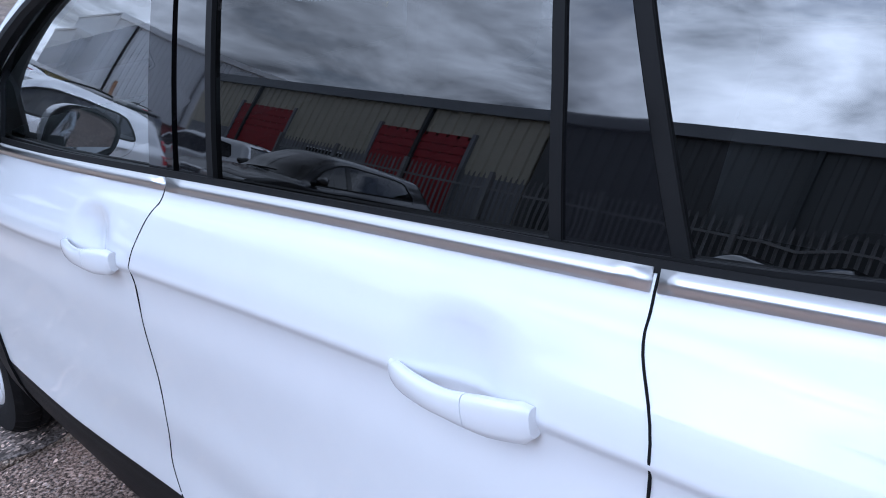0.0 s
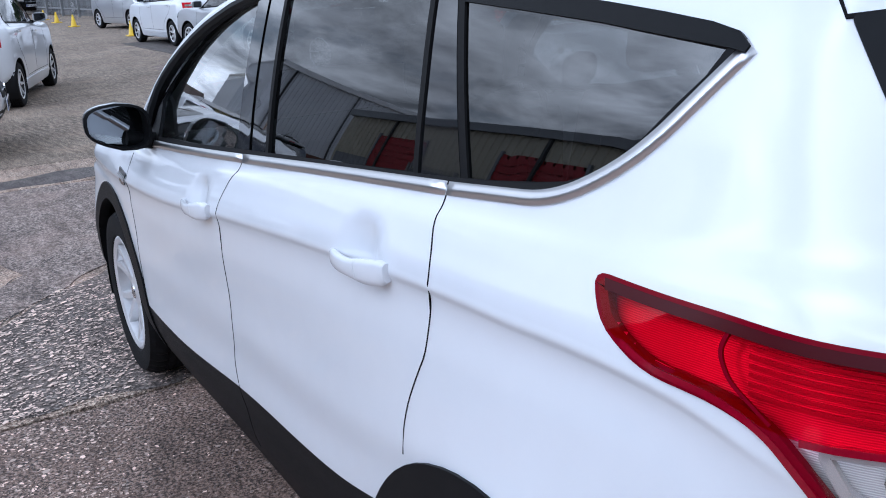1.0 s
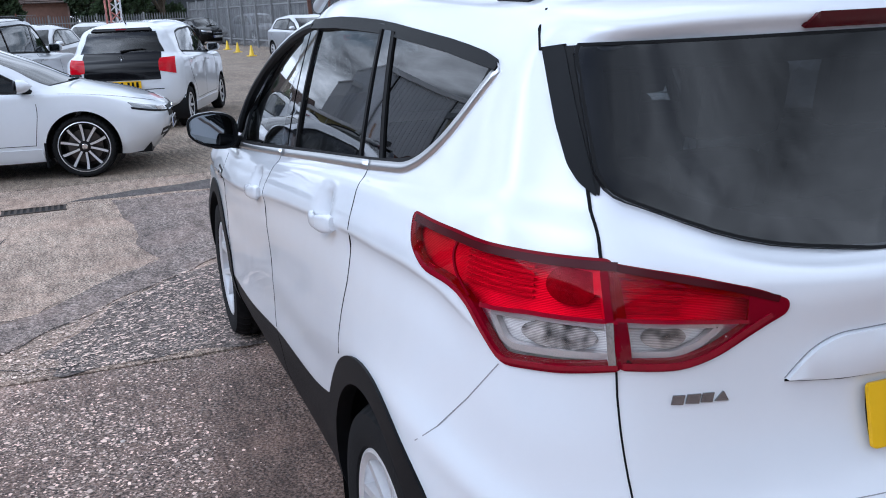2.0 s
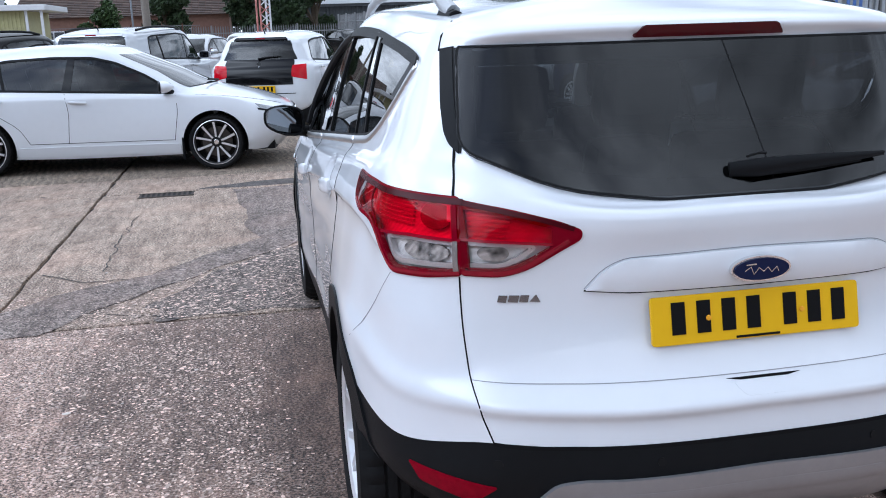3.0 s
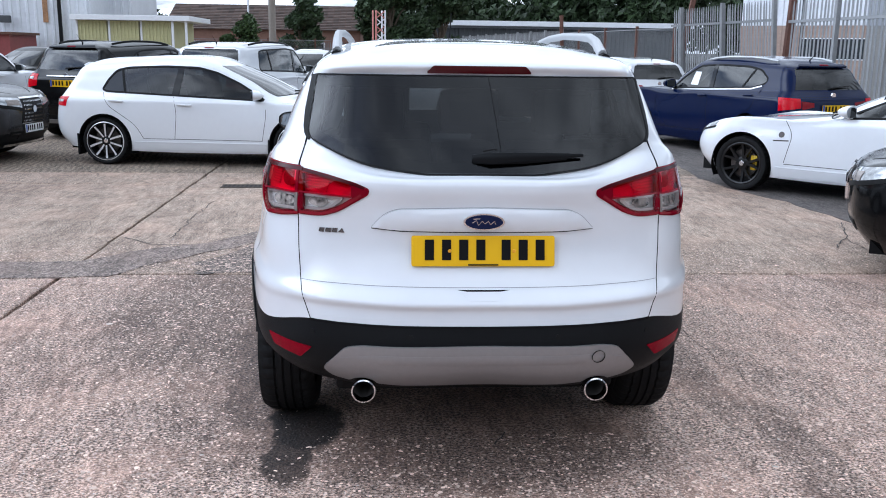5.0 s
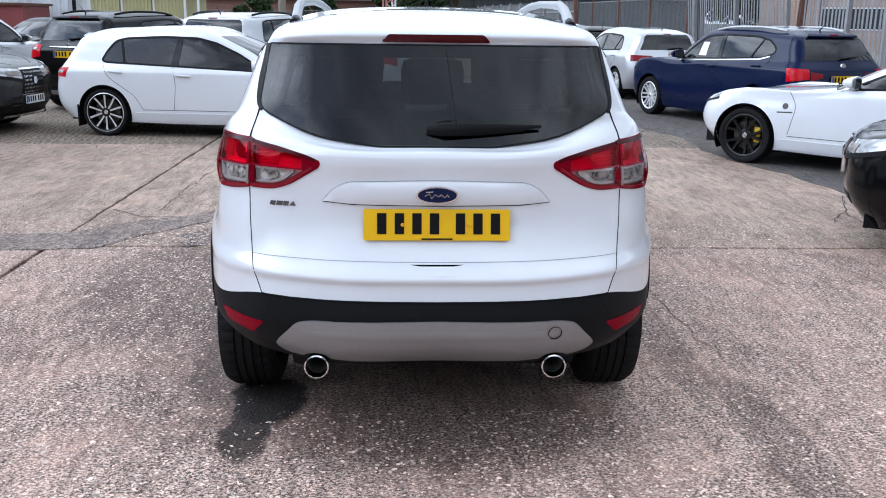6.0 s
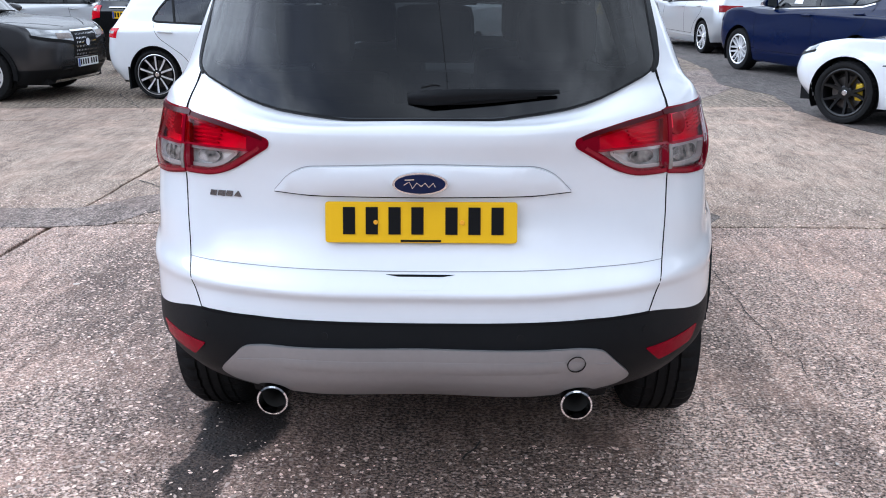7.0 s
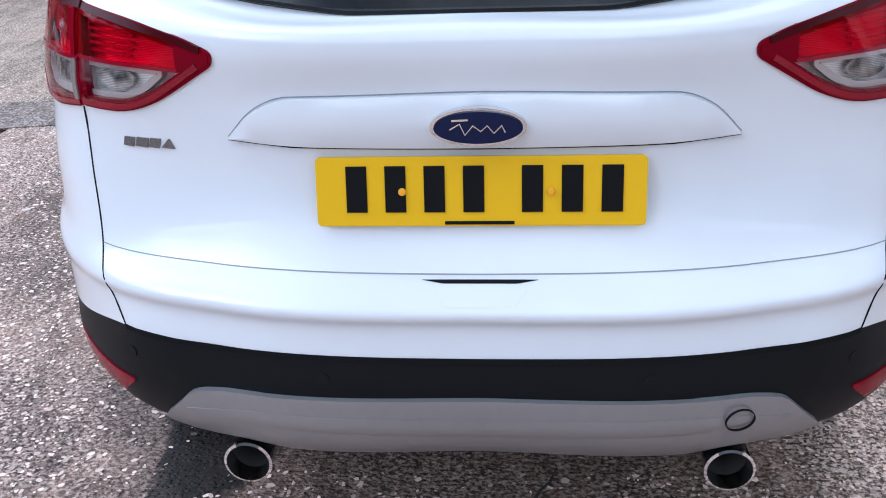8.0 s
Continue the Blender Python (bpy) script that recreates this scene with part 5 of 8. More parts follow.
        put("window_seal", skin.ribbon([(2.97, 1.058), (2.5, 1.096), (1.98, 1.147), (1.07, 1.231), (0.93, 1.246), (0.828, 1.260), (0.756, 1.273), (0.708, 1.291)], 0.012, 0.002, 0.05, 0.012), SEAL, car)
        put("mirror_corner_trim", skin.lay([(3.07, 1.03), (2.80, 1.055), (2.84, 1.13), (2.93, 1.235), (2.98, 1.17)], 0.004, 0.05, 0.012), PLASTIC, car)
        # white windscreen pillar and the black door frame inside it
        def lean(y, z):
            return Vector((sx * (1.198 - 0.347 * z), y, z))
        outer = [lean(y, z) for y, z in ((2.05, 1.551), (2.15, 1.543), (2.26, 1.527), (2.37, 1.507), (2.48, 1.481), (2.58, 1.451), (2.68, 1.415), (2.77, 1.375), (2.855, 1.327), (2.925, 1.281), (2.985, 1.234), (3.055, 1.156), (3.10, 1.09))]
        sect = [(0.006, 0.0, -0.010), (0.003, 0.004, 0.002), (-0.006, 0.012, 0.010), (-0.13, 0.04, 0.020), (-0.13, 0.02, -0.020)]
        vs_p = [tuple(p + Vector((sx * a, b, c))) for p in outer for a, b, c in sect]
        fs_p = [(i * 5 + q, i * 5 + (q + 1) % 5, i * 5 + 5 + (q + 1) % 5, i * 5 + 5 + q) for i in range(len(outer) - 1) for q in range(5)]
        put("windscreen_pillar", (vs_p, fs_p + [tuple(range(5)), tuple(range(len(vs_p) - 5, len(vs_p)))]), WHITE, car, "white painted windscreen pillar")
        inner = [lean(y, z) for y, z in ((2.04, 1.533), (2.14, 1.524), (2.24, 1.509), (2.35, 1.487), (2.45, 1.460), (2.55, 1.429), (2.65, 1.391), (2.74, 1.350), (2.82, 1.303), (2.88, 1.262), (2.93, 1.217), (2.97, 1.15), (2.985, 1.09))]
        put("window_frame", tube([tuple(p) for p in inner], [0.017] * 5 + [0.018] * 3 + [0.02] * 5, 8), PLASTIC, car, "black window frame")
        # bright strip under the windows
        put("chrome_strip", skin.ribbon([(2.98, 1.040), (2.5, 1.082), (1.986, 1.132)], 0.021, 0.006, 0.05, 0.012), TRIMCHROME, car, "bright metal window strip", soft=True)
        put("chrome_strip", skin.ribbon([(1.975, 1.133), (1.5, 1.180), (1.039, 1.224)], 0.022, 0.006, 0.05, 0.012), TRIMCHROME, car, "bright metal window strip", soft=True)
        end = fillet([(1.029, 1.225), (0.763, 1.254), (0.634, 1.329), (0.517, 1.473)], [0, 0.11, 0.12, 0], 8, closed=False)
        put("chrome_strip", skin.ribbon(end, 0.021, 0.006, 0.02, 0.012), TRIMCHROME, car, "bright metal window strip", soft=True)
        put("glass_seal", fair.ribbon([(3.0, 1.05), (2.5, 1.09), (1.98, 1.142), (1.07, 1.227), (0.933, 1.243), (0.828, 1.258), (0.756, 1.271), (0.708, 1.289), (0.676, 1.313), (0.604, 1.392), (0.567, 1.43), (0.541, 1.470)], 0.012, 0.005, 0.03, 0.012), SEAL, car)
        # shut lines
        cuts = [[(1.980, 1.138), (1.99, 1.10), (2.02, 1.06), (2.05, 0.985), (2.055, 0.84), (2.05, 0.66), (2.085, 0.55), (2.06, 0.49)],
                [(1.034, 1.236), (1.033, 1.205), (1.021, 1.165), (0.983, 1.10), (0.992, 1.01), (0.995, 0.96), (1.026, 0.90), (1.055, 0.83), (1.06, 0.745)],
                [(3.06, 0.99), (3.08, 0.86), (3.04, 0.70), (3.03, 0.52), (3.0, 0.43)]]
        for c, wide in zip(cuts, (0.0017, 0.0028, 0.0017)):
            put("shut_line", skin.ribbon(fillet(c, 0.05, 5, closed=False), wide, 0.0012, 0.03, 0.003), GAP, car)
        put("sill_shut_line", skin.ribbon([(2.06, 0.485), (2.03, 0.42), (2.02, 0.3)], 0.005, 0.0008, 0.03, 0.003), GAP, car)
        # black arch lips
        for ay in (AX_R, AX_F):
            n = 30
            last = math.pi + (0.22 if ay == AX_F else -0.26)
            ring = [(ay + math.cos(a) * 0.47, 0.36 + math.sin(a) * 0.45) for a in np.linspace(-0.22, last, n)]
            ring += [(ay + math.cos(a) * 0.388, 0.355 + math.sin(a) * 0.388) for a in np.linspace(last - 0.08, -0.12, n)]
            put("wheel_arch_trim", skin.lay(ring, 0.007, 0.05, 0.04), PLASTIC, car, "black plastic wheel arch trim")
            liner = [(0.40, 0.885), (0.42, 0.80), (0.42, 0.62)]
            vs_l, fs_l = [], []
            for i in range(25):
                a = -0.3 + (math.pi + (0.6 if ay == AX_F else 0.0)) * i / 24
                for r, w in liner:
                    vs_l.append((sx * w, ay + math.cos(a) * r, 0.35 + math.sin(a) * r))
            for i in range(24):
                for k in range(2):
                    fs_l.append((i * 3 + k, i * 3 + k + 1, i * 3 + 4 + k, i * 3 + 3 + k))
            put("wheel_arch_liner", (vs_l, fs_l), SEAL, car)
        # door handles with their hollows and end caps
        for hy, hz, tilt in ((1.233, 1.058, -6.0), (2.213, 0.971, -6.5)):
            o, nrm = skin.drop((hy - 0.075, hz), 0.0)
            base = Matrix.Translation((o.x, hy, hz)) @ pose(0, 0, 0, tilt, 0, 0)

            def grip(s0, s1, n):
                """A stretch of the rounded handle bar from its front end (0) to its rear end (1)."""
                vs_h, fs_h = [], []
                for i in range(n + 1):
                    s = s0 + (s1 - s0) * i / n
                    yy = 0.113 - 0.226 * s
                    lift = 0.002 + 0.021 * math.sin(math.pi * s) ** 0.6
                    hh = 0.0175 + 0.0065 * max(0.0, min(1.0, (s - 0.5) / 0.25))
                    if s < 0.04 or s > 0.97:
                        hh *= 0.72
                    zc = -0.004 * math.sin(math.pi * s) - 0.003 * s
                    for a in np.linspace(0, 2 * math.pi, 14, endpoint=False):
                        ca, sa = math.cos(a), math.sin(a)
                        px = lift + 0.0095 * (abs(ca) ** 0.75) * (1 if ca > 0 else -1)
                        vs_h.append((sx * px, yy, zc + hh * (abs(sa) ** 0.75) * (1 if sa > 0 else -1)))
                for i in range(n):
                    for q in range(14):
                        d = (q + 1) % 14
                        fs_h.append((i * 14 + q, i * 14 + d, i * 14 + 14 + d, i * 14 + 14 + q))
                return vs_h, fs_h + [tuple(range(14)), tuple(range(n * 14, n * 14 + 14))]

            hd = put("door_handle", grip(0.0, 0.638, 16), WHITE, car, "white painted pull handle", m=base)
            put("lock_cap", grip(0.643, 1.0, 9), WHITE, hd)
        # vent on the front wing
        put("wing_vent", skin.lay(fillet([(3.20, 0.925), (3.08, 0.915), (3.12, 0.865), (3.19, 0.86)], 0.012), 0.004, 0.02, 0.01), GLOSSBLACK, car, "black wing vent with chrome blade")
        put("vent_blade", skin.ribbon([(3.195, 0.90), (3.09, 0.892)], 0.012, 0.008, 0.02, 0.006), CHROME, car)
        # mirror
        n, m_v, m_f = 14, [], []
        for i in range(n + 1):
            s = i / n
            yy = 2.80 + 0.15 * s
            k = math.sqrt(max(0.0, 1 - (s * 0.98) ** 2.6))
            cx, cz, hw, hh = 0.955 - 0.01 * s, 1.125 + 0.004 * s, 0.098 * k + 0.002, 0.073 * k + 0.002
            for a in np.linspace(0, 2 * math.pi, 24, endpoint=False):
                ca, sa = math.cos(a), math.sin(a)
                ex = (abs(ca) ** 0.62) * (1 if ca > 0 else -1)
                ez = (abs(sa) ** 0.62) * (1 if sa > 0 else -1)
                taper = 1.0 - 0.28 * max(0.0, ex)
                m_v.append((sx * (cx + hw * ex), yy + 0.03 * max(0, ex), cz + hh * ez * taper + 0.012 * ex))
        for i in range(n):
            for k in range(24):
                d = (k + 1) % 24
                m_f.append((i * 24 + k, i * 24 + d, i * 24 + 24 + d, i * 24 + 24 + k))
        m_f.append(tuple(range(n * 24, n * 24 + 24)))
        mir = put("door_mirror", (m_v, m_f), WHITE, car, "white door mirror with a black rim")
        rimv = m_v[:24]
        cen = Vector((sx * 0.955, 2.80, 1.125))
        r_v, r_f = [], []
        for sc, dy in ((1.0, 0.02), (1.02, -0.006), (0.92, -0.01), (0.90, 0.07)):
            for p in rimv:
                v = cen + (Vector(p) - cen) * sc
                r_v.append((v.x, v.y + dy, v.z))
        for j in range(3):
            for k in range(24):
                d = (k + 1) % 24
                r_f.append((j * 24 + k, j * 24 + d, j * 24 + 24 + d, j * 24 + 24 + k))
        put("mirror_rim", (r_v, r_f), PLASTIC, mir)
        gv = [cen + (Vector(p) - cen) * 0.9 + Vector((0, 0.036 - sx * 0.33 * (p[0] - cen.x) - 0.06 * (p[2] - cen.z), 0)) for p in rimv]
        put("mirror_pane", ([tuple(v) for v in gv], [tuple(range(24))]), MIRROR, mir, "mirror glass", smooth=False)
        put("mirror_arm", tube([(sx * 0.83, 2.87, 1.055), (sx * 0.88, 2.87, 1.065), (sx * 0.93, 2.86, 1.075)], [0.03, 0.028, 0.03], 10), PLASTIC, mir)
        # roof rail
        rail = [(0.553, 0.64, 1.592), (0.556, 0.70, 1.61), (0.560, 0.80, 1.645), (0.563, 0.95, 1.668), (0.566, 1.2, 1.675), (0.568, 1.6, 1.682), (0.566, 2.0, 1.672), (0.558, 2.3, 1.645), (0.545, 2.5, 1.60)]
        put("roof_rail", tube([(sx * x, y, z) for x, y, z in rail], [0.026, 0.026, 0.024, 0.021, 0.018, 0.018, 0.019, 0.022, 0.024], 10, 0.8), RAILSILVER, car, "satin silver roof rail")
        put("rail_foot", tube([(sx * 0.555, 0.60, 1.578), (sx * 0.555, 0.74, 1.592)], 0.024, 8, 1.0), SEAL, car)
        # tail lamp on the wing
        c = cl if sx < 0 else cr

        def ellipse(cx, cz, rx, rz, n=28):
            return [(cx + math.cos(q) * rx, cz + math.sin(q) * rz) for q in np.linspace(0, 2 * math.pi, n, endpoint=False)]

        edge = inset(wing_lamp, 0.0075)
        t1 = put("tail_lamp", c.ribbon(edge + edge[:1], 0.018, 0.004, 0.02, 0.014), DEEPRED, car, "red and clear wraparound tail lamp")
        put("lamp_housing", c.lay(inset(wing_lamp, 0.003), -0.024, 0.025, 0.0), LAMPBED, t1, "silver ribbed lamp housing")
        put("red_lens", c.lay(fillet([(-0.562, 1.182), (-0.70, 1.184), (-0.86, 1.187), (-1.022, 1.188), (-1.012, 1.139), (-0.960, 1.109), (-0.878, 1.101), (-0.835, 1.092), (-0.80, 1.089), (-0.70, 1.094), (-0.550, 1.094)], 0.01), 0.0045, 0.03, 0.0), RED_COVER, t1, "bright red lens")
        put("clear_lens", c.lay(fillet([(-0.550, 1.094), (-0.70, 1.094), (-0.80, 1.089), (-0.758, 1.024), (-0.74, 1.008), (-0.543, 1.018)], 0.012), 0.0045, 0.03, 0.0), CLEAR_COVER, t1, "clear lens")
        put("lamp_edge", c.ribbon([(-0.556, 1.178), (-0.70, 1.180), (-0.86, 1.183), (-1.012, 1.184)], 0.013, 0.0072, 0.03, 0.003), MAROON, t1, "maroon upper lamp edge")
        put("lamp_bar", c.ribbon([(-0.576, 1.170), (-0.561, 1.094)], 0.013, 0.0068, 0.02, 0.006), DEEPRED, t1)
        put("lamp_bar", c.ribbon([(-0.561, 1.092), (-0.553, 1.022)], 0.012, 0.0068, 0.02, 0.006), LAMPGREY, t1, "grey clear-lens end bar")
        put("lamp_bar", c.ribbon([(-0.548, 1.094), (-0.70, 1.094), (-0.798, 1.088)], 0.007, 0.0066, 0.03, 0.003), REDBAR, t1)
        put("lamp_bar", c.ribbon(fillet([(-0.99, 1.128), (-0.955, 1.112), (-0.875, 1.104), (-0.828, 1.084), (-0.79, 1.045), (-0.757, 1.005), (-0.64, 1.010), (-0.545, 1.022)], 0.03, 5, closed=False), 0.008, 0.0075, 0.02, 0.006), REDBAR, t1)
        put("lamp_bar", c.ribbon(fillet([(-0.868, 1.178), (-0.878, 1.155), (-0.868, 1.128), (-0.825, 1.096)], 0.03, 5, closed=False), 0.004, 0.0055, 0.02, 0.003), DEEPRED, t1)
        bez = fillet([(-0.554, 1.084), (-0.70, 1.085), (-0.776, 1.080), (-0.748, 1.035), (-0.727, 1.027), (-0.552, 1.034)], 0.012)
        put("lamp_bezel", c.ribbon(bez + bez[:1], 0.012, -0.008, 0.02, 0.014), LAMPWHITE, t1, "bright lens border")
        put("bulb_lens", c.lay(ellipse(-0.650, 1.058, 0.066, 0.023), -0.014, 0.02, 0.008), RIBLENS, t1, "dark ribbed bulb lens")
        put("bulb_lens", c.lay(ellipse(-0.632, 1.139, 0.045, 0.031), -0.014, 0.02, 0.008), LAMPGREY, t1, "darker round bulb lens")
        for j in range(7):
            z = 1.112 + j * 0.0095
            put("lens_rib", c.ribbon([(-0.70, z), (-0.785, z + 0.001), (-0.845, z + 0.002)], 0.004, -0.016, 0.03, 0.006), LAMPWHITE, t1)
        put("bumper_joint", c.ribbon([(-0.757, 0.992), (-0.83, 0.905), (-0.91, 0.82), (-0.97, 0.77)], 0.002, 0.0008, 0.03, 0.002), mat("grey_gap", (0.25, 0.25, 0.26), rough=0.6), car)
        # tail lamp on the tailgate
        k = 1 if sx > 0 else -1
        def mir(pts):
            return [(k * x, z) for x, z in pts]

        edge = mir(inset(gate_half, 0.0085))
        t2 = put("tail_lamp", rear.ribbon(edge + edge[:1], 0.020, 0.004, 0.02, 0.014), DEEPRED, car, "red and clear tailgate lamp")
        put("lamp_housing", rear.lay(mir(inset(gate_half, 0.003)), -0.026, 0.025, 0.0), LAMPBED, t2, "silver ribbed lamp housing")
        put("red_lens", rear.lay(mir(fillet([(0.672, 1.096), (0.50, 1.087), (0.435, 1.098), (0.430, 1.115), (0.50, 1.140), (0.60, 1.163), (0.673, 1.177)], 0.012)), 0.0045, 0.03, 0.0), RED_COVER, t2, "bright red lens")
        put("clear_lens", rear.lay(mir(fillet([(0.672, 1.024), (0.58, 1.023), (0.532, 1.042), (0.472, 1.086), (0.56, 1.091), (0.672, 1.096)], 0.012)), 0.0045, 0.03, 0.0), CLEAR_COVER, t2, "clear faceted lens")
        put("lamp_tip", rear.lay(mir(fillet([(0.418, 1.100), (0.417, 1.116), (0.455, 1.133), (0.475, 1.137), (0.478, 1.085), (0.455, 1.084)], 0.006)), 0.005, 0.02, 0.006), DEEPRED, t2, "dark red lamp tip")
        put("lamp_edge", rear.ribbon(mir([(0.43, 1.122), (0.50, 1.143), (0.60, 1.165), (0.672, 1.178)]), 0.011, 0.0068, 0.03, 0.003), MAROON, t2, "maroon upper lamp edge")
        put("lamp_bar", rear.ribbon(mir(fillet([(0.668, 1.024), (0.58, 1.022), (0.527, 1.040), (0.44, 1.096)], 0.03, 5, closed=False)), 0.010, 0.0072, 0.02, 0.006), REDBAR, t2)
        put("lamp_bar", rear.ribbon(mir([(0.67, 1.097), (0.56, 1.092), (0.475, 1.087)]), 0.006, 0.0062, 0.03, 0.003), REDBAR, t2)
        bez = mir(fillet([(0.662, 1.038), (0.585, 1.037), (0.546, 1.051), (0.508, 1.080), (0.56, 1.084), (0.662, 1.088)], 0.012))
        put("lamp_bezel", rear.ribbon(bez + bez[:1], 0.011, -0.008, 0.02, 0.016), LAMPWHITE, t2, "bright lens border")
        put("bulb_lens", rear.lay(mir(ellipse(0.598, 1.064, 0.034, 0.018)), -0.014, 0.015, 0.008), RIBLENS, t2, "dark ribbed bulb lens")
        for j in range(6):
            z = 1.106 + j * 0.011
            put("lens_rib", rear.ribbon(mir([(0.648, z), (0.60, z - 0.003), (0.57 - j * 0.004, z - 0.006)]), 0.005, -0.016, 0.03, 0.008), LAMPWHITE, t2)
        # low reflector and bumper sensor
        put("rear_reflector", rear.lay([((1 if sx > 0 else -1) * x, z) for x, z in fillet([(0.800, 0.552), (0.622, 0.542), (0.668, 0.490), (0.776, 0.508)], 0.008)], 0.004, 0.03, 0.01), REFLECTOR, car, "dark red bumper reflector")
        # gloss black blade beside the rear glass
        put("glass_edge", c.lay(fillet([(-0.645, 1.513), (-0.74, 1.509), (-0.70, 1.41), (-0.66, 1.32), (-0.605, 1.272), (-0.622, 1.40)], 0.008), 0.0035, 0.03, 0.01), SEAL, car)
        put("side_spoiler", c.lay(fillet([(-0.702, 1.513), (-0.748, 1.508), (-0.7235, 1.444), (-0.699, 1.383), (-0.668, 1.32), (-0.645, 1.294), (-0.608, 1.272), (-0.643, 1.36), (-0.673, 1.435)], 0.01), 0.005, 0.03, 0.012), PLASTIC, car, "black spoiler blade")
        put("spoiler_end_joint", c.ribbon([(-0.766, 1.575), (-0.762, 1.54), (-0.752, 1.506), (-0.70, 1.512)], 0.005, 0.004, 0.03, 0.003), GAP, car)
        # tailgate side shut lines
        put("tailgate_joint", rear.ribbon([(k * x, z) for x, z in fillet([(0.648, 1.288), (0.660, 1.235), (0.672, 1.195), (0.676, 1.165)], 0.03, 5, closed=False)], 0.0042, 0.003, 0.03, 0.003), GAP, car)
        put("tailgate_joint", rear.ribbon([(k * x, z) for x, z in fillet([(0.673, 1.012), (0.672, 0.90), (0.664, 0.78), (0.653, 0.72), (0.626, 0.646)], 0.03, 5, closed=False)], 0.003, 0.001, 0.03, 0.003), GAP, car)
        # exhaust pipe
        ex = put("exhaust_pipe", lathe_y([(0.040, 0.30), (0.043, 0.02), (0.045, -0.002), (0.040, -0.004), (0.036, 0.02), (0.036, 0.14)], (k * 0.434, -0.035, 0.374)), CHROME, car, "polished exhaust pipe")
        put("pipe_bore", lathe_y([(0.0359, 0.03), (0.028, 0.06), (0.02, 0.12), (0.0, 0.12)], (k * 0.434, -0.035, 0.374)), SOOT, ex)
    # tailgate: glass, brake lamp, wiper, handle, plate, badge
    put("rear_window", fair_b.lay(rear_glass, 0.016, 0.06, 0.002), GLASS_TAIL, car, "dark privacy rear window")
    rim_g = inset(rear_glass, 0.003)
    put("window_edge", fair_b.ribbon(rim_g + rim_g[:1], 0.005, 0.0168, 0.03, 0.03), SEAL, car, "black rubber edge of the rear window")
    frit = inset(rear_glass, 0.022)
    put("window_frit", fair_b.ribbon(frit + frit[:1], 0.040, 0.0065, 0.03, 0.014), SEAL, car, "black ceramic band round the rear window")
    brake = [(-0.20, 1.522), (0.20, 1.522), (0.175, 1.551), (-0.175, 1.551)]
    put("high_brake_lamp", rear.lay(fillet(brake, 0.008), 0.008, 0.03, 0.02), BRAKERED, car, "dark red high brake lamp")
    w0, _ = rear.drop((0.0, 1.222), 0.03)
    arm = [w0 + Vector((x, dy, z)) for x, dy, z in ((-0.035, 0.006, 0.0), (0.03, -0.012, 0.004), (0.12, -0.012, 0.010), (0.22, -0.006, 0.013), (0.30, 0.004, 0.014), (0.37, 0.012, 0.016))]
    wiper = put("rear_wiper", tube([tuple(p) for p in arm], [0.017, 0.022, 0.018, 0.014, 0.010, 0.006], 10, 0.7), PLASTIC, car, "black rear wiper arm")
    put("wiper_blade", tube([tuple(w0 + Vector(p)) for p in ((-0.02, 0.01, -0.022), (0.15, 0.008, -0.008), (0.31, 0.016, 0.006))], 0.009, 6), SEAL, wiper)
    put("washer_nozzle", tube([tuple(w0 + Vector(p)) for p in ((0.0, -0.008, 0.03), (0.03, -0.008, 0.037), (0.05, -0.006, 0.036))], 0.003, 6), SEAL, wiper)
    grip = fillet([(-0.405, 0.979), (-0.30, 0.970), (0, 0.966), (0.30, 0.970), (0.405, 0.979), (0.362, 1.024), (0.315, 1.046), (0, 1.054), (-0.315, 1.046), (-0.362, 1.024)], [0.004, 0.1, 0.1, 0.1, 0.004, 0.03, 0.06, 0.1, 0.06, 0.03], 5)
    g = put("tailgate_handle", rear.lay(grip, 0.009, 0.03, 0.03, bulge=0.014), WHITE, car, "white tailgate grip panel")
    put("panel_joint", rear.ribbon(fillet([(-0.405, 0.981), (-0.364, 1.026), (-0.316, 1.049), (0, 1.057), (0.316, 1.049), (0.364, 1.026), (0.405, 0.981)], [0, 0.03, 0.06, 0.1, 0.06, 0.03, 0], 5, closed=False), 0.0013, 0.0012, 0.03, 0.002), mat("grey_gap", (0.25, 0.25, 0.26), rough=0.6), car)
    # dark strip that paints an overhead cable's reflection onto the rear glass
    put("glass_wire", fair_b.ribbon([(0.034, 1.512), (0.046, 1.42), (0.056, 1.35), (0.075, 1.20)], 0.003, 0.0165, 0.03, 0.001), SEAL, car, "thin dark strip painted as the reflection of an overhead cable in the rear window")
    put("panel_joint", rear.ribbon([(-0.405, 0.977), (-0.30, 0.9675), (0, 0.9635), (0.30, 0.9675), (0.405, 0.977)], 0.004, 0.001, 0.03, 0.002), GAP, car)
    for n, (ra, rb, off) in (("badge_rim", (0.0745, 0.0305, 0.030)), ("badge_face", (0.068, 0.0255, 0.0335))):
        put(n, rear.lay([(math.cos(a) * ra, 1.008 + math.sin(a) * rb) for a in np.linspace(0, 2 * math.pi, 40, endpoint=False)], off, 0.015, 0.012), CHROME if n == "badge_rim" else BADGEBLUE, car, "oval chrome badge rim" if n == "badge_rim" else "dark blue oval badge with a plain silver stroke")
    put("badge_stroke", joined(rear.ribbon([(-0.043, 1.006), (-0.028, 1.015), (-0.02, 0.997), (-0.008, 1.012), (0.004, 1.003), (0.014, 1.012), (0.024, 1.0), (0.036, 1.012), (0.041, 1.001)], 0.0022, 0.035, 0.01, 0.001), rear.ribbon([(-0.04, 1.02), (-0.015, 1.021)], 0.003, 0.035, 0.01, 0.001)), CHROME, car)
    slab = []
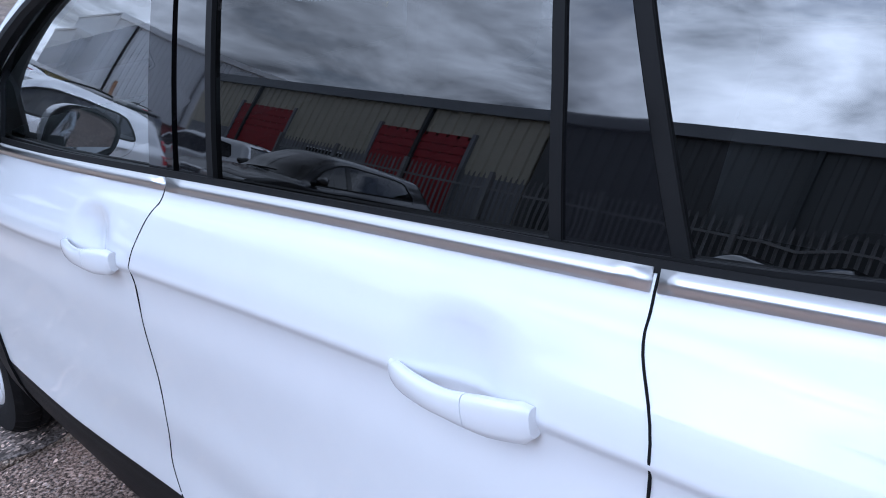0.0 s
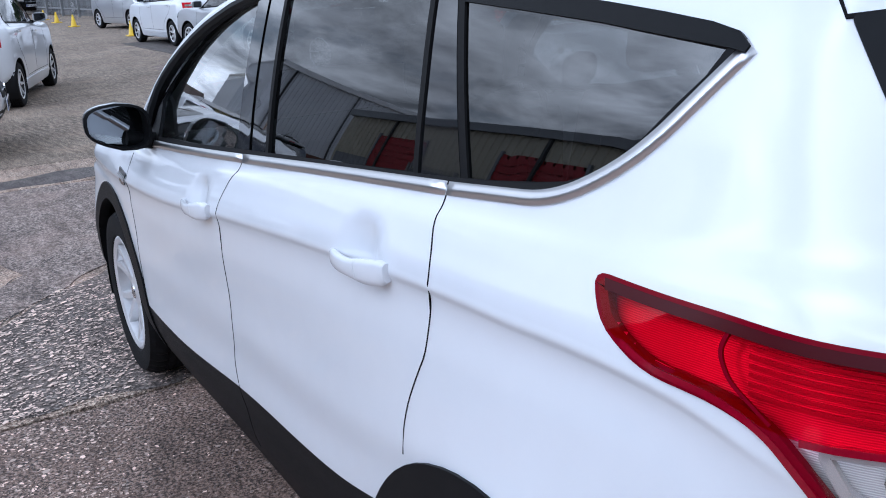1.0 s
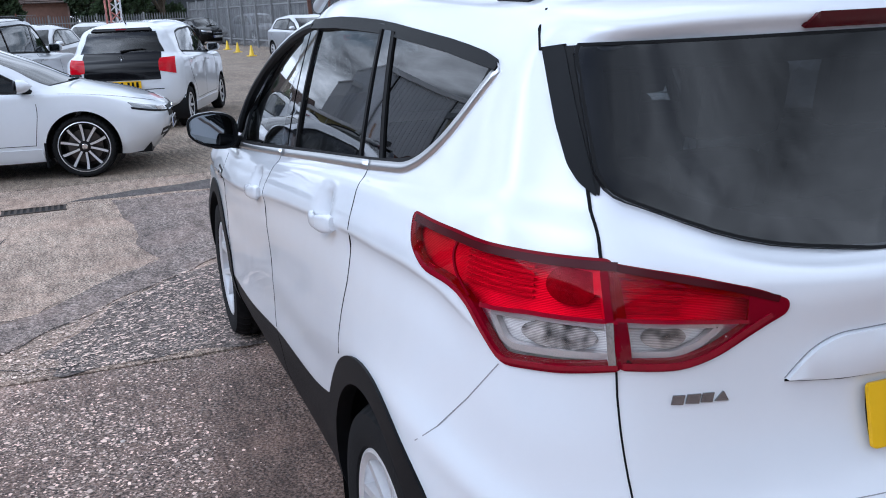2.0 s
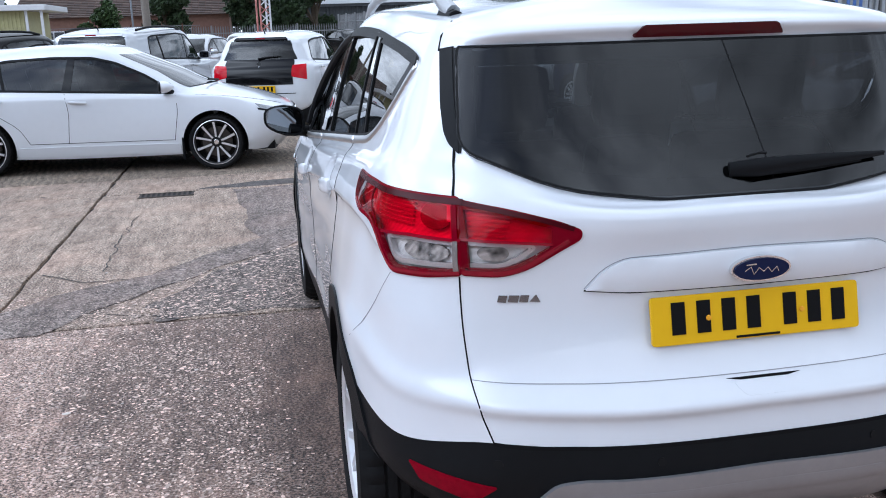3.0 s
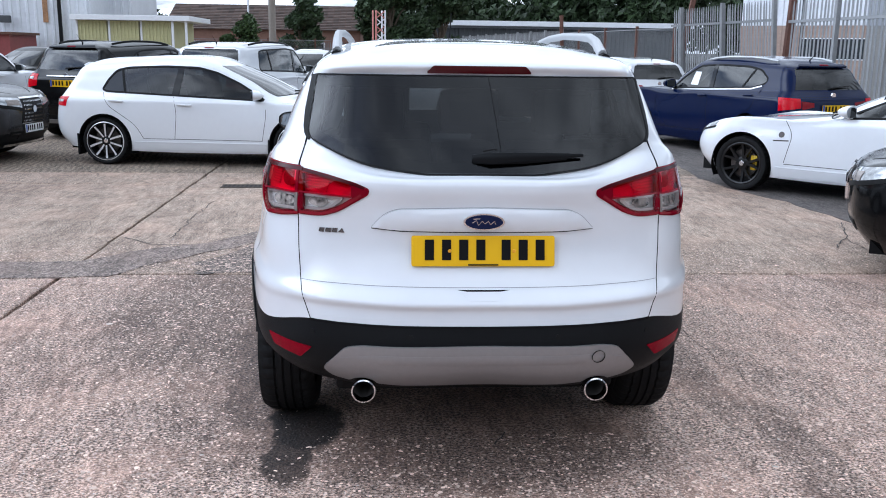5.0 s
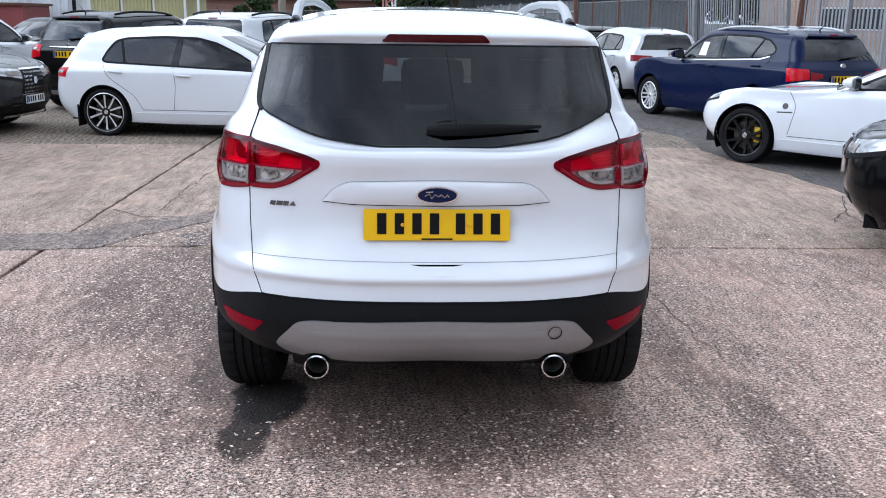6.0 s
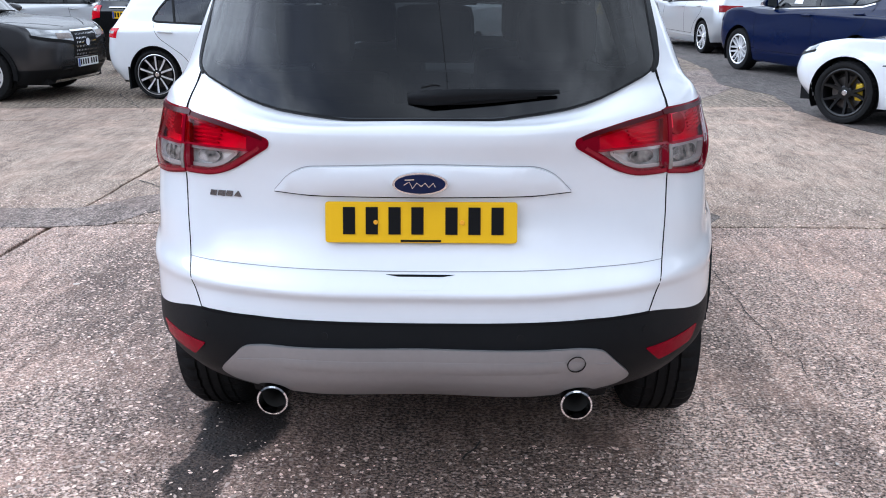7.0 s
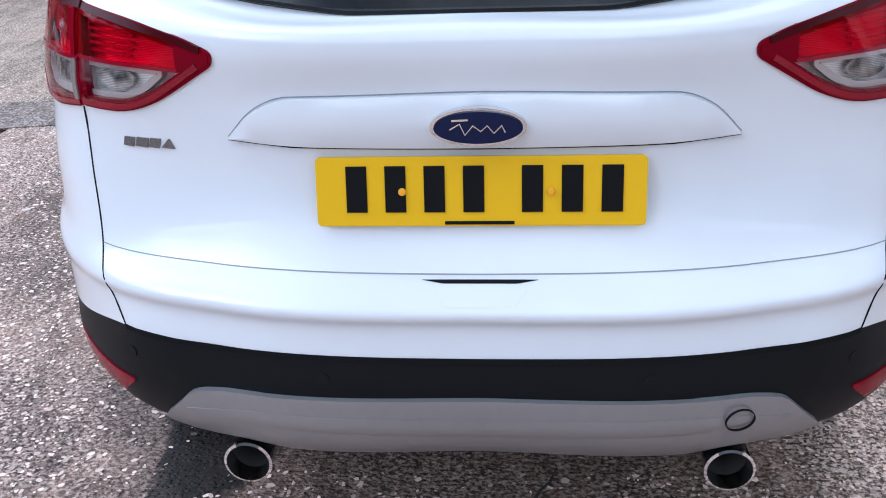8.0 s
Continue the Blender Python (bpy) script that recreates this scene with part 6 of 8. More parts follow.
    for i, (x0, w) in enumerate(((-0.597, 0.019), (-0.574, 0.022), (-0.549, 0.019), (-0.526, 0.024))):
        slab.append(rear.lay([(x0, 0.957), (x0 + w, 0.9555), (x0 + w + 0.004 - (0.012 if i == 3 else 0), 0.9715), (x0 + 0.004 + (0.01 if i == 3 else 0), 0.972)], 0.003, 0.02, 0.004))
        if i < 3:
            slab.append(rear.lay([(x0 + 0.007, 0.962), (x0 + w - 0.004, 0.9615), (x0 + w - 0.003, 0.967), (x0 + 0.008, 0.967)], 0.0034, 0.02, 0.001))
    put("model_badge", joined(*slab), mat("dark_chrome", (0.22, 0.22, 0.23), rough=0.2, metal=0.9), car, "small chrome badge of plain blocks", smooth=False)
    put("tailgate_crease_joint", rear.ribbon([(-0.664, 0.783), (-0.42, 0.776), (0, 0.773), (0.42, 0.776), (0.664, 0.783)], 0.0017, 0.0012, 0.03, 0.002), mat("grey_gap", (0.25, 0.25, 0.26), rough=0.6), car)
    # no hollow here: a dark strip paints the shade of the finger recess
    put("grip_recess", rear.lay(fillet([(-0.095, 0.7665), (0.095, 0.7665), (0.06, 0.7615), (-0.06, 0.7615)], 0.004), 0.0015, 0.02, 0.002), GAP, car, "flat dark strip painted for the shade in the finger recess")
    put("recess_lip", rear.lay(fillet([(-0.08, 0.759), (0.08, 0.759), (0.055, 0.732), (-0.055, 0.732)], 0.012), 0.0008, 0.02, 0.002), WHITE, car)
    put("bumper_gap", rear.ribbon([(-0.626, 0.645), (-0.42, 0.638), (0, 0.635), (0.42, 0.638), (0.626, 0.645)], 0.009, 0.002, 0.04, 0.004), GAP, car)
    skid = fillet([(-0.585, 0.462), (-0.50, 0.556), (-0.44, 0.565), (0, 0.571), (0.44, 0.565), (0.50, 0.556), (0.585, 0.462), (0.545, 0.42), (0.485, 0.402), (0.47, 0.418), (0.434, 0.428), (0.398, 0.418), (0.385, 0.396), (0.30, 0.388), (0, 0.386), (-0.30, 0.388), (-0.385, 0.396), (-0.398, 0.418), (-0.434, 0.428), (-0.47, 0.418), (-0.485, 0.402), (-0.545, 0.42)], 0.02, 4)
    put("skid_panel", rear.lay(skid, 0.012, 0.035, 0.03, bulge=0.006), SKID, car, "satin silver lower bumper panel")
    put("skid_fold", rear.lay(fillet([(-0.53, 0.512), (-0.40, 0.532), (0, 0.534), (0.40, 0.532), (0.53, 0.512), (0.40, 0.494), (0, 0.488), (-0.40, 0.494)], 0.02, 4), 0.0155, 0.02, 0.012, bulge=0.0075), SKID, car, "soft fold across the silver panel")
    eye = [(0.425 + math.cos(a) * 0.0245, 0.522 + math.sin(a) * 0.0245) for a in np.linspace(0, 2 * math.pi, 25)]
    put("tow_eye_cover", rear.ribbon(eye, 0.0014, 0.0225, 0.01, 0.001), GAP, car)
    for x in (-0.262, 0.272, -0.62, 0.62):
        put("parking_sensor", rear.lay([(x + math.cos(a) * 0.010, 0.60 + math.sin(a) * 0.010) for a in np.linspace(0, 2 * math.pi, 14, endpoint=False)], 0.002, 0.01, 0.003), SEAL, car)
    plate = number_plate(car, -0.014, 0.90, True, tilt=-12, blue=False)
    for x in (-0.122, 0.112):
        put("plate_screw", lathe_y([(0.0, -0.004), (0.0055, -0.0035), (0.0065, 0.0)], (x, -0.0062, 0.0)), mat("amber_cap", (0.80, 0.36, 0.01), rough=0.4), plate, "amber plastic screw cap")
    bm = box(-0.055, 0.055, -0.005, -0.0042, -0.053, -0.0475)
    part("maker_line", bm, INK, plate)
    part("plate_backing", box(-0.25, 0.25, 0.004, 0.03, -0.05, 0.05), PLASTIC, plate)
    # under the car
    part("underbody", box(-0.55, 0.55, 0.16, 4.2, 0.30, 0.46, 0.03), SEAL, car, "dark underbody")
    for x in (-1, 1):
        put("tail_pipe", tube([(x * 0.434, 0.14, 0.36), (x * 0.434, 0.5, 0.36), (x * 0.3, 0.8, 0.34)], 0.035, 8), SOOT, car)
    put("rear_axle", tube([(-0.72, 0.8, 0.33), (0.72, 0.8, 0.33)], 0.05, 8), SEAL, car)
    add_wheels(car, "suv", 0.345, 0.235, 0.232, 5, "split", ALLOY, 0.775, AX_R, AX_F, "bright five-spoke alloy rim")
    put("roof_aerial", tube([(0, 2.05, 1.66), (0, 2.0, 1.70), (0, 1.9, 1.80)], [0.012, 0.005, 0.002], 6), SEAL, car)
    # cabin
    part("cabin_floor", box(-0.74, 0.74, 0.35, 3.1, 0.44, 0.50), TRIMGREY, car)
    part("dashboard", box(-0.74, 0.74, 2.62, 3.15, 0.62, 1.04, 0.08), FABRIC, car)
    part("parcel_shelf", box(-0.62, 0.62, 0.30, 0.72, 1.06, 1.085, 0.01), FABRIC, car)
    vs_s, fs_s = lathe([(0.185, -0.012), (0.2, 0.0), (0.185, 0.012), (0.172, 0.0), (0.185, -0.012)], 28)
    put("steering_wheel", (vs_s, fs_s), FABRIC, car, m=pose(0.37, 2.55, 1.0, 0, 0, 90) @ pose(0, 0, 0, 0, -25, 0))
    for x, y in ((-0.36, 1.95), (0.36, 1.95), (-0.40, 0.95), (0.40, 0.95), (0.0, 0.95)):
        if x == 0.0:
            w = 0.13
        else:
            w = 0.25
        seat = part("seat", box(x - w, x + w, y - 0.02, y + 0.5, 0.52, 0.72, 0.06), FABRIC, car, "dark fabric seat")
        part("backrest", box(-w, w, -0.07, 0.07, 0, 0.62, 0.06, pose(x, y - 0.06, 0.62, 14, 0, 0)), FABRIC, seat)
        part("headrest", box(-0.13, 0.13, -0.05, 0.05, 0, 0.19, 0.045, pose(x, y - 0.235, 1.26, 10, 0, 0)), FABRIC, seat)
    part("interior_mirror", box(-0.11, 0.11, -0.02, 0.02, -0.035, 0.035, 0.012, pose(0.0, 2.6, 1.42, 0, 0, 8)), FABRIC, car)
    return car


def lathe_y(profile, at):
    """A profile of (radius, along) spun about the y axis through a place."""
    vs, fs = lathe(profile, 32)
    return [(at[0] + y, at[1] + x, at[2] + z) for x, y, z in vs], fs


suv = build_suv()

# ---- the other parked cars ----
def smooth_of(pairs):
    """A smooth function through (place, value) pairs, level beyond its ends."""
    some = []
    for p in sorted(pairs):
        if not some or p[0] - some[-1][0] > 0.03:
            some.append(p)
    k, v = np.array([p[0] for p in some], float), np.array([p[1] for p in some], float)
    return lambda q: hermite(v, k, np.clip(np.atleast_1d(q), k[0], k[-1]))


def level(y0, y1, ws, zs, tail=(0.2, 0.2, 0.05), nose=(0.3, 0.3, 0.1)):
    """One level curve of a car's skin: a plan outline from the tail's middle (u = 0) round the side to the nose's middle (u = 12); tail and nose give the corner's width and length and the bow."""
    W, Z = smooth_of(ws), smooth_of(zs)

    def curve(us):
        us = np.asarray(us, float)
        (rx0, ry0, b0), (rx1, ry1, b1) = tail, nose
        ya, yb = y0 + b0 + ry0, y1 - b1 - ry1
        w0, w1 = max(float(W(ya)[0]), 1e-6), max(float(W(yb)[0]), 1e-6)
        rx0, rx1 = min(rx0, w0), min(rx1, w1)
        side = np.clip((us - 3.6) / 5.6, 0, 1)
        y = ya + (yb - ya) * side
        x = W(y)
        a = np.clip((us - 2.2) / 1.4, 0, 1) * math.pi / 2
        xt = np.where(us < 2.2, us / 2.2 * (w0 - rx0), w0 - rx0 + rx0 * np.sin(a))
        yt = y0 + b0 * (xt / w0) ** 2 + ry0 * (1 - np.cos(a))
        b = np.clip((10.4 - us) / 1.2, 0, 1) * math.pi / 2
        xn = np.where(us > 10.4, (12 - us) / 1.6 * (w1 - rx1), w1 - rx1 + rx1 * np.sin(b))
        yn = y1 - b1 * (xn / w1) ** 2 - ry1 * (1 - np.cos(b))
        x = np.where(us < 3.6, xt, np.where(us > 9.2, xn, x))
        y = np.where(us < 3.6, yt, np.where(us > 9.2, yn, y))
        return np.stack([x, y, Z(y)], axis=1)
    return curve


class PlanShell(Shell):
    """A car's skin drawn smoothly from level to level, from the floor to the roof's middle."""

    def __init__(self, levels, marks):
        self.levels, self.marks = levels, list(marks) + [marks[-1] + 1]
        self.P = self.rows(np.linspace(0, 12, 61))
        kv = np.linalg.norm(np.diff(self.P, axis=0), axis=2).mean(1)
        self.kv = np.concatenate([[0], np.cumsum(kv)])

    def rows(self, us):
        R = np.array([c(us) for c in self.levels])
        return np.concatenate([R, R[-2:-1] * np.array((-1, 1, 1))], axis=0)

    def grid(self, us, vs):
        tv = np.interp(np.array(vs), self.marks, self.kv)
        return hermite(self.rows(us), self.kv, tv)


def mirror_loft(cx, y, cz, hw, hh, deep, sx):
    """A rounded door mirror housing, open side towards the tail."""
    vs, fs, n, k = [], [], 8, 16
    for i in range(n + 1):
        s = i / n
        q = math.sqrt(max(0.0, 1 - (s * 0.98) ** 2.4))
        for a in np.linspace(0, 2 * math.pi, k, endpoint=False):
            ca, sa = math.cos(a), math.sin(a)
            ex, ez = math.copysign(abs(ca) ** 0.65, ca), math.copysign(abs(sa) ** 0.65, sa)
            vs.append((sx * (cx + hw * q * ex), y + deep * s + 0.03 * max(0, ex), cz + hh * q * ez * (1 - 0.25 * max(0.0, ex))))
    for i in range(n):
        for c in range(k):
            d = (c + 1) % k
            fs.append((i * k + c, i * k + d, i * k + k + d, i * k + k + c))
    fs += [tuple(range(k)), tuple(range(n * k, n * k + k))]
    return vs, fs


def make_car(m, label, paint_mat, L=4.25, W=1.80, H=1.46, wb=2.63, fo=0.86, belt=(1.0, 0.93), zb=1.0, zn=0.72, ys=3.15, yrf=2.35, yrr=0.55, ytg=0.18, roofw=0.60,
             shoulder=0.88, clad=False, wheel=("car", 0.315, 0.205, 0.215, 5, "split", None), rim_label="silver alloy rim", tail=(1.35, 2.75, 2.55, 3.45), lamp_mat=None, head=(9.55, 10.95, 2.4, 2.98), rails=False, rear_black=False,
             roof_black=False, front_plate=True, rear_plate=True, wiper=True, plate_z=0.62, coupe=False, group="parked cars", glass=None, front_bar=True, mirror_mat=None, steer=0.0, kidney=False, flaps=False, q0=2.12, caliper=None, lower_bar=None, droop=0.03, insert=True, tailbar=False,
             side=None, pillar=None, quarter=None, bright=False, grille=(11.1, 1.95, 2.72), nose=(0.34, 0.30, 0.13), gate_glass=(4.17, 5.83), spoiler=0.03, sill=True, lamp_top=None, inner_lamp=None, sheet=False):
    """A parked car from its main sizes: skin, panes, lamps, grille, plates, mirrors, handles, shut lines, wheels and seats. It faces local +y; its tail stands at y = 0."""
    car = thing("car", m, label, "car", group)
    hw, wr = W / 2, roofw
    ya, yf = L - fo - wb, L - fo
    yb = (ya + yf) / 2
    wr_t = wheel[1]
    tl3 = (0.24, 0.2, 0.05)
    bulge = [(0.0, 0.975), (ya, 1.0), (yb, 0.978), (yf, 1.0), (L, 0.97)]
    mid_z = (zb + zn) / 2 + 0.05
    levels = [
        level(0.14, L - 0.16, [(y, hw * k * 0.94) for y, k in bulge], [(0.14, 0.25), (ya, 0.21), (yf, 0.2), (L - 0.16, 0.22)], tl3, nose),
        level(0.035, L - 0.035, [(y, hw * k * 0.985) for y, k in bulge], [(0, 0.40), (ya, 0.37), (yb, 0.33), (yf, 0.36), (L, 0.38)], tl3, nose),
        level(0.0, L, [(y, hw * k) for y, k in bulge], [(0, 0.58), (ya, 0.60), (yb, 0.55), (yf, 0.585), (L, 0.54)], tl3, nose),
        level(0.035, L - 0.09, [(0.03, hw * 0.965), (ya, hw * 0.988), (yb, hw * 0.975), (yf, hw * 0.965), (L, hw * 0.93)], [(0.04, shoulder), (ya, shoulder), (yb, shoulder - 0.03), (yf - 0.25, min(shoulder - 0.04, mid_z)), (yf + 0.1, mid_z - 0.01), (L - 0.09, zn + 0.06)], tl3, (nose[0], nose[1], nose[2] + 0.02)),
        level(ytg, ys + 0.14, [(ytg, hw * 0.86), (ya, hw * 0.905), (yb, hw * 0.925), (ys - 0.6, hw * 0.905), (ys, hw * 0.84)], [(ytg, belt[0] + 0.03), (ya, belt[0]), (yb, (belt[0] + belt[1]) / 2), (ys - 0.3, belt[1] + 0.01), (ys + 0.14, zb + 0.02)], (0.15, 0.17, 0.06), (0.16, 0.2, 0.2)),
        None,
        level(yrr, yrf + 0.12, [(yrr, wr * 0.94), (ya + 0.2, wr), (yb, wr * 1.01), (yrf, wr * 0.95)], [(yrr, H - 0.10 - droop), (yrr + 0.5, H - 0.095 - droop * 0.5), (yb, H - 0.08), (yrf - 0.3, H - 0.085), (yrf + 0.12, H - 0.095)], (0.11, 0.12, 0.05), (0.13, 0.14, 0.12)),
        level(yrr + 0.14, yrf - 0.02, [(yrr, wr * 0.74), (yb, wr * 0.80), (yrf, wr * 0.74)], [(yrr + 0.14, H - 0.045 - droop * 0.8), (yb, H - 0.025), (yrf, H - 0.04)], (0.14, 0.12, 0.03), (0.14, 0.12, 0.08)),
        level(yrr + 0.55, yrf - 0.35, [(0, 0.0), (L, 0.0)], [(yrr + 0.55, H - 0.012), (yb, H), (yrf - 0.35, H - 0.006)], (0, 0, 0), (0, 0, 0)),
    ]
    low_c, high_c = levels[4], levels[6]
    levels[5] = lambda us: (low_c(us) + high_c(us)) / 2 + np.stack([np.where(np.asarray(us) > 2.6, 0.016, 0.0), np.where(np.asarray(us) < 2.6, -0.02, np.where(np.asarray(us) > 10, 0.02, 0.0)), np.zeros(len(us))], axis=1)
    wing_c = levels[3]

    def crown(us):
        """The rounding between shoulder and waist, and the bonnet's crown."""
        f = np.clip((np.asarray(us) - 8.6) / 1.4, 0, 1)
        return (wing_c(us) + low_c(us)) / 2 + np.stack([0.012 * (1 - f), 0.0 * f, 0.004 + 0.03 * f], axis=1)

    def cowl(us):
        """A line just before the windscreen, so that the bonnet runs on flat to its foot."""
        f = np.clip((np.asarray(us) - 9.0) / 1.0, 0, 1)
        return wing_c(us) * 0.12 + low_c(us) * 0.88 + np.stack([0.004 * (1 - f), 0.0 * f, 0.006 * f], axis=1)

    levels[4:4] = [crown, cowl]
    sh = PlanShell(levels, [0, 1, 2, 3, 3.5, 3.88, 4, 5, 6, 7, 8])
    us, vs = [i / 12 for i in range(145)], [i / 12 for i in range(97)]
    verts, faces, info = sh.full(us, vs)
    verts = np.array(verts)
    skins = {-1: Skin(verts, faces, (1, 0, 0), (0, 1, 0)), 1: Skin(verts, faces, (-1, 0, 0), (0, 1, 0))}
    # outline of the side glass
    if side is None:
        zt = H - 0.13
        if coupe:
            side = [(ys - 0.18, belt[1] + 0.03), (1.35, belt[0] + 0.02), (1.42, zt - 0.05), (1.6, zt), (yrf - 0.05, zt - 0.02)]
        else:
            rear_y = max(ytg + 0.42, ya - 0.12)
            side = [(ys - 0.22, belt[1] + 0.03), (yb, (belt[0] + belt[1]) / 2 + 0.02), (rear_y, belt[0] + 0.035), (rear_y - 0.02, belt[0] + 0.08), (rear_y + 0.17, zt - 0.05), (rear_y + 0.45, zt - 0.012), (yb, zt + 0.01), (yrf - 0.12, zt - 0.02), ((yrf + ys) / 2 - 0.16, (zt + belt[1]) / 2 + 0.06)]
    glass_y = pillar or yb + 0.02
    dlo = fillet(side, 0.05, 4)
    y_tip, z_tip = side[0]
    y_end, z_end = min(side, key=lambda p: p[0])
    arch_r = wr_t + 0.05
    for ay in (ya, yf):
        d = np.hypot(verts[:, 1] - ay, verts[:, 2] - wr_t)
        near = (np.abs(verts[:, 0]) > hw * 0.5) & (np.abs(d - arch_r) < 0.034) & (verts[:, 2] < 1.0)
        verts[near, 1] = ay + (verts[near, 1] - ay) / d[near] * arch_r
        verts[near, 2] = wr_t + (verts[near, 2] - wr_t) / d[near] * arch_r
    dense = []
    for p, q in zip(dlo, dlo[1:] + dlo[:1]):
        n = max(1, int(math.hypot(q[0] - p[0], q[1] - p[1]) / 0.006))
        dense += [(p[0] + (q[0] - p[0]) * k / n, p[1] + (q[1] - p[1]) * k / n) for k in range(n)]
    dense = np.array(dense)
    zlo, zhi = dense[:, 1].min() - 0.03, dense[:, 1].max() + 0.03
    for i in np.nonzero((np.abs(verts[:, 0]) > hw * 0.45) & (verts[:, 2] > zlo) & (verts[:, 2] < zhi) & (verts[:, 1] > y_end - 0.03) & (verts[:, 1] < y_tip + 0.03))[0]:
        d = np.hypot(dense[:, 0] - verts[i, 1], dense[:, 1] - verts[i, 2])
        k = int(d.argmin())
        if d[k] < 0.014:
            verts[i] = skins[-1 if verts[i, 0] < 0 else 1].drop(dense[k], 0.0)[0]
    F = np.array(faces)
    ctr = verts[F].mean(1)
    U, V = np.array([q[0] for q in info]), np.array([q[1] for q in info])
    g0, g1 = gate_glass
    gone = (U < q0) & (V > g0) & (V < g1) | (U > 10.08) & (V > 4.12) & (V < 5.86)
    gone |= (np.abs(ctr[:, 0]) > hw * 0.45) & (ctr[:, 2] > 0.7) & inside_many(dlo, ctr[:, 1], ctr[:, 2])
    gone |= (np.abs(ctr[:, 0]) > hw * 0.5) & (np.minimum((ctr[:, 1] - ya) ** 2, (ctr[:, 1] - yf) ** 2) + (ctr[:, 2] - wr_t) ** 2 < (arch_r - 0.002) ** 2)
    is_low, is_roof = np.full(len(F), clad) & (V < 1.2), np.full(len(F), roof_black) & (V > 5.8)
    for nm, pick, mt in (("body", ~gone & ~is_low & ~is_roof, paint_mat), ("lower_cladding", ~gone & is_low, PLASTIC), ("roof", ~gone & is_roof, GLOSSBLACK)):
        fs = F[pick]
        if len(fs):
            keep, to = np.unique(fs, return_inverse=True)
            put(nm, (verts[keep], to.reshape(fs.shape)), mt, car)
    gm = glass or GLASS_CAR
    for nm, a, b, c, d in (("rear_window", 0, q0, g0, g1), ("windscreen", 10.08, 12, 4.12, 5.86)):
        put(nm, joined(sh.patch(a, b, c, d, 1, 0.002, 10, 6), sh.patch(a, b, c, d, -1, 0.002, 10, 6)), gm, car)
    z_low, z_high = (lambda y: min(z for q, z in dense if abs(q - y) < 0.02)), (lambda y: max(z for q, z in dense if abs(q - y) < 0.02))
    for s in (-1, 1):
        skin = skins[s]
        split = glass_y if not coupe else y_end
        for nm, keep in (("front_door_glass", lambda p: p[0] >= split - 0.01), ("rear_door_glass", lambda p: p[0] < split)):
            ring = [p for p in dlo if keep(p)]
            if coupe and nm != "front_door_glass":
                continue
            if not coupe:
                cut = [(split, z_low(split)), (split + 0.05, z_high(split + 0.05))]
                ring = sorted(ring + cut, key=lambda p: math.atan2(p[1] - (zlo + zhi) / 2, (p[0] - np.mean([q[0] for q in ring])) * 0.45))
            put(nm, skin.lay(ring, -0.004, 0.07, 0.0), gm, car)
        if not coupe:
            put("pillar_trim", skin.lay([(split - 0.055, z_low(split) - 0.005), (split + 0.045, z_low(split) - 0.005), (split + 0.095, z_high(split + 0.06) + 0.004), (split + 0.015, z_high(split + 0.06) + 0.004)], 0.003, 0.06, 0.01), GLOSSBLACK, car)
        if sheet:
            yy = y_tip - 0.62
            put("window_sheet", skin.lay([(yy - 0.12, z_low(yy) + 0.05), (yy + 0.09, z_low(yy) + 0.05), (yy + 0.07, z_high(yy) - 0.09), (yy - 0.10, z_high(yy) - 0.09)], 0.0, 0.08, 0.0), PLATEW, car, "white paper sheet inside the door window")
        if coupe:
            put("wing_badge", skin.lay([(yf - 0.47 + math.cos(q) * 0.034, 0.70 + math.sin(q) * 0.034) for q in np.linspace(0, 2 * math.pi, 18, endpoint=False)], 0.004, 0.03, 0.004), DISC, car, "small round wing badge")
            put("wing_script", skin.lay([(yf - 0.56, 0.628), (yf - 0.38, 0.620), (yf - 0.38, 0.634), (yf - 0.56, 0.642)], 0.002, 0.03, 0.002), DISC, car, "small grey script reduced to a bar")
        if quarter:
            put("glass_divider", skin.ribbon([(quarter[0], z_low(quarter[0])), (quarter[1], z_high(quarter[1]))], 0.03, 0.003, 0.05, 0.008), SEAL, car)
        put("window_frame", skin.ribbon(dlo + dlo[:1], 0.024, 0.003, 0.05, 0.008), SEAL, car)
        if bright:
            line = [(y, z_low(y) - 0.018) for y in np.linspace(y_tip - 0.04, y_end + 0.06, 12)]
            put("chrome_strip", skin.ribbon(line, 0.018, 0.006, 0.06, 0.008), TRIMCHROME, car, "bright metal window strip")
        lm = lamp_mat or REDLENS
        a, b, c, d = tail
        tl = put("tail_lamp", sh.patch(a, b, (c + 0.12, c), (d - 0.15, d) if lamp_top is None else lamp_top, s, 0.008, 8, 5, 0.02), lm, car, "red tail lamp")
        if insert:
            put("lamp_insert", sh.patch(a + 0.25, b - 0.2, c + (d - c) * 0.38, c + (d - c) * 0.58, s, 0.012, 6, 2, 0.004), CLEARLENS, tl)
        if inner_lamp:
            a, b, c, d = inner_lamp
            put("tail_lamp", sh.patch(a, b, (c + 0.1, c), (d - 0.1, d), s, 0.006, 8, 5, 0.015), DARKLAMP, car, "dark red tailgate lamp")
        a, b, c, d = head
        hl = put("headlamp", sh.patch(a, b, (c + 0.22, c + 0.02), (d - 0.05, d - 0.12), s, 0.006, 8, 5, 0.02), HEADLENS, car, "clear headlamp")
        put("lamp_bezel", sh.patch(a - 0.06, b + 0.06, (c + 0.14, c - 0.06), (c + 0.24, c + 0.06), s, 0.009, 8, 1, 0.01), SEAL, hl)
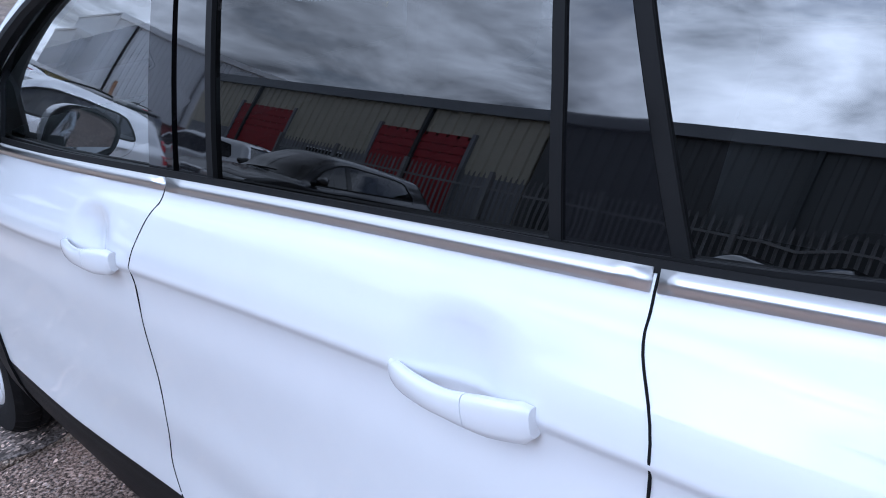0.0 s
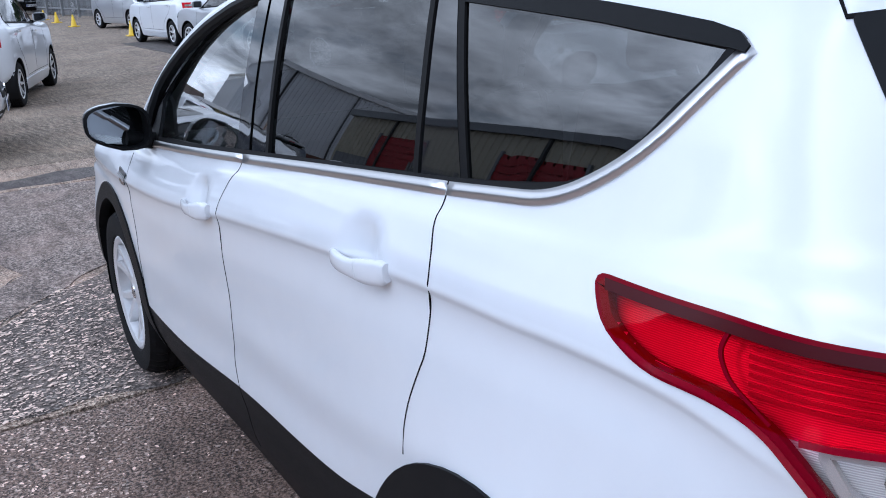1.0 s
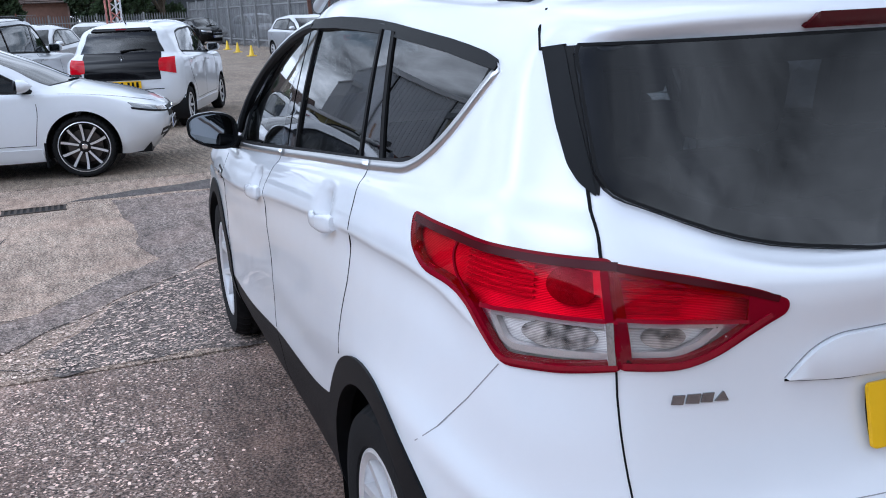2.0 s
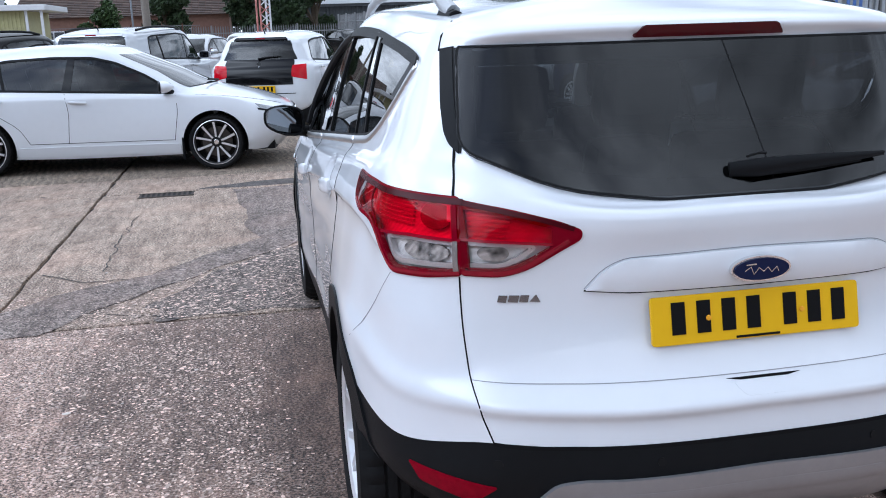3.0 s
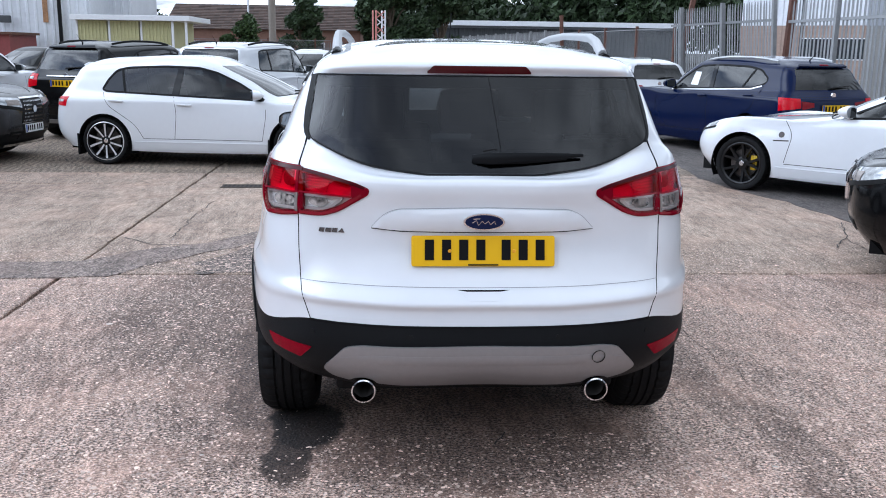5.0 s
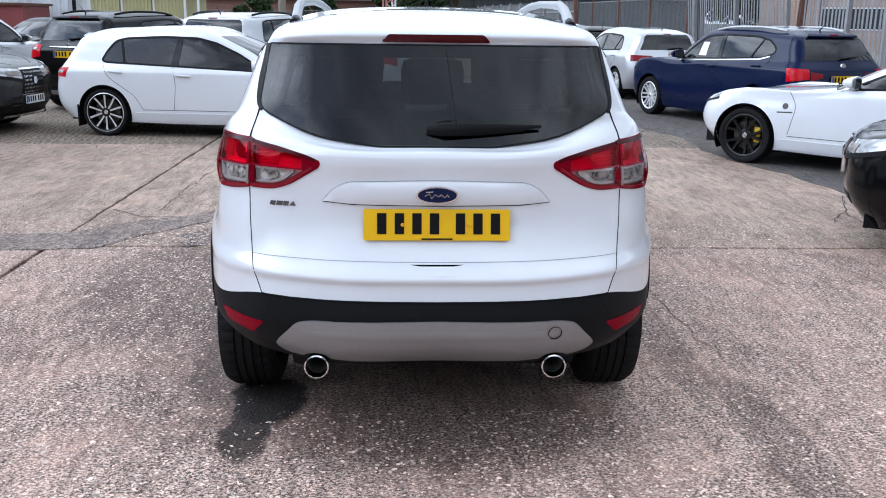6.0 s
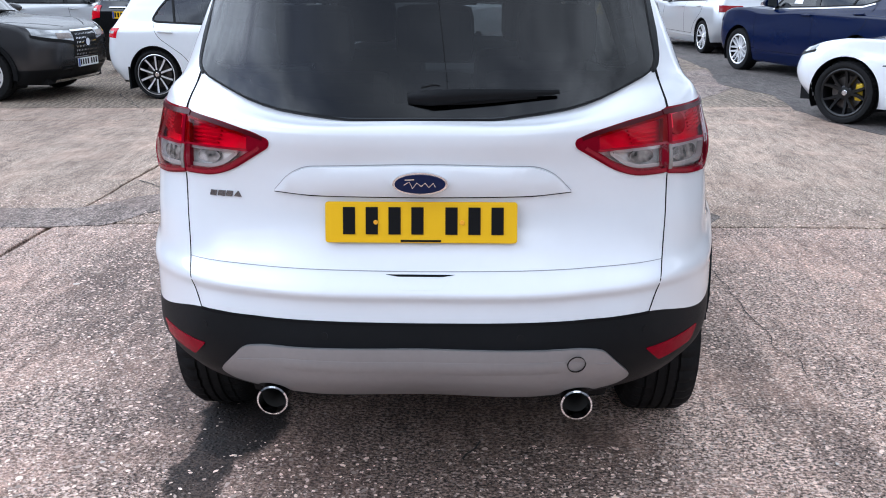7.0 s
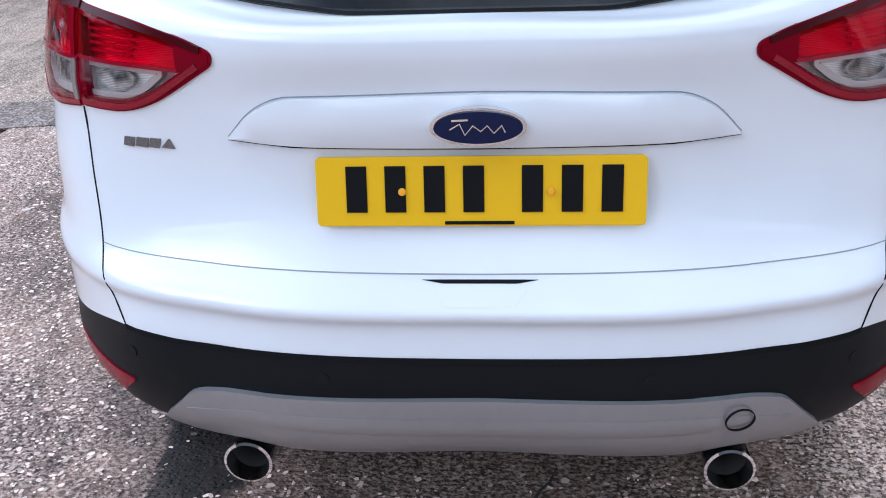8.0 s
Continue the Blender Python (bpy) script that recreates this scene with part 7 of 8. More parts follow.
        put("lamp_reflector", sh.patch(a + (b - a) * 0.45, b - 0.15, c + 0.16, d - 0.2, s, 0.009, 5, 3, 0.004), LAMPGREY, hl)
        if not coupe:
            fg = put("fog_lamp", sh.patch(10.3, 11.0, 0.85, 1.3, s, 0.003, 6, 3, 0.015), PLASTIC, car)
            put("fog_lamp_blade", sh.patch(10.35, 10.95, 1.04, 1.12, s, 0.01, 6, 1, 0.006), paint_mat, fg)
        put("bonnet_joint", sh.patch(9.0, 11.1, (3.5, 3.06), (3.515, 3.075), s, 0.0012, 16, 1, 0.003), GAP, car)
        yd = ya + wr_t + 0.1
        cuts = [[(glass_y - 0.02, z_low(glass_y) - 0.02), (glass_y + 0.02, 0.72), (glass_y - 0.02, 0.36)], [(yf - 0.42, belt[1] - 0.03), (yf - 0.40, 0.7), (yf - 0.46, 0.36)]]
        if coupe:
            cuts = [[(1.45, belt[0]), (1.32, 0.75), (1.42, 0.36)], [(yf - 0.50, belt[1] - 0.03), (yf - 0.60, 0.7), (yf - 0.52, 0.38)]]
        else:
            cuts.append([(y_end + 0.02, z_end - 0.04), (y_end + 0.1, 0.8), (yd + 0.02, 0.55), (yd + 0.12, 0.37)])
        cuts.append([(cuts[1][-1][0], 0.365), (cuts[-1][-1][0] if not coupe else 1.42, 0.365)])
        for c in cuts:
            put("shut_line", skin.ribbon(fillet(c, 0.12, 5, closed=False), 0.006, 0.0012, 0.05, 0.003), GAP, car)
        for hy in ((1.62,) if coupe else (glass_y + 0.13, y_end + 0.22)):
            hz = z_low(max(hy, y_end + 0.1)) - 0.115
            o, _ = skin.drop((hy, hz), 0.0)
            cup = put("handle_cup", skin.lay([(hy + math.cos(q) * 0.055, hz + 0.012 + math.sin(q) * 0.028) for q in np.linspace(0, 2 * math.pi, 14, endpoint=False)], 0.0012, 0.03, 0.002), paint_mat, car)
            part("door_handle", box(-0.012, 0.012, -0.1, 0.1, -0.013, 0.013, 0.008, pose(o.x + s * 0.018, hy, hz, -3, 0, 0)), paint_mat, car, smooth=True)
        if sill:
            put("side_sill", skin.lay(fillet([(ya + wr_t + 0.07, 0.21), (yf - wr_t - 0.07, 0.21), (yf - wr_t - 0.09, 0.325), (ya + wr_t + 0.09, 0.325)], 0.02), 0.012, 0.08, 0.03), PLASTIC if clad else paint_mat, car)
        o, _ = skin.drop((y_tip - 0.08, z_tip + 0.02), 0.0)
        mx = abs(o.x)
        mir = put("door_mirror", mirror_loft(mx + 0.13, y_tip - 0.14, z_tip + 0.075, 0.105, 0.072, 0.13, s), mirror_mat or paint_mat, car)
        part("mirror_pane", box(*sorted((s * (mx + 0.05), s * (mx + 0.21))), y_tip - 0.147, y_tip - 0.142, z_tip + 0.02, z_tip + 0.13, 0.002), MIRROR, mir)
        part("mirror_arm", box(*sorted((s * (mx - 0.03), s * (mx + 0.08))), y_tip - 0.12, y_tip - 0.05, z_tip + 0.0, z_tip + 0.035, 0.01), SEAL, mir)
        if rails:
            g = [skin.drop((y, H - 0.085 - (droop * 0.5 if y < ya + 0.3 else 0)), 0.0)[0] for y in np.linspace(yrr + 0.32, yrf - 0.22, 7)]
            hts = (0.0, 0.035, 0.05, 0.05, 0.045, 0.03, -0.005)
            put("roof_rail", tube([(p.x - s * 0.035, p.y, H - 0.055 + h) for p, h in zip(g, hts)], 0.019, 8), rails, car, "roof rail")
        for y in (ya, yf):
            vs_l, fs_l = [], []
            for i in range(21):
                a = math.pi * (i / 20 * 1.3 - 0.15)
                for r, w in ((wr_t + 0.05, hw - 0.015), (wr_t + 0.07, hw - 0.3)):
                    vs_l.append((s * w, y + math.cos(a) * r, wr_t + math.sin(a) * r))
            fs_l = [(i * 2, i * 2 + 1, i * 2 + 3, i * 2 + 2) for i in range(20)]
            put("wheel_arch_liner", (vs_l, fs_l), SEAL, car)
            if clad:
                vs_l = []
                for i in range(25):
                    a = math.pi * (i / 24 * 1.1 - 0.05)
                    for r, w in ((wr_t + 0.045, hw + 0.004), (wr_t + 0.105, hw + 0.006), (wr_t + 0.11, hw - 0.02)):
                        vs_l.append((s * w, y + math.cos(a) * r, max(0.2, wr_t + math.sin(a) * r)))
                put("wheel_arch_trim", (vs_l, [(i * 3 + k, i * 3 + k + 1, i * 3 + 4 + k, i * 3 + 3 + k) for i in range(24) for k in range(2)]), PLASTIC, car)
        if flaps:
            for fy in (ya - wr_t - 0.055, yf - wr_t - 0.055):
                part("mud_flap", box(s * (hw - 0.11) - 0.1, s * (hw - 0.11) + 0.1, fy - 0.012, fy + 0.012, 0.13, 0.42, 0.005), PLASTIC, car)
        if caliper:
            part("brake_caliper", box(s * (hw - 0.13) - 0.03, s * (hw - 0.13) + 0.03, yf - 0.16, yf - 0.08, wr_t - 0.08, wr_t + 0.10, 0.02), caliper, car)

    def both(nm, a, b, c, d, off, mt, lab="", depth=0.012):
        return put(nm, joined(sh.patch(a, b, c, d, 1, off, 10, 14 if d - c > 1 else 5, depth), sh.patch(a, b, c, d, -1, off, 10, 14 if d - c > 1 else 5, depth)), mt, car, lab)

    if kidney:
        for s in (-1, 1):
            put("grille", sh.patch(11.42, 11.92, 1.95, 2.75, s, 0.012, 6, 5, 0.02), PLASTIC, car, "black kidney grille")
            for a, b, c, d in ((11.38, 11.95, 2.72, 2.82), (11.38, 11.95, 1.9, 1.98), (11.36, 11.43, 1.9, 2.82), (11.91, 11.96, 1.9, 2.82)):
                put("grille_rim", sh.patch(a, b, c, d, s, 0.018, 4, 3, 0.02), CHROME, car)
    else:
        ga, gc, gd = grille
        both("grille", ga, 12, gc, gd, 0.006, PLASTIC, "black front grille")
        if not front_bar:
            for k in range(6):
                for q in range(7):
                    for s in (-1, 1):
                        u0, v0 = ga + 0.1 + q * (11.98 - ga - 0.1) / 7 + (0.04 if k % 2 else 0), gc + 0.08 + k * (gd - gc - 0.1) / 6
                        put("grille_stud", sh.patch(u0, u0 + 0.035, v0, v0 + 0.06, s, 0.014, 1, 1, 0.008), CHROME, car)
            both("grille_rim", ga - 0.04, 12, gd - 0.02, gd + 0.05, 0.014, CHROME)
            both("grille_rim", ga - 0.04, 12, gc - 0.05, gc, 0.012, CHROME)
        else:
            both("grille_bar", ga + 0.1, 12, gc + 0.41, gc + 0.5, 0.012, CHROME)
    if tailbar:
        both("tailgate_bar", 0, 1.25, 3.28, 3.40, 0.018, CHROME, "bright tailgate bar")
    if lower_bar:
        both("bumper_guard", 0, 1.6, 0.25, 0.7, 0.02, lower_bar, "silver bumper guard")
        both("bumper_guard", 10.2, 12, 0.12, 0.34, 0.03, lower_bar, "silver skid strip")
    both("lower_grille", 10.9, 12, 0.55, 1.2, 0.006, PLASTIC)
    both("bumper_insert", 0, 1.9, 0.1, 0.75, 0.006, PLASTIC)
    both("tailgate_joint", 0, 2.1, 2.02, 2.05, 0.0015, GAP, "", 0.003)
    both("spoiler", 0, 2.0, g1 + 0.01, 6.12, spoiler, (roof_black and GLOSSBLACK) or paint_mat if not rear_black else GLOSSBLACK, "", 0.03)
    both("high_brake_lamp", 0, 0.35, g1 + 0.06, g1 + 0.14, spoiler + 0.006, DEEPRED)
    if rear_black:
        both("tailgate_panel", 0, 2.0, 2.35, g0 + 0.02, 0.007, GLOSSBLACK, "gloss black tailgate panel")
    for u, v, dy, r in ((0, 3.55, -0.008, 0.045), (12, 2.45, 0.016, 0.05)):
        p = sh.grid([u], [v])[0, 0]
        bm = bmesh.new()
        bmesh.ops.create_cone(bm, cap_ends=True, segments=20, radius1=r, radius2=r * 0.9, depth=0.014)
        bmesh.ops.transform(bm, matrix=pose(0, p[1] + dy, p[2], 90, 0, 0), verts=bm.verts)
        part("badge", bm, CHROME, car)
    if rear_plate:
        p = sh.grid([0], [1.0 + (plate_z - 0.40) / 0.2 if plate_z < 0.58 else 2 + (plate_z - 0.58) / (shoulder - 0.58)])[0, 0]
        number_plate(car, p[1] - 0.018, p[2], True, facing=-1)
    if front_plate:
        p = sh.grid([12], [1.45])[0, 0]
        number_plate(car, p[1] + 0.018, p[2], False, facing=1)
    if wiper:
        p = sh.grid([0], [g0 + 0.13])[0, 0]
        put("rear_wiper", tube([(-0.02, p[1] - 0.03, p[2]), (0.15, p[1] - 0.02, p[2] + 0.02), (0.34, p[1] - 0.005, p[2] + 0.03)], [0.014, 0.01, 0.006], 6), SEAL, car)
    for s in (-1, 1):
        p = sh.grid([11.9 if s > 0 else 11.2], [4.08])[0, 0]
        put("windscreen_wiper", tube([(s * 0.1 - 0.2, p[1] + 0.02, p[2] + 0.02), (s * 0.1 + 0.25, p[1] - 0.02, p[2] + 0.05)], 0.01, 6), SEAL, car)
    part("underbody", box(-hw + 0.22, hw - 0.22, 0.2, L - 0.2, 0.2, 0.5), SEAL, car)
    part("cabin_floor", box(-hw * 0.8, hw * 0.8, ytg + 0.3, ys - 0.1, 0.5, belt[1] - 0.12), FABRIC, car)
    part("dashboard", box(-hw * 0.8, hw * 0.8, ys - 0.55, ys - 0.02, 0.7, zb - 0.03, 0.05), FABRIC, car)
    for x in (-0.36, 0.36):
        for y in ((yb - 0.15,) if coupe else (yb - 0.15, ya + 0.35)):
            st = part("seat", box(x - 0.22, x + 0.22, -0.07, 0.07, 0, 0.50, 0.06, pose(0, y, belt[0] - 0.25, 12, 0, 0)), FABRIC, car)
            part("headrest", box(x - 0.11, x + 0.11, -0.05, 0.05, 0, 0.17, 0.04, pose(0, y - 0.12, belt[0] + 0.20, 8, 0, 0)), FABRIC, st)
    key, r, w, rr, n, style, rm = wheel
    add_wheels(car, key, r, w, rr, n, style, rm or ALLOY, hw - w / 2 - 0.012, ya, yf, rim_label, steer, barrel=DARKALLOY)
    put("roof_aerial", tube([(0, yrr + 0.25, H - 0.04), (0, yrr + 0.18, H + 0.02), (0, yrr + 0.1, H + 0.10)], [0.012, 0.004, 0.002], 6), SEAL, car)
    return car


W10 = ("ten", 0.32, 0.225, 0.255, 5, "pair", ALLOY)
W10S = ("tensilver", 0.32, 0.225, 0.235, 5, "split", ALLOY)
WBLK = ("black_five", 0.325, 0.235, 0.245, 5, "split", DARKALLOY)
WSUV = ("suvwheel", 0.345, 0.225, 0.225, 5, "wide", ALLOY)
WSML = ("small", 0.295, 0.185, 0.19, 7, "thin", ALLOY)
DARKLAMP = mat("dark_red_lamp", (0.2, 0.002, 0.008), rough=0.15, spec=0.25)

# white hatchback, side on
make_car(pose(-4.81, 10.38, 0, 0, 0, -98.2), "white five-door hatchback with machined alloy wheels parked across the yard", WHITE, L=4.255, W=1.80, H=1.452, wb=2.637, fo=0.85,
         belt=(0.965, 0.90), zb=0.93, zn=0.62, ys=3.2, yrf=2.25, yrr=0.36, ytg=0.13, roofw=0.60, shoulder=0.84, droop=0.03, wheel=W10, rim_label="black and silver ten-spoke rim", tail=(1.9, 3.5, 2.72, 3.42), flaps=True,
         side=[(2.98, 0.895), (1.8, 0.945), (0.80, 0.985), (0.735, 1.01), (0.80, 1.14), (0.90, 1.262), (1.05, 1.30), (1.6, 1.325), (2.05, 1.312), (2.30, 1.25), (2.62, 1.11)], pillar=1.76, quarter=(1.06, 0.98))
# white city car with a black tailgate
make_car(pose(-1.0, 12.9, 0, 0, 0, -17.8), "small white city car with a black glass tailgate", WHITE, L=3.60, W=1.70, H=1.55, wb=2.49, fo=0.62, belt=(1.06, 0.97), zb=1.02, zn=0.80, ys=2.85, yrf=2.15, yrr=0.26, ytg=0.12,
         roofw=0.58, shoulder=0.98, rear_black=True, wheel=WSML, plate_z=0.66, tail=(1.95, 2.8, 2.5, 3.5), insert=False, q0=2.2)
# silver estate with roof rails
make_car(pose(-3.6, 13.5, 0, 0, 0, -18), "silver tall estate car with black roof rails", SILVER, L=4.22, W=1.79, H=1.68, wb=2.58, fo=0.88, belt=(1.12, 1.06), zb=1.10, zn=0.86, ys=3.0, yrf=2.4, yrr=0.22, ytg=0.12,
         roofw=0.68, shoulder=1.0, rails=PLASTIC, clad=True, wheel=WSUV, side=[(2.8, 1.09), (1.8, 1.13), (0.62, 1.17), (0.60, 1.22), (0.68, 1.5), (0.85, 1.53), (1.8, 1.56), (2.28, 1.53), (2.5, 1.37)], quarter=(1.05, 1.02))
# black crossover
make_car(pose(-5.75, 12.5, 0, 0, 0, -21), "black crossover with a silver bumper guard and yellow plate", BLACK, L=4.28, W=1.80, H=1.66, wb=2.555, fo=0.93, belt=(1.12, 1.03), zb=1.06, zn=0.84, ys=3.1, yrf=2.4, yrr=0.32, ytg=0.14,
         roofw=0.62, shoulder=1.0, clad=True, wheel=WSUV, plate_z=0.93, rails=PLASTIC, lower_bar=SKID, tail=(1.95, 3.0, 2.6, 3.75), tailbar=True, spoiler=0.05,
         side=[(2.88, 1.07), (1.85, 1.12), (0.98, 1.20), (0.88, 1.26), (1.02, 1.44), (1.25, 1.50), (1.9, 1.53), (2.28, 1.50), (2.55, 1.36)], quarter=(1.15, 1.1))
# pale crossover beyond it
make_car(pose(-9.9, 14.6, 0, 0, 0, -21), "pale silver crossover parked beside the black one", SILVER, L=4.2, W=1.78, H=1.6, wb=2.55, fo=0.9, belt=(1.06, 0.99), zb=1.03, zn=0.82, ys=3.05, yrf=2.35, yrr=0.4, ytg=0.15, shoulder=0.96, clad=True, wheel=WSUV, roof_black=False)
# grey SUV, nose towards the white hatchback
make_car(pose(-9.75, 10.35, 0, 0, 0, -95), "dark grey SUV with a chrome chequered grille", GREY, L=4.45, W=1.84, H=1.62, wb=2.675, fo=0.92, belt=(1.10, 1.02), zb=1.06, zn=0.84, ys=3.2, yrf=2.5, yrr=0.4, ytg=0.15, shoulder=0.98, clad=True, wheel=WSUV, front_bar=False, lower_bar=CHROME,
         grille=(11.05, 1.95, 2.85), head=(9.5, 11.0, 2.45, 3.0), nose=(0.4, 0.24, 0.1))
# blue SUV on the other side
make_car(pose(6.2, 9.85, 0, 0, 0, 19), "metallic dark blue SUV with silver roof rails", BLUE, L=4.45, W=1.80, H=1.545, wb=2.76, fo=0.84, belt=(1.04, 0.98), zb=1.02, zn=0.82, ys=3.15, yrf=2.4, yrr=0.36, ytg=0.12, roofw=0.61, shoulder=0.93,
         rails=RAILSILVER, wheel=("x", 0.335, 0.235, 0.235, 7, "split", ALLOY), plate_z=0.80, tail=(2.15, 3.4, 2.55, 3.3), inner_lamp=(1.35, 2.08, 2.6, 3.0), q0=2.25, insert=False, kidney=True, bright=True, spoiler=0.045,
         side=[(2.92, 1.01), (1.85, 1.05), (0.86, 1.10), (0.66, 1.17), (0.66, 1.24), (0.86, 1.36), (1.15, 1.405), (1.8, 1.42), (2.28, 1.39), (2.55, 1.26)], pillar=1.82, quarter=(1.12, 0.98), sheet=True)
# white roadster
make_car(pose(6.84, 5.40, 0, 0, 0, 43), "white low two-seat roadster with gloss black wheels", WHITE, L=4.24, W=1.79, H=1.29, wb=2.50, fo=0.78, belt=(0.95, 0.89), zb=0.90, zn=0.66, ys=2.55, yrf=1.95, yrr=0.95, ytg=0.62, roofw=0.55, shoulder=0.80,
         coupe=True, wheel=WBLK, rim_label="gloss black five-spoke rim", wiper=False, front_plate=False, head=(9.6, 10.8, 2.5, 3.05), kidney=True, caliper=YELLOW, nose=(0.42, 0.36, 0.16))
# black hatchback at the edge
make_car(pose(7.08, 1.62, 0, 0, 0, 61), "black hatchback with a chrome-edged grille", BLACK, L=4.33, W=1.77, H=1.43, wb=2.69, fo=0.78, belt=(1.0, 0.93), zb=0.98, zn=0.76, ys=3.05, yrf=2.3, yrr=0.5, ytg=0.15, wheel=WSUV, front_plate=False, kidney=True)
# silver hatchback along the fence
make_car(pose(5.3, 15.6, 0, 0, 0, 9.2), "silver five-door hatchback parked along the fence", SILVER, L=4.255, W=1.80, H=1.465, wb=2.637, fo=0.85, belt=(0.985, 0.925), zb=0.985, zn=0.74, ys=3.12, yrf=2.30, yrr=0.28, ytg=0.12, roofw=0.60, shoulder=0.86, wheel=W10S, lamp_mat=DARKLAMP, tail=(1.3, 2.95, 2.75, 3.45), insert=False,
         side=[(2.98, 0.935), (1.8, 0.985), (0.80, 1.02), (0.735, 1.05), (0.80, 1.16), (0.90, 1.275), (1.05, 1.31), (1.6, 1.335), (2.05, 1.322), (2.30, 1.26), (2.62, 1.14)], pillar=1.76, quarter=(1.06, 0.98))
# white hatchback with a black roof
make_car(pose(5.15, 20.9, 0, 0, 0, 5), "small white hatchback with a black roof", WHITE, L=3.95, W=1.71, H=1.47, wb=2.46, fo=0.82, belt=(1.02, 0.95), zb=1.0, zn=0.76, ys=2.9, yrf=2.15, yrr=0.34, ytg=0.14, shoulder=0.92, roof_black=True, wheel=WSML)
# silver hatchback nose on, further down the fence
make_car(pose(5.5, 33.2, 0, 0, 0, 191), "small silver hatchback facing the yard", SILVER, L=3.95, W=1.72, H=1.48, wb=2.49, fo=0.82, belt=(1.0, 0.94), zb=1.0, zn=0.78, ys=2.9, yrf=2.1, yrr=0.42, ytg=0.14, shoulder=0.92, wheel=WSML)
# blue-grey crossover facing the camera at the end
make_car(pose(6.6, 50.8, 0, 0, 0, 194), "blue-grey crossover with a chrome grille facing the yard", MIDGREY, L=4.38, W=1.81, H=1.59, wb=2.65, fo=0.9, belt=(1.06, 1.0), zb=1.04, zn=0.84, ys=3.15, yrf=2.4, yrr=0.4, ytg=0.15, shoulder=0.96, clad=True, wheel=WSUV)
make_car(pose(3.9, 55.0, 0, 0, 0, 200), "dark hatchback in the far row", BLACK, L=4.1, W=1.75, H=1.48, wheel=WSML)
# silver saloon behind the city car, windscreen towards the yard
make_car(pose(-2.2, 27.5, 0, 0, 0, 165), "silver hatchback facing the yard behind the small white car", SILVER, L=4.2, W=1.78, H=1.5, wheel=WSML)
for x, y, a, pm, lab in ((-6.3, 26.5, 160, MIDGREY, "blue-grey car in the far row"), (-9.4, 25.5, 158, BLACK, "black car in the far row"), (-3.4, 38, 175, WHITE, "white car in the far row"), (0.4, 41, 178, BLUE, "dark blue car in the far row"), (-11.6, 16.2, 12, BLACK, "black car before the red roller door"), (-12.3, 24, 150, BLACK, "black car in the far row"), (-0.9, 34, 172, SILVER, "silver car in the far row")):
    make_car(pose(x, y, 0, 0, 0, a), lab, pm, L=4.15, W=1.76, H=1.5, wheel=WSML, group="far row of cars")
# cars beside the way that the camera takes, behind it
make_car(pose(-10.6, 3.2, 0, 0, 0, -80), "black saloon parked on the near side of the yard", BLACK, L=4.6, W=1.82, H=1.44, ys=3.3, yrf=2.5, yrr=0.75, ytg=0.3, wheel=WSUV, group="near row of cars")
make_car(pose(-11.0, -1.2, 0, 0, 0, -80), "dark grey estate car parked on the near side of the yard", GREY, L=4.5, W=1.82, H=1.5, wheel=WSUV, group="near row of cars")

# ---- buildings, fences, trees ----
CLAD_W = mat("white_cladding", (0.62, 0.64, 0.68), rough=0.5, var=0.1, var_scale=0.7, bump=0.05, bump_scale=4)
CLAD_BEIGE = mat("beige_cladding", (0.50, 0.47, 0.38), rough=0.55, var=0.12, var_scale=0.8)
CLAD_GREY = mat("grey_cladding", (0.24, 0.255, 0.28), rough=0.5, var=0.12, var_scale=0.8)
CLAD_GREYD = mat("slate_cladding", (0.10, 0.105, 0.11), rough=0.5, var=0.12, var_scale=0.8)
CLAD_PALE = mat("pale_render", (0.18, 0.175, 0.167), rough=0.8, var=0.15, var_scale=1.2)
CLAD_DARK = mat("dark_cladding", (0.05, 0.055, 0.06), rough=0.55, var=0.15, var_scale=0.8)
REDDOOR = mat("red_shutter", (0.34, 0.02, 0.03), rough=0.45, var=0.1, var_scale=2)
CREAM = mat("cream_panel", (0.46, 0.44, 0.24), rough=0.6, var=0.15, var_scale=1.2)
WHITETRIM = mat("white_fascia", (0.7, 0.71, 0.73), rough=0.5, var=0.06)
TILE = mat("brown_roof_tile", (0.085, 0.058, 0.047), rough=0.9, var=0.3, var_scale=1.5, rand=0.35, island=True)
BRICK = mat("brown_brickwork", (0.22, 0.12, 0.09), rough=0.85, var=0.25, var_scale=5, bump=0.2, bump_scale=20)
GALV = mat("galvanised_steel", (0.25, 0.255, 0.26), rough=0.5, metal=0.25, var=0.18, var_scale=6, rand=0.15)
GALVI = mat("galvanised_pale", (0.22, 0.225, 0.23), rough=0.5, metal=0.25, var=0.15, var_scale=3, rand=0.2, island=True)
RUSTPOST = mat("rusty_post", (0.11, 0.05, 0.035), rough=0.85, var=0.4, var_scale=8)
POLE = mat("concrete_pole", (0.22, 0.19, 0.16), rough=0.85, var=0.2, var_scale=4)
LEAF = mat("tree_leaves", (0.028, 0.050, 0.017), rough=0.65, rand=0.5, island=True)
LEAF2 = mat("hedge_leaves", (0.045, 0.08, 0.022), rough=0.65, rand=0.5, island=True)
BARK = mat("bark", (0.09, 0.07, 0.05), rough=0.9, var=0.3, var_scale=8)
PANE = mat("window_pane", (0.03, 0.035, 0.04), rough=0.08, coat=1.0)
BLUEDOOR = mat("blue_door", (0.03, 0.08, 0.25), rough=0.5, var=0.1)
BRICKR = mat("faded_brick", (0.30, 0.22, 0.18), rough=0.85, var=0.2, var_scale=5)


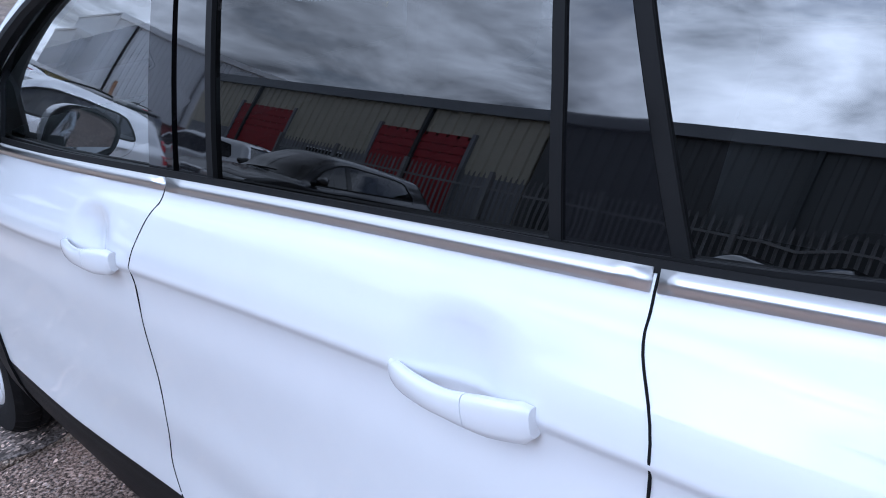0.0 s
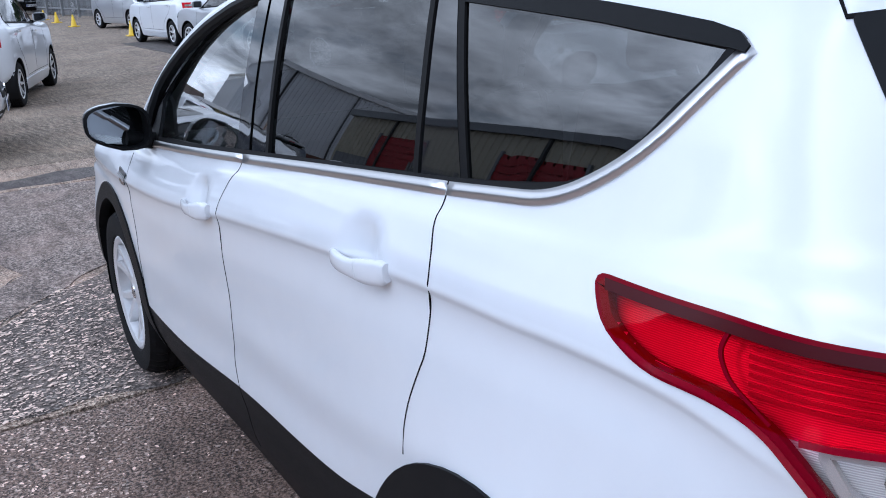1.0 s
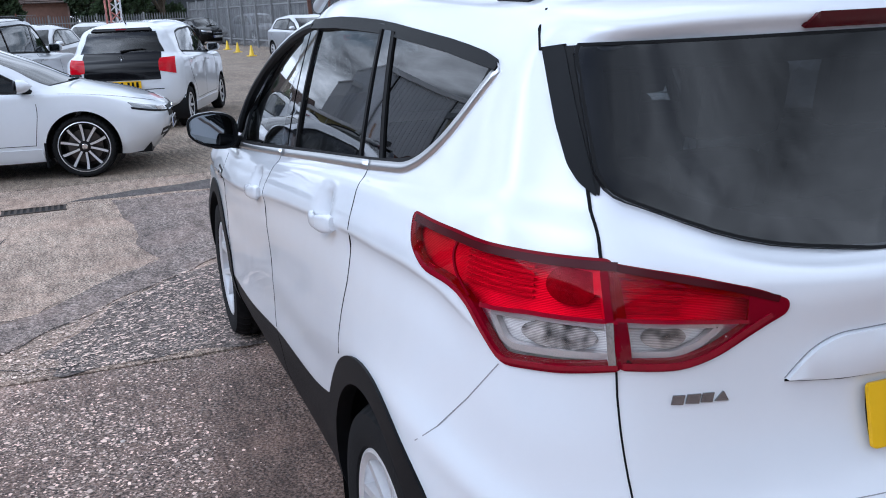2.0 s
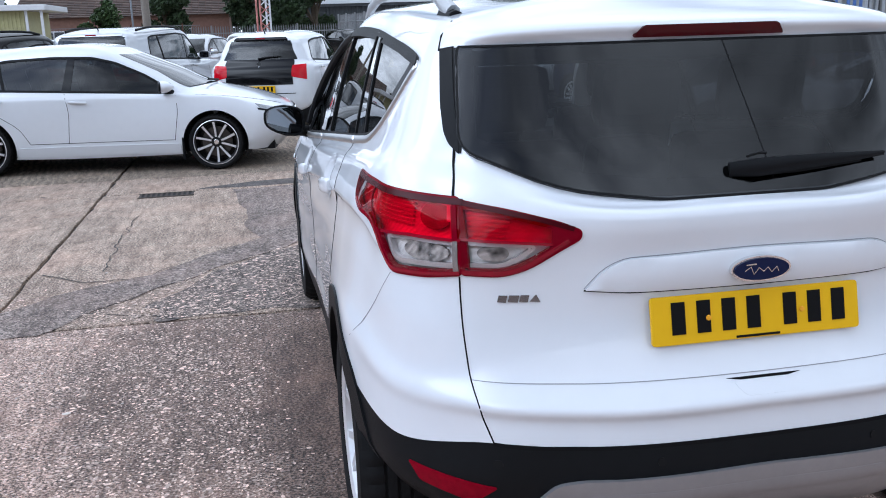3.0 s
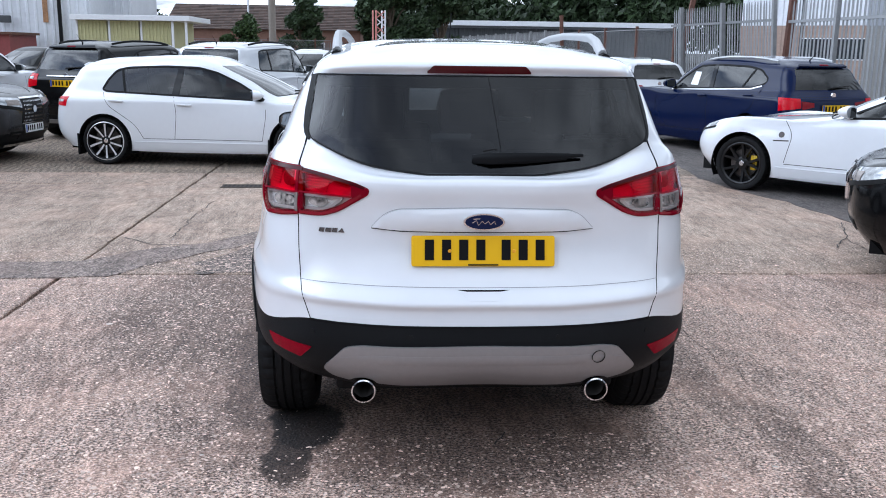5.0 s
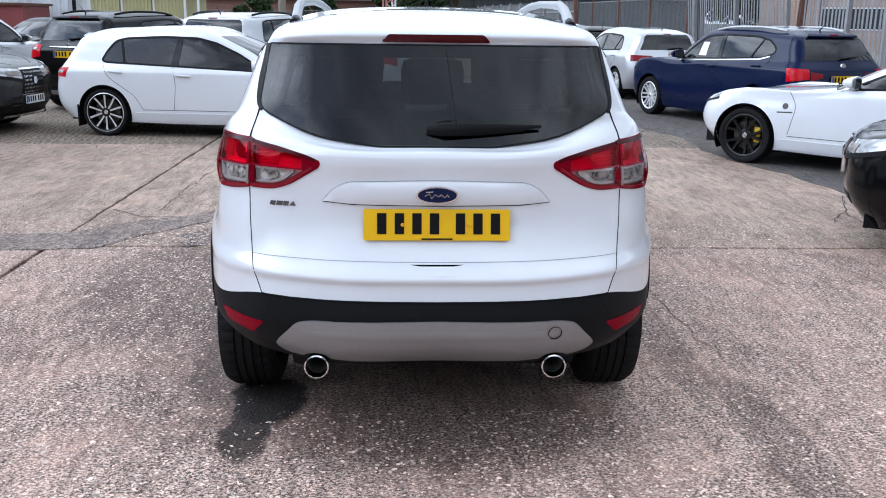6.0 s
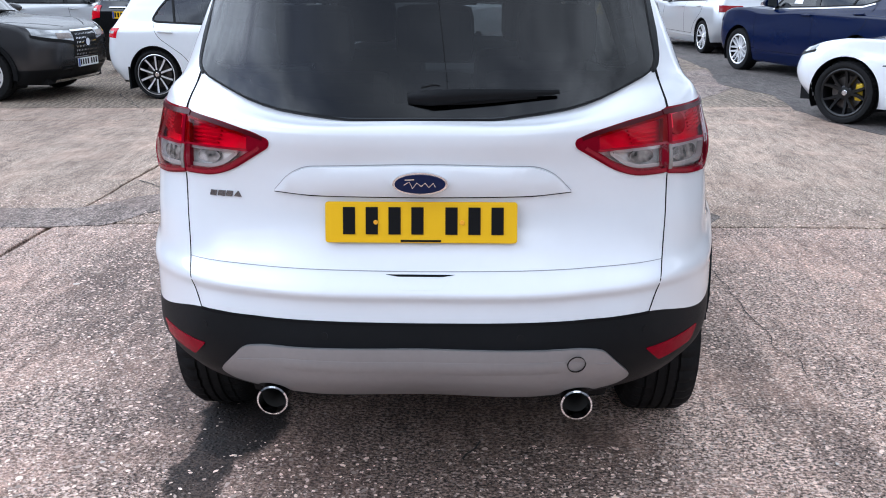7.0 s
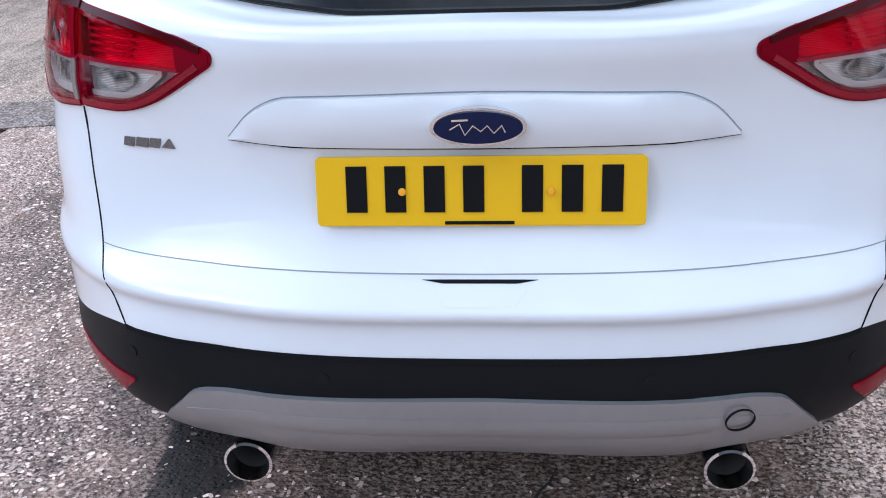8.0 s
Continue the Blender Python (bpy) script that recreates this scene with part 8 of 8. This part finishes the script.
def ribbed_wall(name, x0, x1, z0, z1, pitch, depth, material, parent, m):
    """A profiled metal sheet: raised ribs along its width, facing local -y."""
    vs, n = [], int((x1 - x0) / pitch)
    for i in range(n):
        x = x0 + i * pitch
        for dx, dy in ((0.0, 0.0), (0.55, 0.0), (0.65, -depth), (0.9, -depth)):
            vs += [(x + dx * pitch, dy, z0), (x + dx * pitch, dy, z1)]
    vs += [(x0 + n * pitch, 0, z0), (x0 + n * pitch, 0, z1)]
    fs = [(i * 2, i * 2 + 2, i * 2 + 3, i * 2 + 1) for i in range(len(vs) // 2 - 1)]
    return put(name, (vs, fs), material, parent, "", False, m)


def building(m, w, d, h, label, lower, upper, split, doors=(), roof_mat=CLAD_DARK, gable=0.0, wins=()):
    """A shed of profiled sheet, its front along local x, facing -y: walls, fascia, roof, doors and windows."""
    b = thing("warehouse", m, label, "building")
    part("wall", box(0, w, 0.05, d, 0, h), upper, b)
    ribbed_wall("cladding", 0, w, split, h - 0.3, 0.4, 0.05, upper, b, pose(0, 0.0, 0))
    ribbed_wall("cladding", 0, w, 0, split, 0.4, 0.03, lower, b, pose(0, 0.012, 0))
    part("fascia", box(-0.1, w + 0.1, -0.22, 0.06, h - 0.32, h + 0.05), WHITETRIM if upper is CLAD_W else CLAD_GREY, b)
    if gable:
        vs = [(-0.2, -0.25, h + 0.04), (w + 0.2, -0.25, h + 0.04), (w + 0.2, d, h + 0.04), (-0.2, d, h + 0.04), (-0.2, d / 2, h + gable), (w + 0.2, d / 2, h + gable)]
        put("roof", (vs, [(0, 1, 5, 4), (2, 3, 4, 5), (0, 4, 3), (1, 2, 5), (0, 3, 2, 1)]), roof_mat, b, "", False)
    else:
        part("roof", box(-0.1, w + 0.1, 0.06, d, h, h + 0.12), roof_mat, b)
    for x, dw, dh, dm in doors:
        dr = part("roller_door", box(x, x + dw, -0.05, 0.0, 0, dh), dm, b, "ribbed roller shutter door")
        for k in range(int(dh / 0.3)):
            part("shutter_slat", box(x, x + dw, -0.075, -0.05, k * 0.3 + 0.02, k * 0.3 + 0.27), dm, dr)
        part("door_frame", box(x - 0.12, x, -0.12, 0.0, 0, dh + 0.12), CLAD_GREY, b)
        part("door_frame", box(x + dw, x + dw + 0.12, -0.12, 0.0, 0, dh + 0.12), CLAD_GREY, b)
    for x, z, ww, wh in wins:
        wn_ = part("window", box(x, x + ww, -0.06, 0.0, z, z + wh), WHITETRIM, b)
        part("pane", box(x + 0.06, x + ww - 0.06, -0.075, -0.06, z + 0.06, z + wh - 0.06), PANE, wn_)
    for x in np.arange(4, w - 2, 9):
        part("downpipe", box(x, x + 0.12, -0.16, -0.04, 0, h - 0.3), CLAD_DARK, b)
    return b


# long units on the near side, which the side windows reflect
building(pose(-15.6, 12.4, 0, 0, 0, 90), 17.5, 14, 4.9, "long beige and grey industrial unit with red roller doors", CLAD_GREY, CLAD_BEIGE, 2.4,
         doors=((2.2, 3.6, 3.7, REDDOOR), (10.4, 3.4, 3.7, REDDOOR)), wins=((6.9, 1.2, 2.0, 1.1),))
building(pose(-15.4, -7.0, 0, 0, 0, 90), 19.2, 14, 4.9, "dark grey profiled unit beside the beige one", CLAD_DARK, CLAD_GREYD, 2.4, doors=((4, 4.2, 3.8, CLAD_GREY),))
building(pose(-21, -34, 0, 0, 0, 84), 29, 16, 6.4, "dark profiled steel warehouse with a low roof", CLAD_DARK, CLAD_DARK, 2.6, gable=1.6, doors=((9, 5, 4.4, CLAD_GREY),))
# unseen unit added behind the way in, to keep sky out of low reflections
building(pose(44, -24, 0, 0, 0, 180), 70, 12, 7.5, "unseen plain grey unit, added to close the yard and darken low reflections", CLAD_GREYD, CLAD_GREY, 3.0)
# white warehouse and low block beyond the cars
white_unit = building(pose(-35.8, 43.6, 0, 0, 0, 4), 20.5, 12, 8.2, "white clad warehouse with a rust stain and black downpipe", CLAD_W, CLAD_W, 3.0, roof_mat=WHITETRIM)
building(pose(-17.6, 49, 0, 0, 0, 4), 3.2, 8, 6.5, "pale grey rendered block behind the canopy", CLAD_W, CLAD_W, 3.0, roof_mat=WHITETRIM)
RUSTSTAIN = mat("rust_run", (0.30, 0.16, 0.08), rough=0.8, var=0.5, var_scale=3)
part("flood_lamp", box(16.3, 16.8, -0.5, -0.24, 2.55, 2.9, 0.05), CLAD_DARK, white_unit, "dark flood lamp on the wall")
part("rust_stain", box(18.25, 18.5, -0.062, -0.052, 2.6, 3.9), RUSTSTAIN, white_unit, "brown rust run down the cladding")
part("downpipe", box(19.0, 19.15, -0.2, -0.06, 0, 8.0), SEAL, white_unit, "black downpipe")
b_red = thing("storage_shed", pose(-25.9, 39.4, 0, 0, 0, 4), "low dark red metal storage shed", "shed")
part("wall", box(0, 8.5, 0, 4, 0, 1.95), mat("faded_red_sheet", (0.22, 0.05, 0.05), rough=0.6, var=0.2, var_scale=1), b_red)
part("roof", box(-0.15, 8.65, -0.2, 4.1, 1.95, 2.06), RUSTPOST, b_red)

canopy = thing("canopy_building", pose(-14.35, 40, 0, 0, 0, 1), "low flat-roofed lean-to with cream corrugated panels", "building")
part("roof", box(-0.2, 5.06, -0.5, 5, 2.64, 2.87, 0.02), WHITETRIM, canopy, "white flat roof edge")
for i in range(3):
    ribbed_wall("cladding", 0, 1.32, 0, 2.63, 0.16, 0.04, CREAM, canopy, pose(i * 1.42, 0, 0))
    part("post", box(i * 1.42 - 0.08, i * 1.42 + 0.0, -0.06, 0.04, 0, 2.63), WHITETRIM, canopy)
for x in (4.2, 4.8):
    part("post", box(x, x + 0.1, -0.3, -0.2, 0, 2.64), WHITETRIM, canopy)
part("wall", box(0, 4.2, 0.2, 5, 0, 2.63), CREAM, canopy)


def house(m, w, d, eaves, ridge, label):
    """A brick bungalow with a tiled roof whose courses step, and white framed windows."""
    h = thing("house", m, label, "house")
    part("wall", box(0, w, 0, d, 0, eaves), BRICK, h)
    vs, fs = [], []
    rows, cols = 16, int(w / 0.45)
    for r in range(rows):
        y0, y1 = -0.35 + (d / 2 + 0.35) * r / rows, -0.35 + (d / 2 + 0.35) * (r + 1) / rows
        z0, z1 = eaves + (ridge - eaves) * r / rows + 0.06, eaves + (ridge - eaves) * (r + 1) / rows
        for c in range(cols):
            x0, x1 = -0.3 + (w + 0.6) * c / cols, -0.3 + (w + 0.6) * (c + 1) / cols - 0.02
            n = len(vs)
            vs += [(x0, y0, z0), (x1, y0, z0), (x1, y1, z1), (x0, y1, z1), (x0, y0, z0 - 0.06), (x1, y0, z0 - 0.06)]
            fs += [(n, n + 1, n + 2, n + 3), (n + 4, n + 5, n + 1, n)]
    tiles = put("roof_tile", (vs, fs), TILE, h, "brown concrete roof tiles", False)
    tagged(tiles, kind="stuff")
    put("roof", ([(-0.3, -0.35, eaves), (w + 0.3, -0.35, eaves), (w + 0.3, d / 2, ridge - 0.02), (-0.3, d / 2, ridge - 0.02), (w + 0.3, d + 0.35, eaves), (-0.3, d + 0.35, eaves)], [(0, 1, 2, 3), (3, 2, 4, 5), (0, 3, 5), (1, 4, 2)]), RUSTPOST, h, "", False)
    for x in np.arange(1.5, w - 1.5, 4.2):
        f = part("window", box(x, x + 1.5, -0.05, 0.02, 0.8, 1.9), WHITETRIM, h)
        part("pane", box(x + 0.08, x + 0.7, -0.07, -0.05, 0.88, 1.82), PANE, f)
        part("pane", box(x + 0.8, x + 1.42, -0.07, -0.05, 0.88, 1.82), PANE, f)
    return h


house(pose(-16.4, 66, 0, 0, 0, 0), 14.0, 9, 2.75, 4.7, "long brick bungalow with a weathered brown tiled roof")


# ---- fences ----
def palisade(a, b, height=2.4, lean=0.0, spacing=0.155, label="galvanised steel palisade fence with pointed pales", singles=True):
    """A palisade fence between two places: posts, two rails and W-shaped pales with split pointed heads."""
    a, b = Vector((*a, 0)), Vector((*b, 0))
    length = (b - a).length
    f = thing("palisade_fence", Matrix.Translation(a) @ Matrix.Rotation(math.atan2(b.y - a.y, b.x - a.x), 4, "Z") @ pose(0, 0, 0, lean, 0, 0), label, "fence", kind="structure")
    for x in np.arange(0, length + 0.1, 2.75):
        part("post", box(x - 0.05, x + 0.05, 0.03, 0.12, 0, height + 0.05), GALV, f)
    for z in (0.35, height - 0.45):
        part("rail", box(0, length, 0.0, 0.035, z - 0.03, z + 0.03), GALV, f)
    prof = [(-0.034, 0.0), (-0.02, -0.014), (0.0, -0.004), (0.02, -0.014), (0.034, 0.0)]
    vs, fs = [], []
    for z, k in ((0.06, 1.0), (height - 0.16, 1.0), (height - 0.08, 0.8), (height, 0.15)):
        vs += [(x * k, y, z) for x, y in prof]
    for r in range(3):
        for c in range(4):
            fs.append((r * 5 + c, r * 5 + c + 1, r * 5 + 6 + c, r * 5 + 5 + c))
    count = int(length / spacing)
    if singles:
        me = mesh_from("pale", vs, fs, GALV, False)
        for i in range(count):
            attach("pale", me, f, "", pose((i + 0.5) * spacing, 0, 0, 0, random.uniform(-0.5, 0.5), 0))
    else:
        V, F = [], []
        for i in range(count):
            n = len(V)
            V += [(x + (i + 0.5) * spacing, y, z) for x, y, z in vs]
            F += [tuple(q + n for q in t) for t in fs]
        tagged(put("pale", (V, F), GALVI, f, "", False), kind="stuff")
    return f


palisade((9.6, -4.0), (8.7, 17.4), height=2.75, spacing=0.155)
palisade((8.65, 17.6), (8.2, 24.0), height=2.8, lean=-4, spacing=0.15)
palisade((6.95, 35.2), (4.8, 60), spacing=0.14, singles=False)
palisade((4.8, 60.2), (-12, 60.8), height=1.9, singles=False, label="far palisade fence along the end of the yard")
palisade((-13.6, 20), (-13.4, -8.0), label="near palisade fence before the units", singles=False)


def chain_link(a, b, height, label, pitch=0.16):
    """A wire mesh fence with posts: a lattice of thin crossed wires."""
    a, b = Vector((*a, 0)), Vector((*b, 0))
    length = (b - a).length
    f = thing("mesh_fence", Matrix.Translation(a) @ Matrix.Rotation(math.atan2(b.y - a.y, b.x - a.x), 4, "Z"), label, "fence", kind="structure")
    vs, fs = [], []
    t = 0.006
    for s in (-1, 1):
        for x in np.arange(-height, length + height, pitch):
            lo, hi = (x, 0.0), (x + s * height, height)
            if max(lo[0], hi[0]) < 0 or min(lo[0], hi[0]) > length:
                continue
            p, q = np.array(lo), np.array(hi)
            d = (q - p)
            k0, k1 = 0.0, 1.0
            for lim, sign in ((0.0, 1), (length, -1)):
                if d[0] != 0:
                    k = (lim - p[0]) / d[0]
                    if (d[0] * sign) > 0:
                        k0 = max(k0, k)
                    else:
                        k1 = min(k1, k)
            if k1 <= k0:
                continue
            p, q = p + d * k0, p + d * k1
            n = len(vs)
            vs += [(p[0] - t, 0, p[1]), (p[0] + t, 0, p[1]), (q[0] + t, 0, q[1]), (q[0] - t, 0, q[1])]
            fs.append((n, n + 1, n + 2, n + 3))
    tagged(put("wire_mesh", (vs, fs), GALVI, f, "", False), kind="stuff")
    for x in np.arange(0, length + 0.1, 3.0):
        part("post", box(x - 0.04, x + 0.04, -0.04, 0.04, 0, height + 0.1), RUSTPOST, f)
    part("rail", box(0, length, -0.015, 0.015, height - 0.03, height), GALV, f)
    return f


chain_link((8.2, 24.2), (6.95, 35.0), 2.3, "sagging wire mesh fence panel between rusty posts", 0.09)
chain_link((-26, 56), (-4, 57.5), 2.0, "wire mesh fence before the bungalows")
for x, y, h, a in ((8.22, 24.1, 3.4, 8), (6.95, 35.1, 3.0, -3), (8.68, 17.5, 3.0, 2)):
    p = part("fence_post", box(-0.07, 0.07, -0.07, 0.07, 0, h, 0.01, pose(x, y, 0, 0, a, 0)), RUSTPOST, None)
    tagged(p, "rusty leaning fence post", "post", kind="structure")

# units beyond the right-hand fence
unit = building(pose(15, 26, 0, 0, 0, -62), 26, 12, 4.6, "low pale works building with blue doors beyond the fence", CLAD_PALE, CLAD_GREY, 2.5, doors=((1.5, 2.2, 2.7, BLUEDOOR), (13, 2.6, 2.8, BLUEDOOR)), wins=((4.4, 0.9, 3.0, 1.3), (8.6, 0.9, 3.6, 1.3), (17, 0.9, 3.4, 1.3), (21.4, 0.9, 3.4, 1.3)))
flat = building(pose(2, 84, 0, 0, 0, 0), 26, 10, 3.8, "long low far shed with a pale flat roof edge", CLAD_DARK, CLAD_DARK, 2.0, roof_mat=WHITETRIM)
part("roof_edge", box(-0.4, 26.4, -0.9, 0.0, 3.7, 4.15), WHITETRIM, flat)
far = building(pose(24, 60, 0, 0, 0, -40), 30, 14, 7.0, "pale industrial building beyond the fence", BRICKR, CLAD_W, 3.4, roof_mat=CLAD_GREY, wins=((4, 1.2, 6, 1.4), (14, 1.2, 6, 1.4)))

# ---- poles ----
def pole(x, y, h, r, material, label, arm=0.0):
    o = thing("lamp_post", pose(x, y, 0), label, "pole")
    put("shaft", tube([(0, 0, 0), (0, 0, h * 0.5), (0, 0, h)], [r * 1.25, r * 1.1, r], 12), material, o)
    if arm:
        put("arm", tube([(0, 0, h), (arm * 0.5, 0, h + 0.25), (arm, 0, h + 0.3)], r * 0.6, 8), material, o)
        part("lantern", box(arm - 0.1, arm + 0.5, -0.12, 0.12, h + 0.22, h + 0.36, 0.04), CLAD_GREY, o)


pole(-9.8, 61, 9, 0.06, WHITETRIM, "thin pale lamp post", 0.8)
pole(-3.92, 26, 8, 0.095, POLE, "stout concrete telegraph pole")
pole(-8.1, 59, 8, 0.05, CLAD_GREY, "thin grey lamp post")
mast = thing("lattice_mast", pose(-0.63, 26.5, 0, 0, 0, 20), "short red and white lattice mast", "mast")
RW = mat("red_white_paint", (0.5, 0.2, 0.17), rough=0.5, var=0.3, var_scale=6)
for sx in (-0.15, 0.15):
    for sy in (-0.15, 0.15):
        put("leg", tube([(sx, sy, 0), (sx, sy, 2.75)], 0.03, 6), RW if sx < 0 else WHITETRIM, mast)
for k in range(11):
    z = 0.15 + k * 0.235
    for q in (-1, 1):
        put("brace", tube([(-0.15 * q, -0.15, z), (0.15 * q, -0.15, z + 0.235)], 0.018, 5), RW if (k + q) % 2 else WHITETRIM, mast)

# traffic cones
cone0 = thing("traffic_cone", pose(4.55, 26.8, 0), "yellow plastic traffic cone standing on the concrete", "cone", "traffic cones")
put("cone", (lambda vf: ([(y, z2, w) for w, y, z2 in vf[0]], vf[1]))(lathe([(0.11, 0.03), (0.10, 0.05), (0.028, 0.40), (0.018, 0.42), (0.0, 0.42)], 20)), YELLOW, cone0)
part("base", box(-0.15, 0.15, -0.15, 0.15, 0, 0.035, 0.01), YELLOW, cone0)
for x, y in ((4.4, 34.8), (4.52, 39.1), (4.62, 42.9)):
    copy_thing(cone0, pose(x, y, 0, 0, 0, 20))


# ---- trees ----
def leaf_cloud(blobs, count, size, seed):
    """Many small leaf clumps scattered through a set of uneven rounded masses (x, y, z, radius)."""
    rnd = random.Random(seed)
    vs, fs = [], []
    weights = [b[3] ** 2 for b in blobs]
    for _ in range(count):
        bx, by, bz, br = rnd.choices(blobs, weights)[0]
        d = Vector((rnd.gauss(0, 1), rnd.gauss(0, 1), rnd.gauss(0, 1))).normalized()
        r = br * (rnd.random() ** 0.35) * (0.82 + 0.3 * noise.noise(d * 2.1 + Vector((bx, by, bz))))
        c = Vector((bx, by, bz)) + Vector((d.x * r, d.y * r, d.z * r * 0.85))
        for _ in range(2):
            n = Vector((rnd.gauss(0, 1), rnd.gauss(0, 1), rnd.gauss(0.4, 1))).normalized()
            t = n.orthogonal().normalized() * size * rnd.uniform(0.5, 1.2)
            b2 = n.cross(t).normalized() * size * rnd.uniform(0.25, 0.6)
            k = len(vs)
            vs += [c - t, c + b2, c + t, c - b2]
            fs.append((k, k + 1, k + 2, k + 3))
    return [tuple(v) for v in vs], fs


def tree(x, y, h, spread, label, seed, leaf=LEAF, count=2600, size=0.28, low=0.25):
    o = thing("tree", pose(x, y, 0), label, "tree")
    rnd = random.Random(seed)
    put("trunk", tube([(0, 0, 0), (0.05, 0, h * 0.25), (rnd.uniform(-0.2, 0.2), 0.1, h * 0.6), (0, 0, h * 0.85)], [0.3, 0.24, 0.15, 0.05], 8), BARK, o)
    blobs = []
    for i in range(9):
        a = rnd.uniform(0, 6.28)
        r = spread * rnd.uniform(0.2, 0.75)
        z = h * rnd.uniform(low + 0.1, 0.85)
        p = (math.cos(a) * r, math.sin(a) * r, z)
        put("limb", tube([(0, 0, h * rnd.uniform(0.2, 0.5)), (p[0] * 0.5, p[1] * 0.5, z * 0.85), p], [0.1, 0.06, 0.02], 5), BARK, o)
        blobs.append((*p, spread * rnd.uniform(0.32, 0.55)))
    blobs.append((0, 0, h * 0.62, spread * 0.6))
    put("crown", leaf_cloud(blobs, count, size, seed), leaf, o, "dense green leaves", False)
    return o


tree(-9.5, 57, 4.2, 1.45, "small rounded green tree before the bungalow", 1, LEAF2, 2600, 0.16, 0.1)
tree(-6.2, 60, 5.4, 1.75, "dark green tree before the bungalow", 2, LEAF, 3200, 0.2, 0.1)
tree(-0.2, 63, 8.5, 2.7, "large dark green tree with drooping leaves", 3, LEAF, 6000, 0.24, 0.05)
tree(3.6, 66, 7.0, 2.4, "large dark green tree at the yard's end", 4, LEAF, 4600, 0.24, 0.05)
tree(-21.5, 72, 7.0, 3.0, "green tree behind the roofs", 5, LEAF2, 2200)
rw = random.Random(11)
wood = []
for i in range(60):
    x = -60 + i * 3.1 + rw.uniform(-2, 2)
    y = 118 + rw.uniform(-8, 18)
    g = max(0.0, (x + 5) / 75)
    h = rw.uniform(9, 12.5) + 4 * min(1, g) if x > -6 else rw.uniform(4, 6)
    wood += [(x, y, h * 0.45, h * 0.5), (x + 1.5, y + 2, h * 0.75, h * 0.34)]
woods = tagged(new("far_woods", mesh_from("far_woods", *leaf_cloud(wood, 40000, 0.7, 12), LEAF, False)), "dark green wooded hillside along the horizon", "trees", kind="stuff")
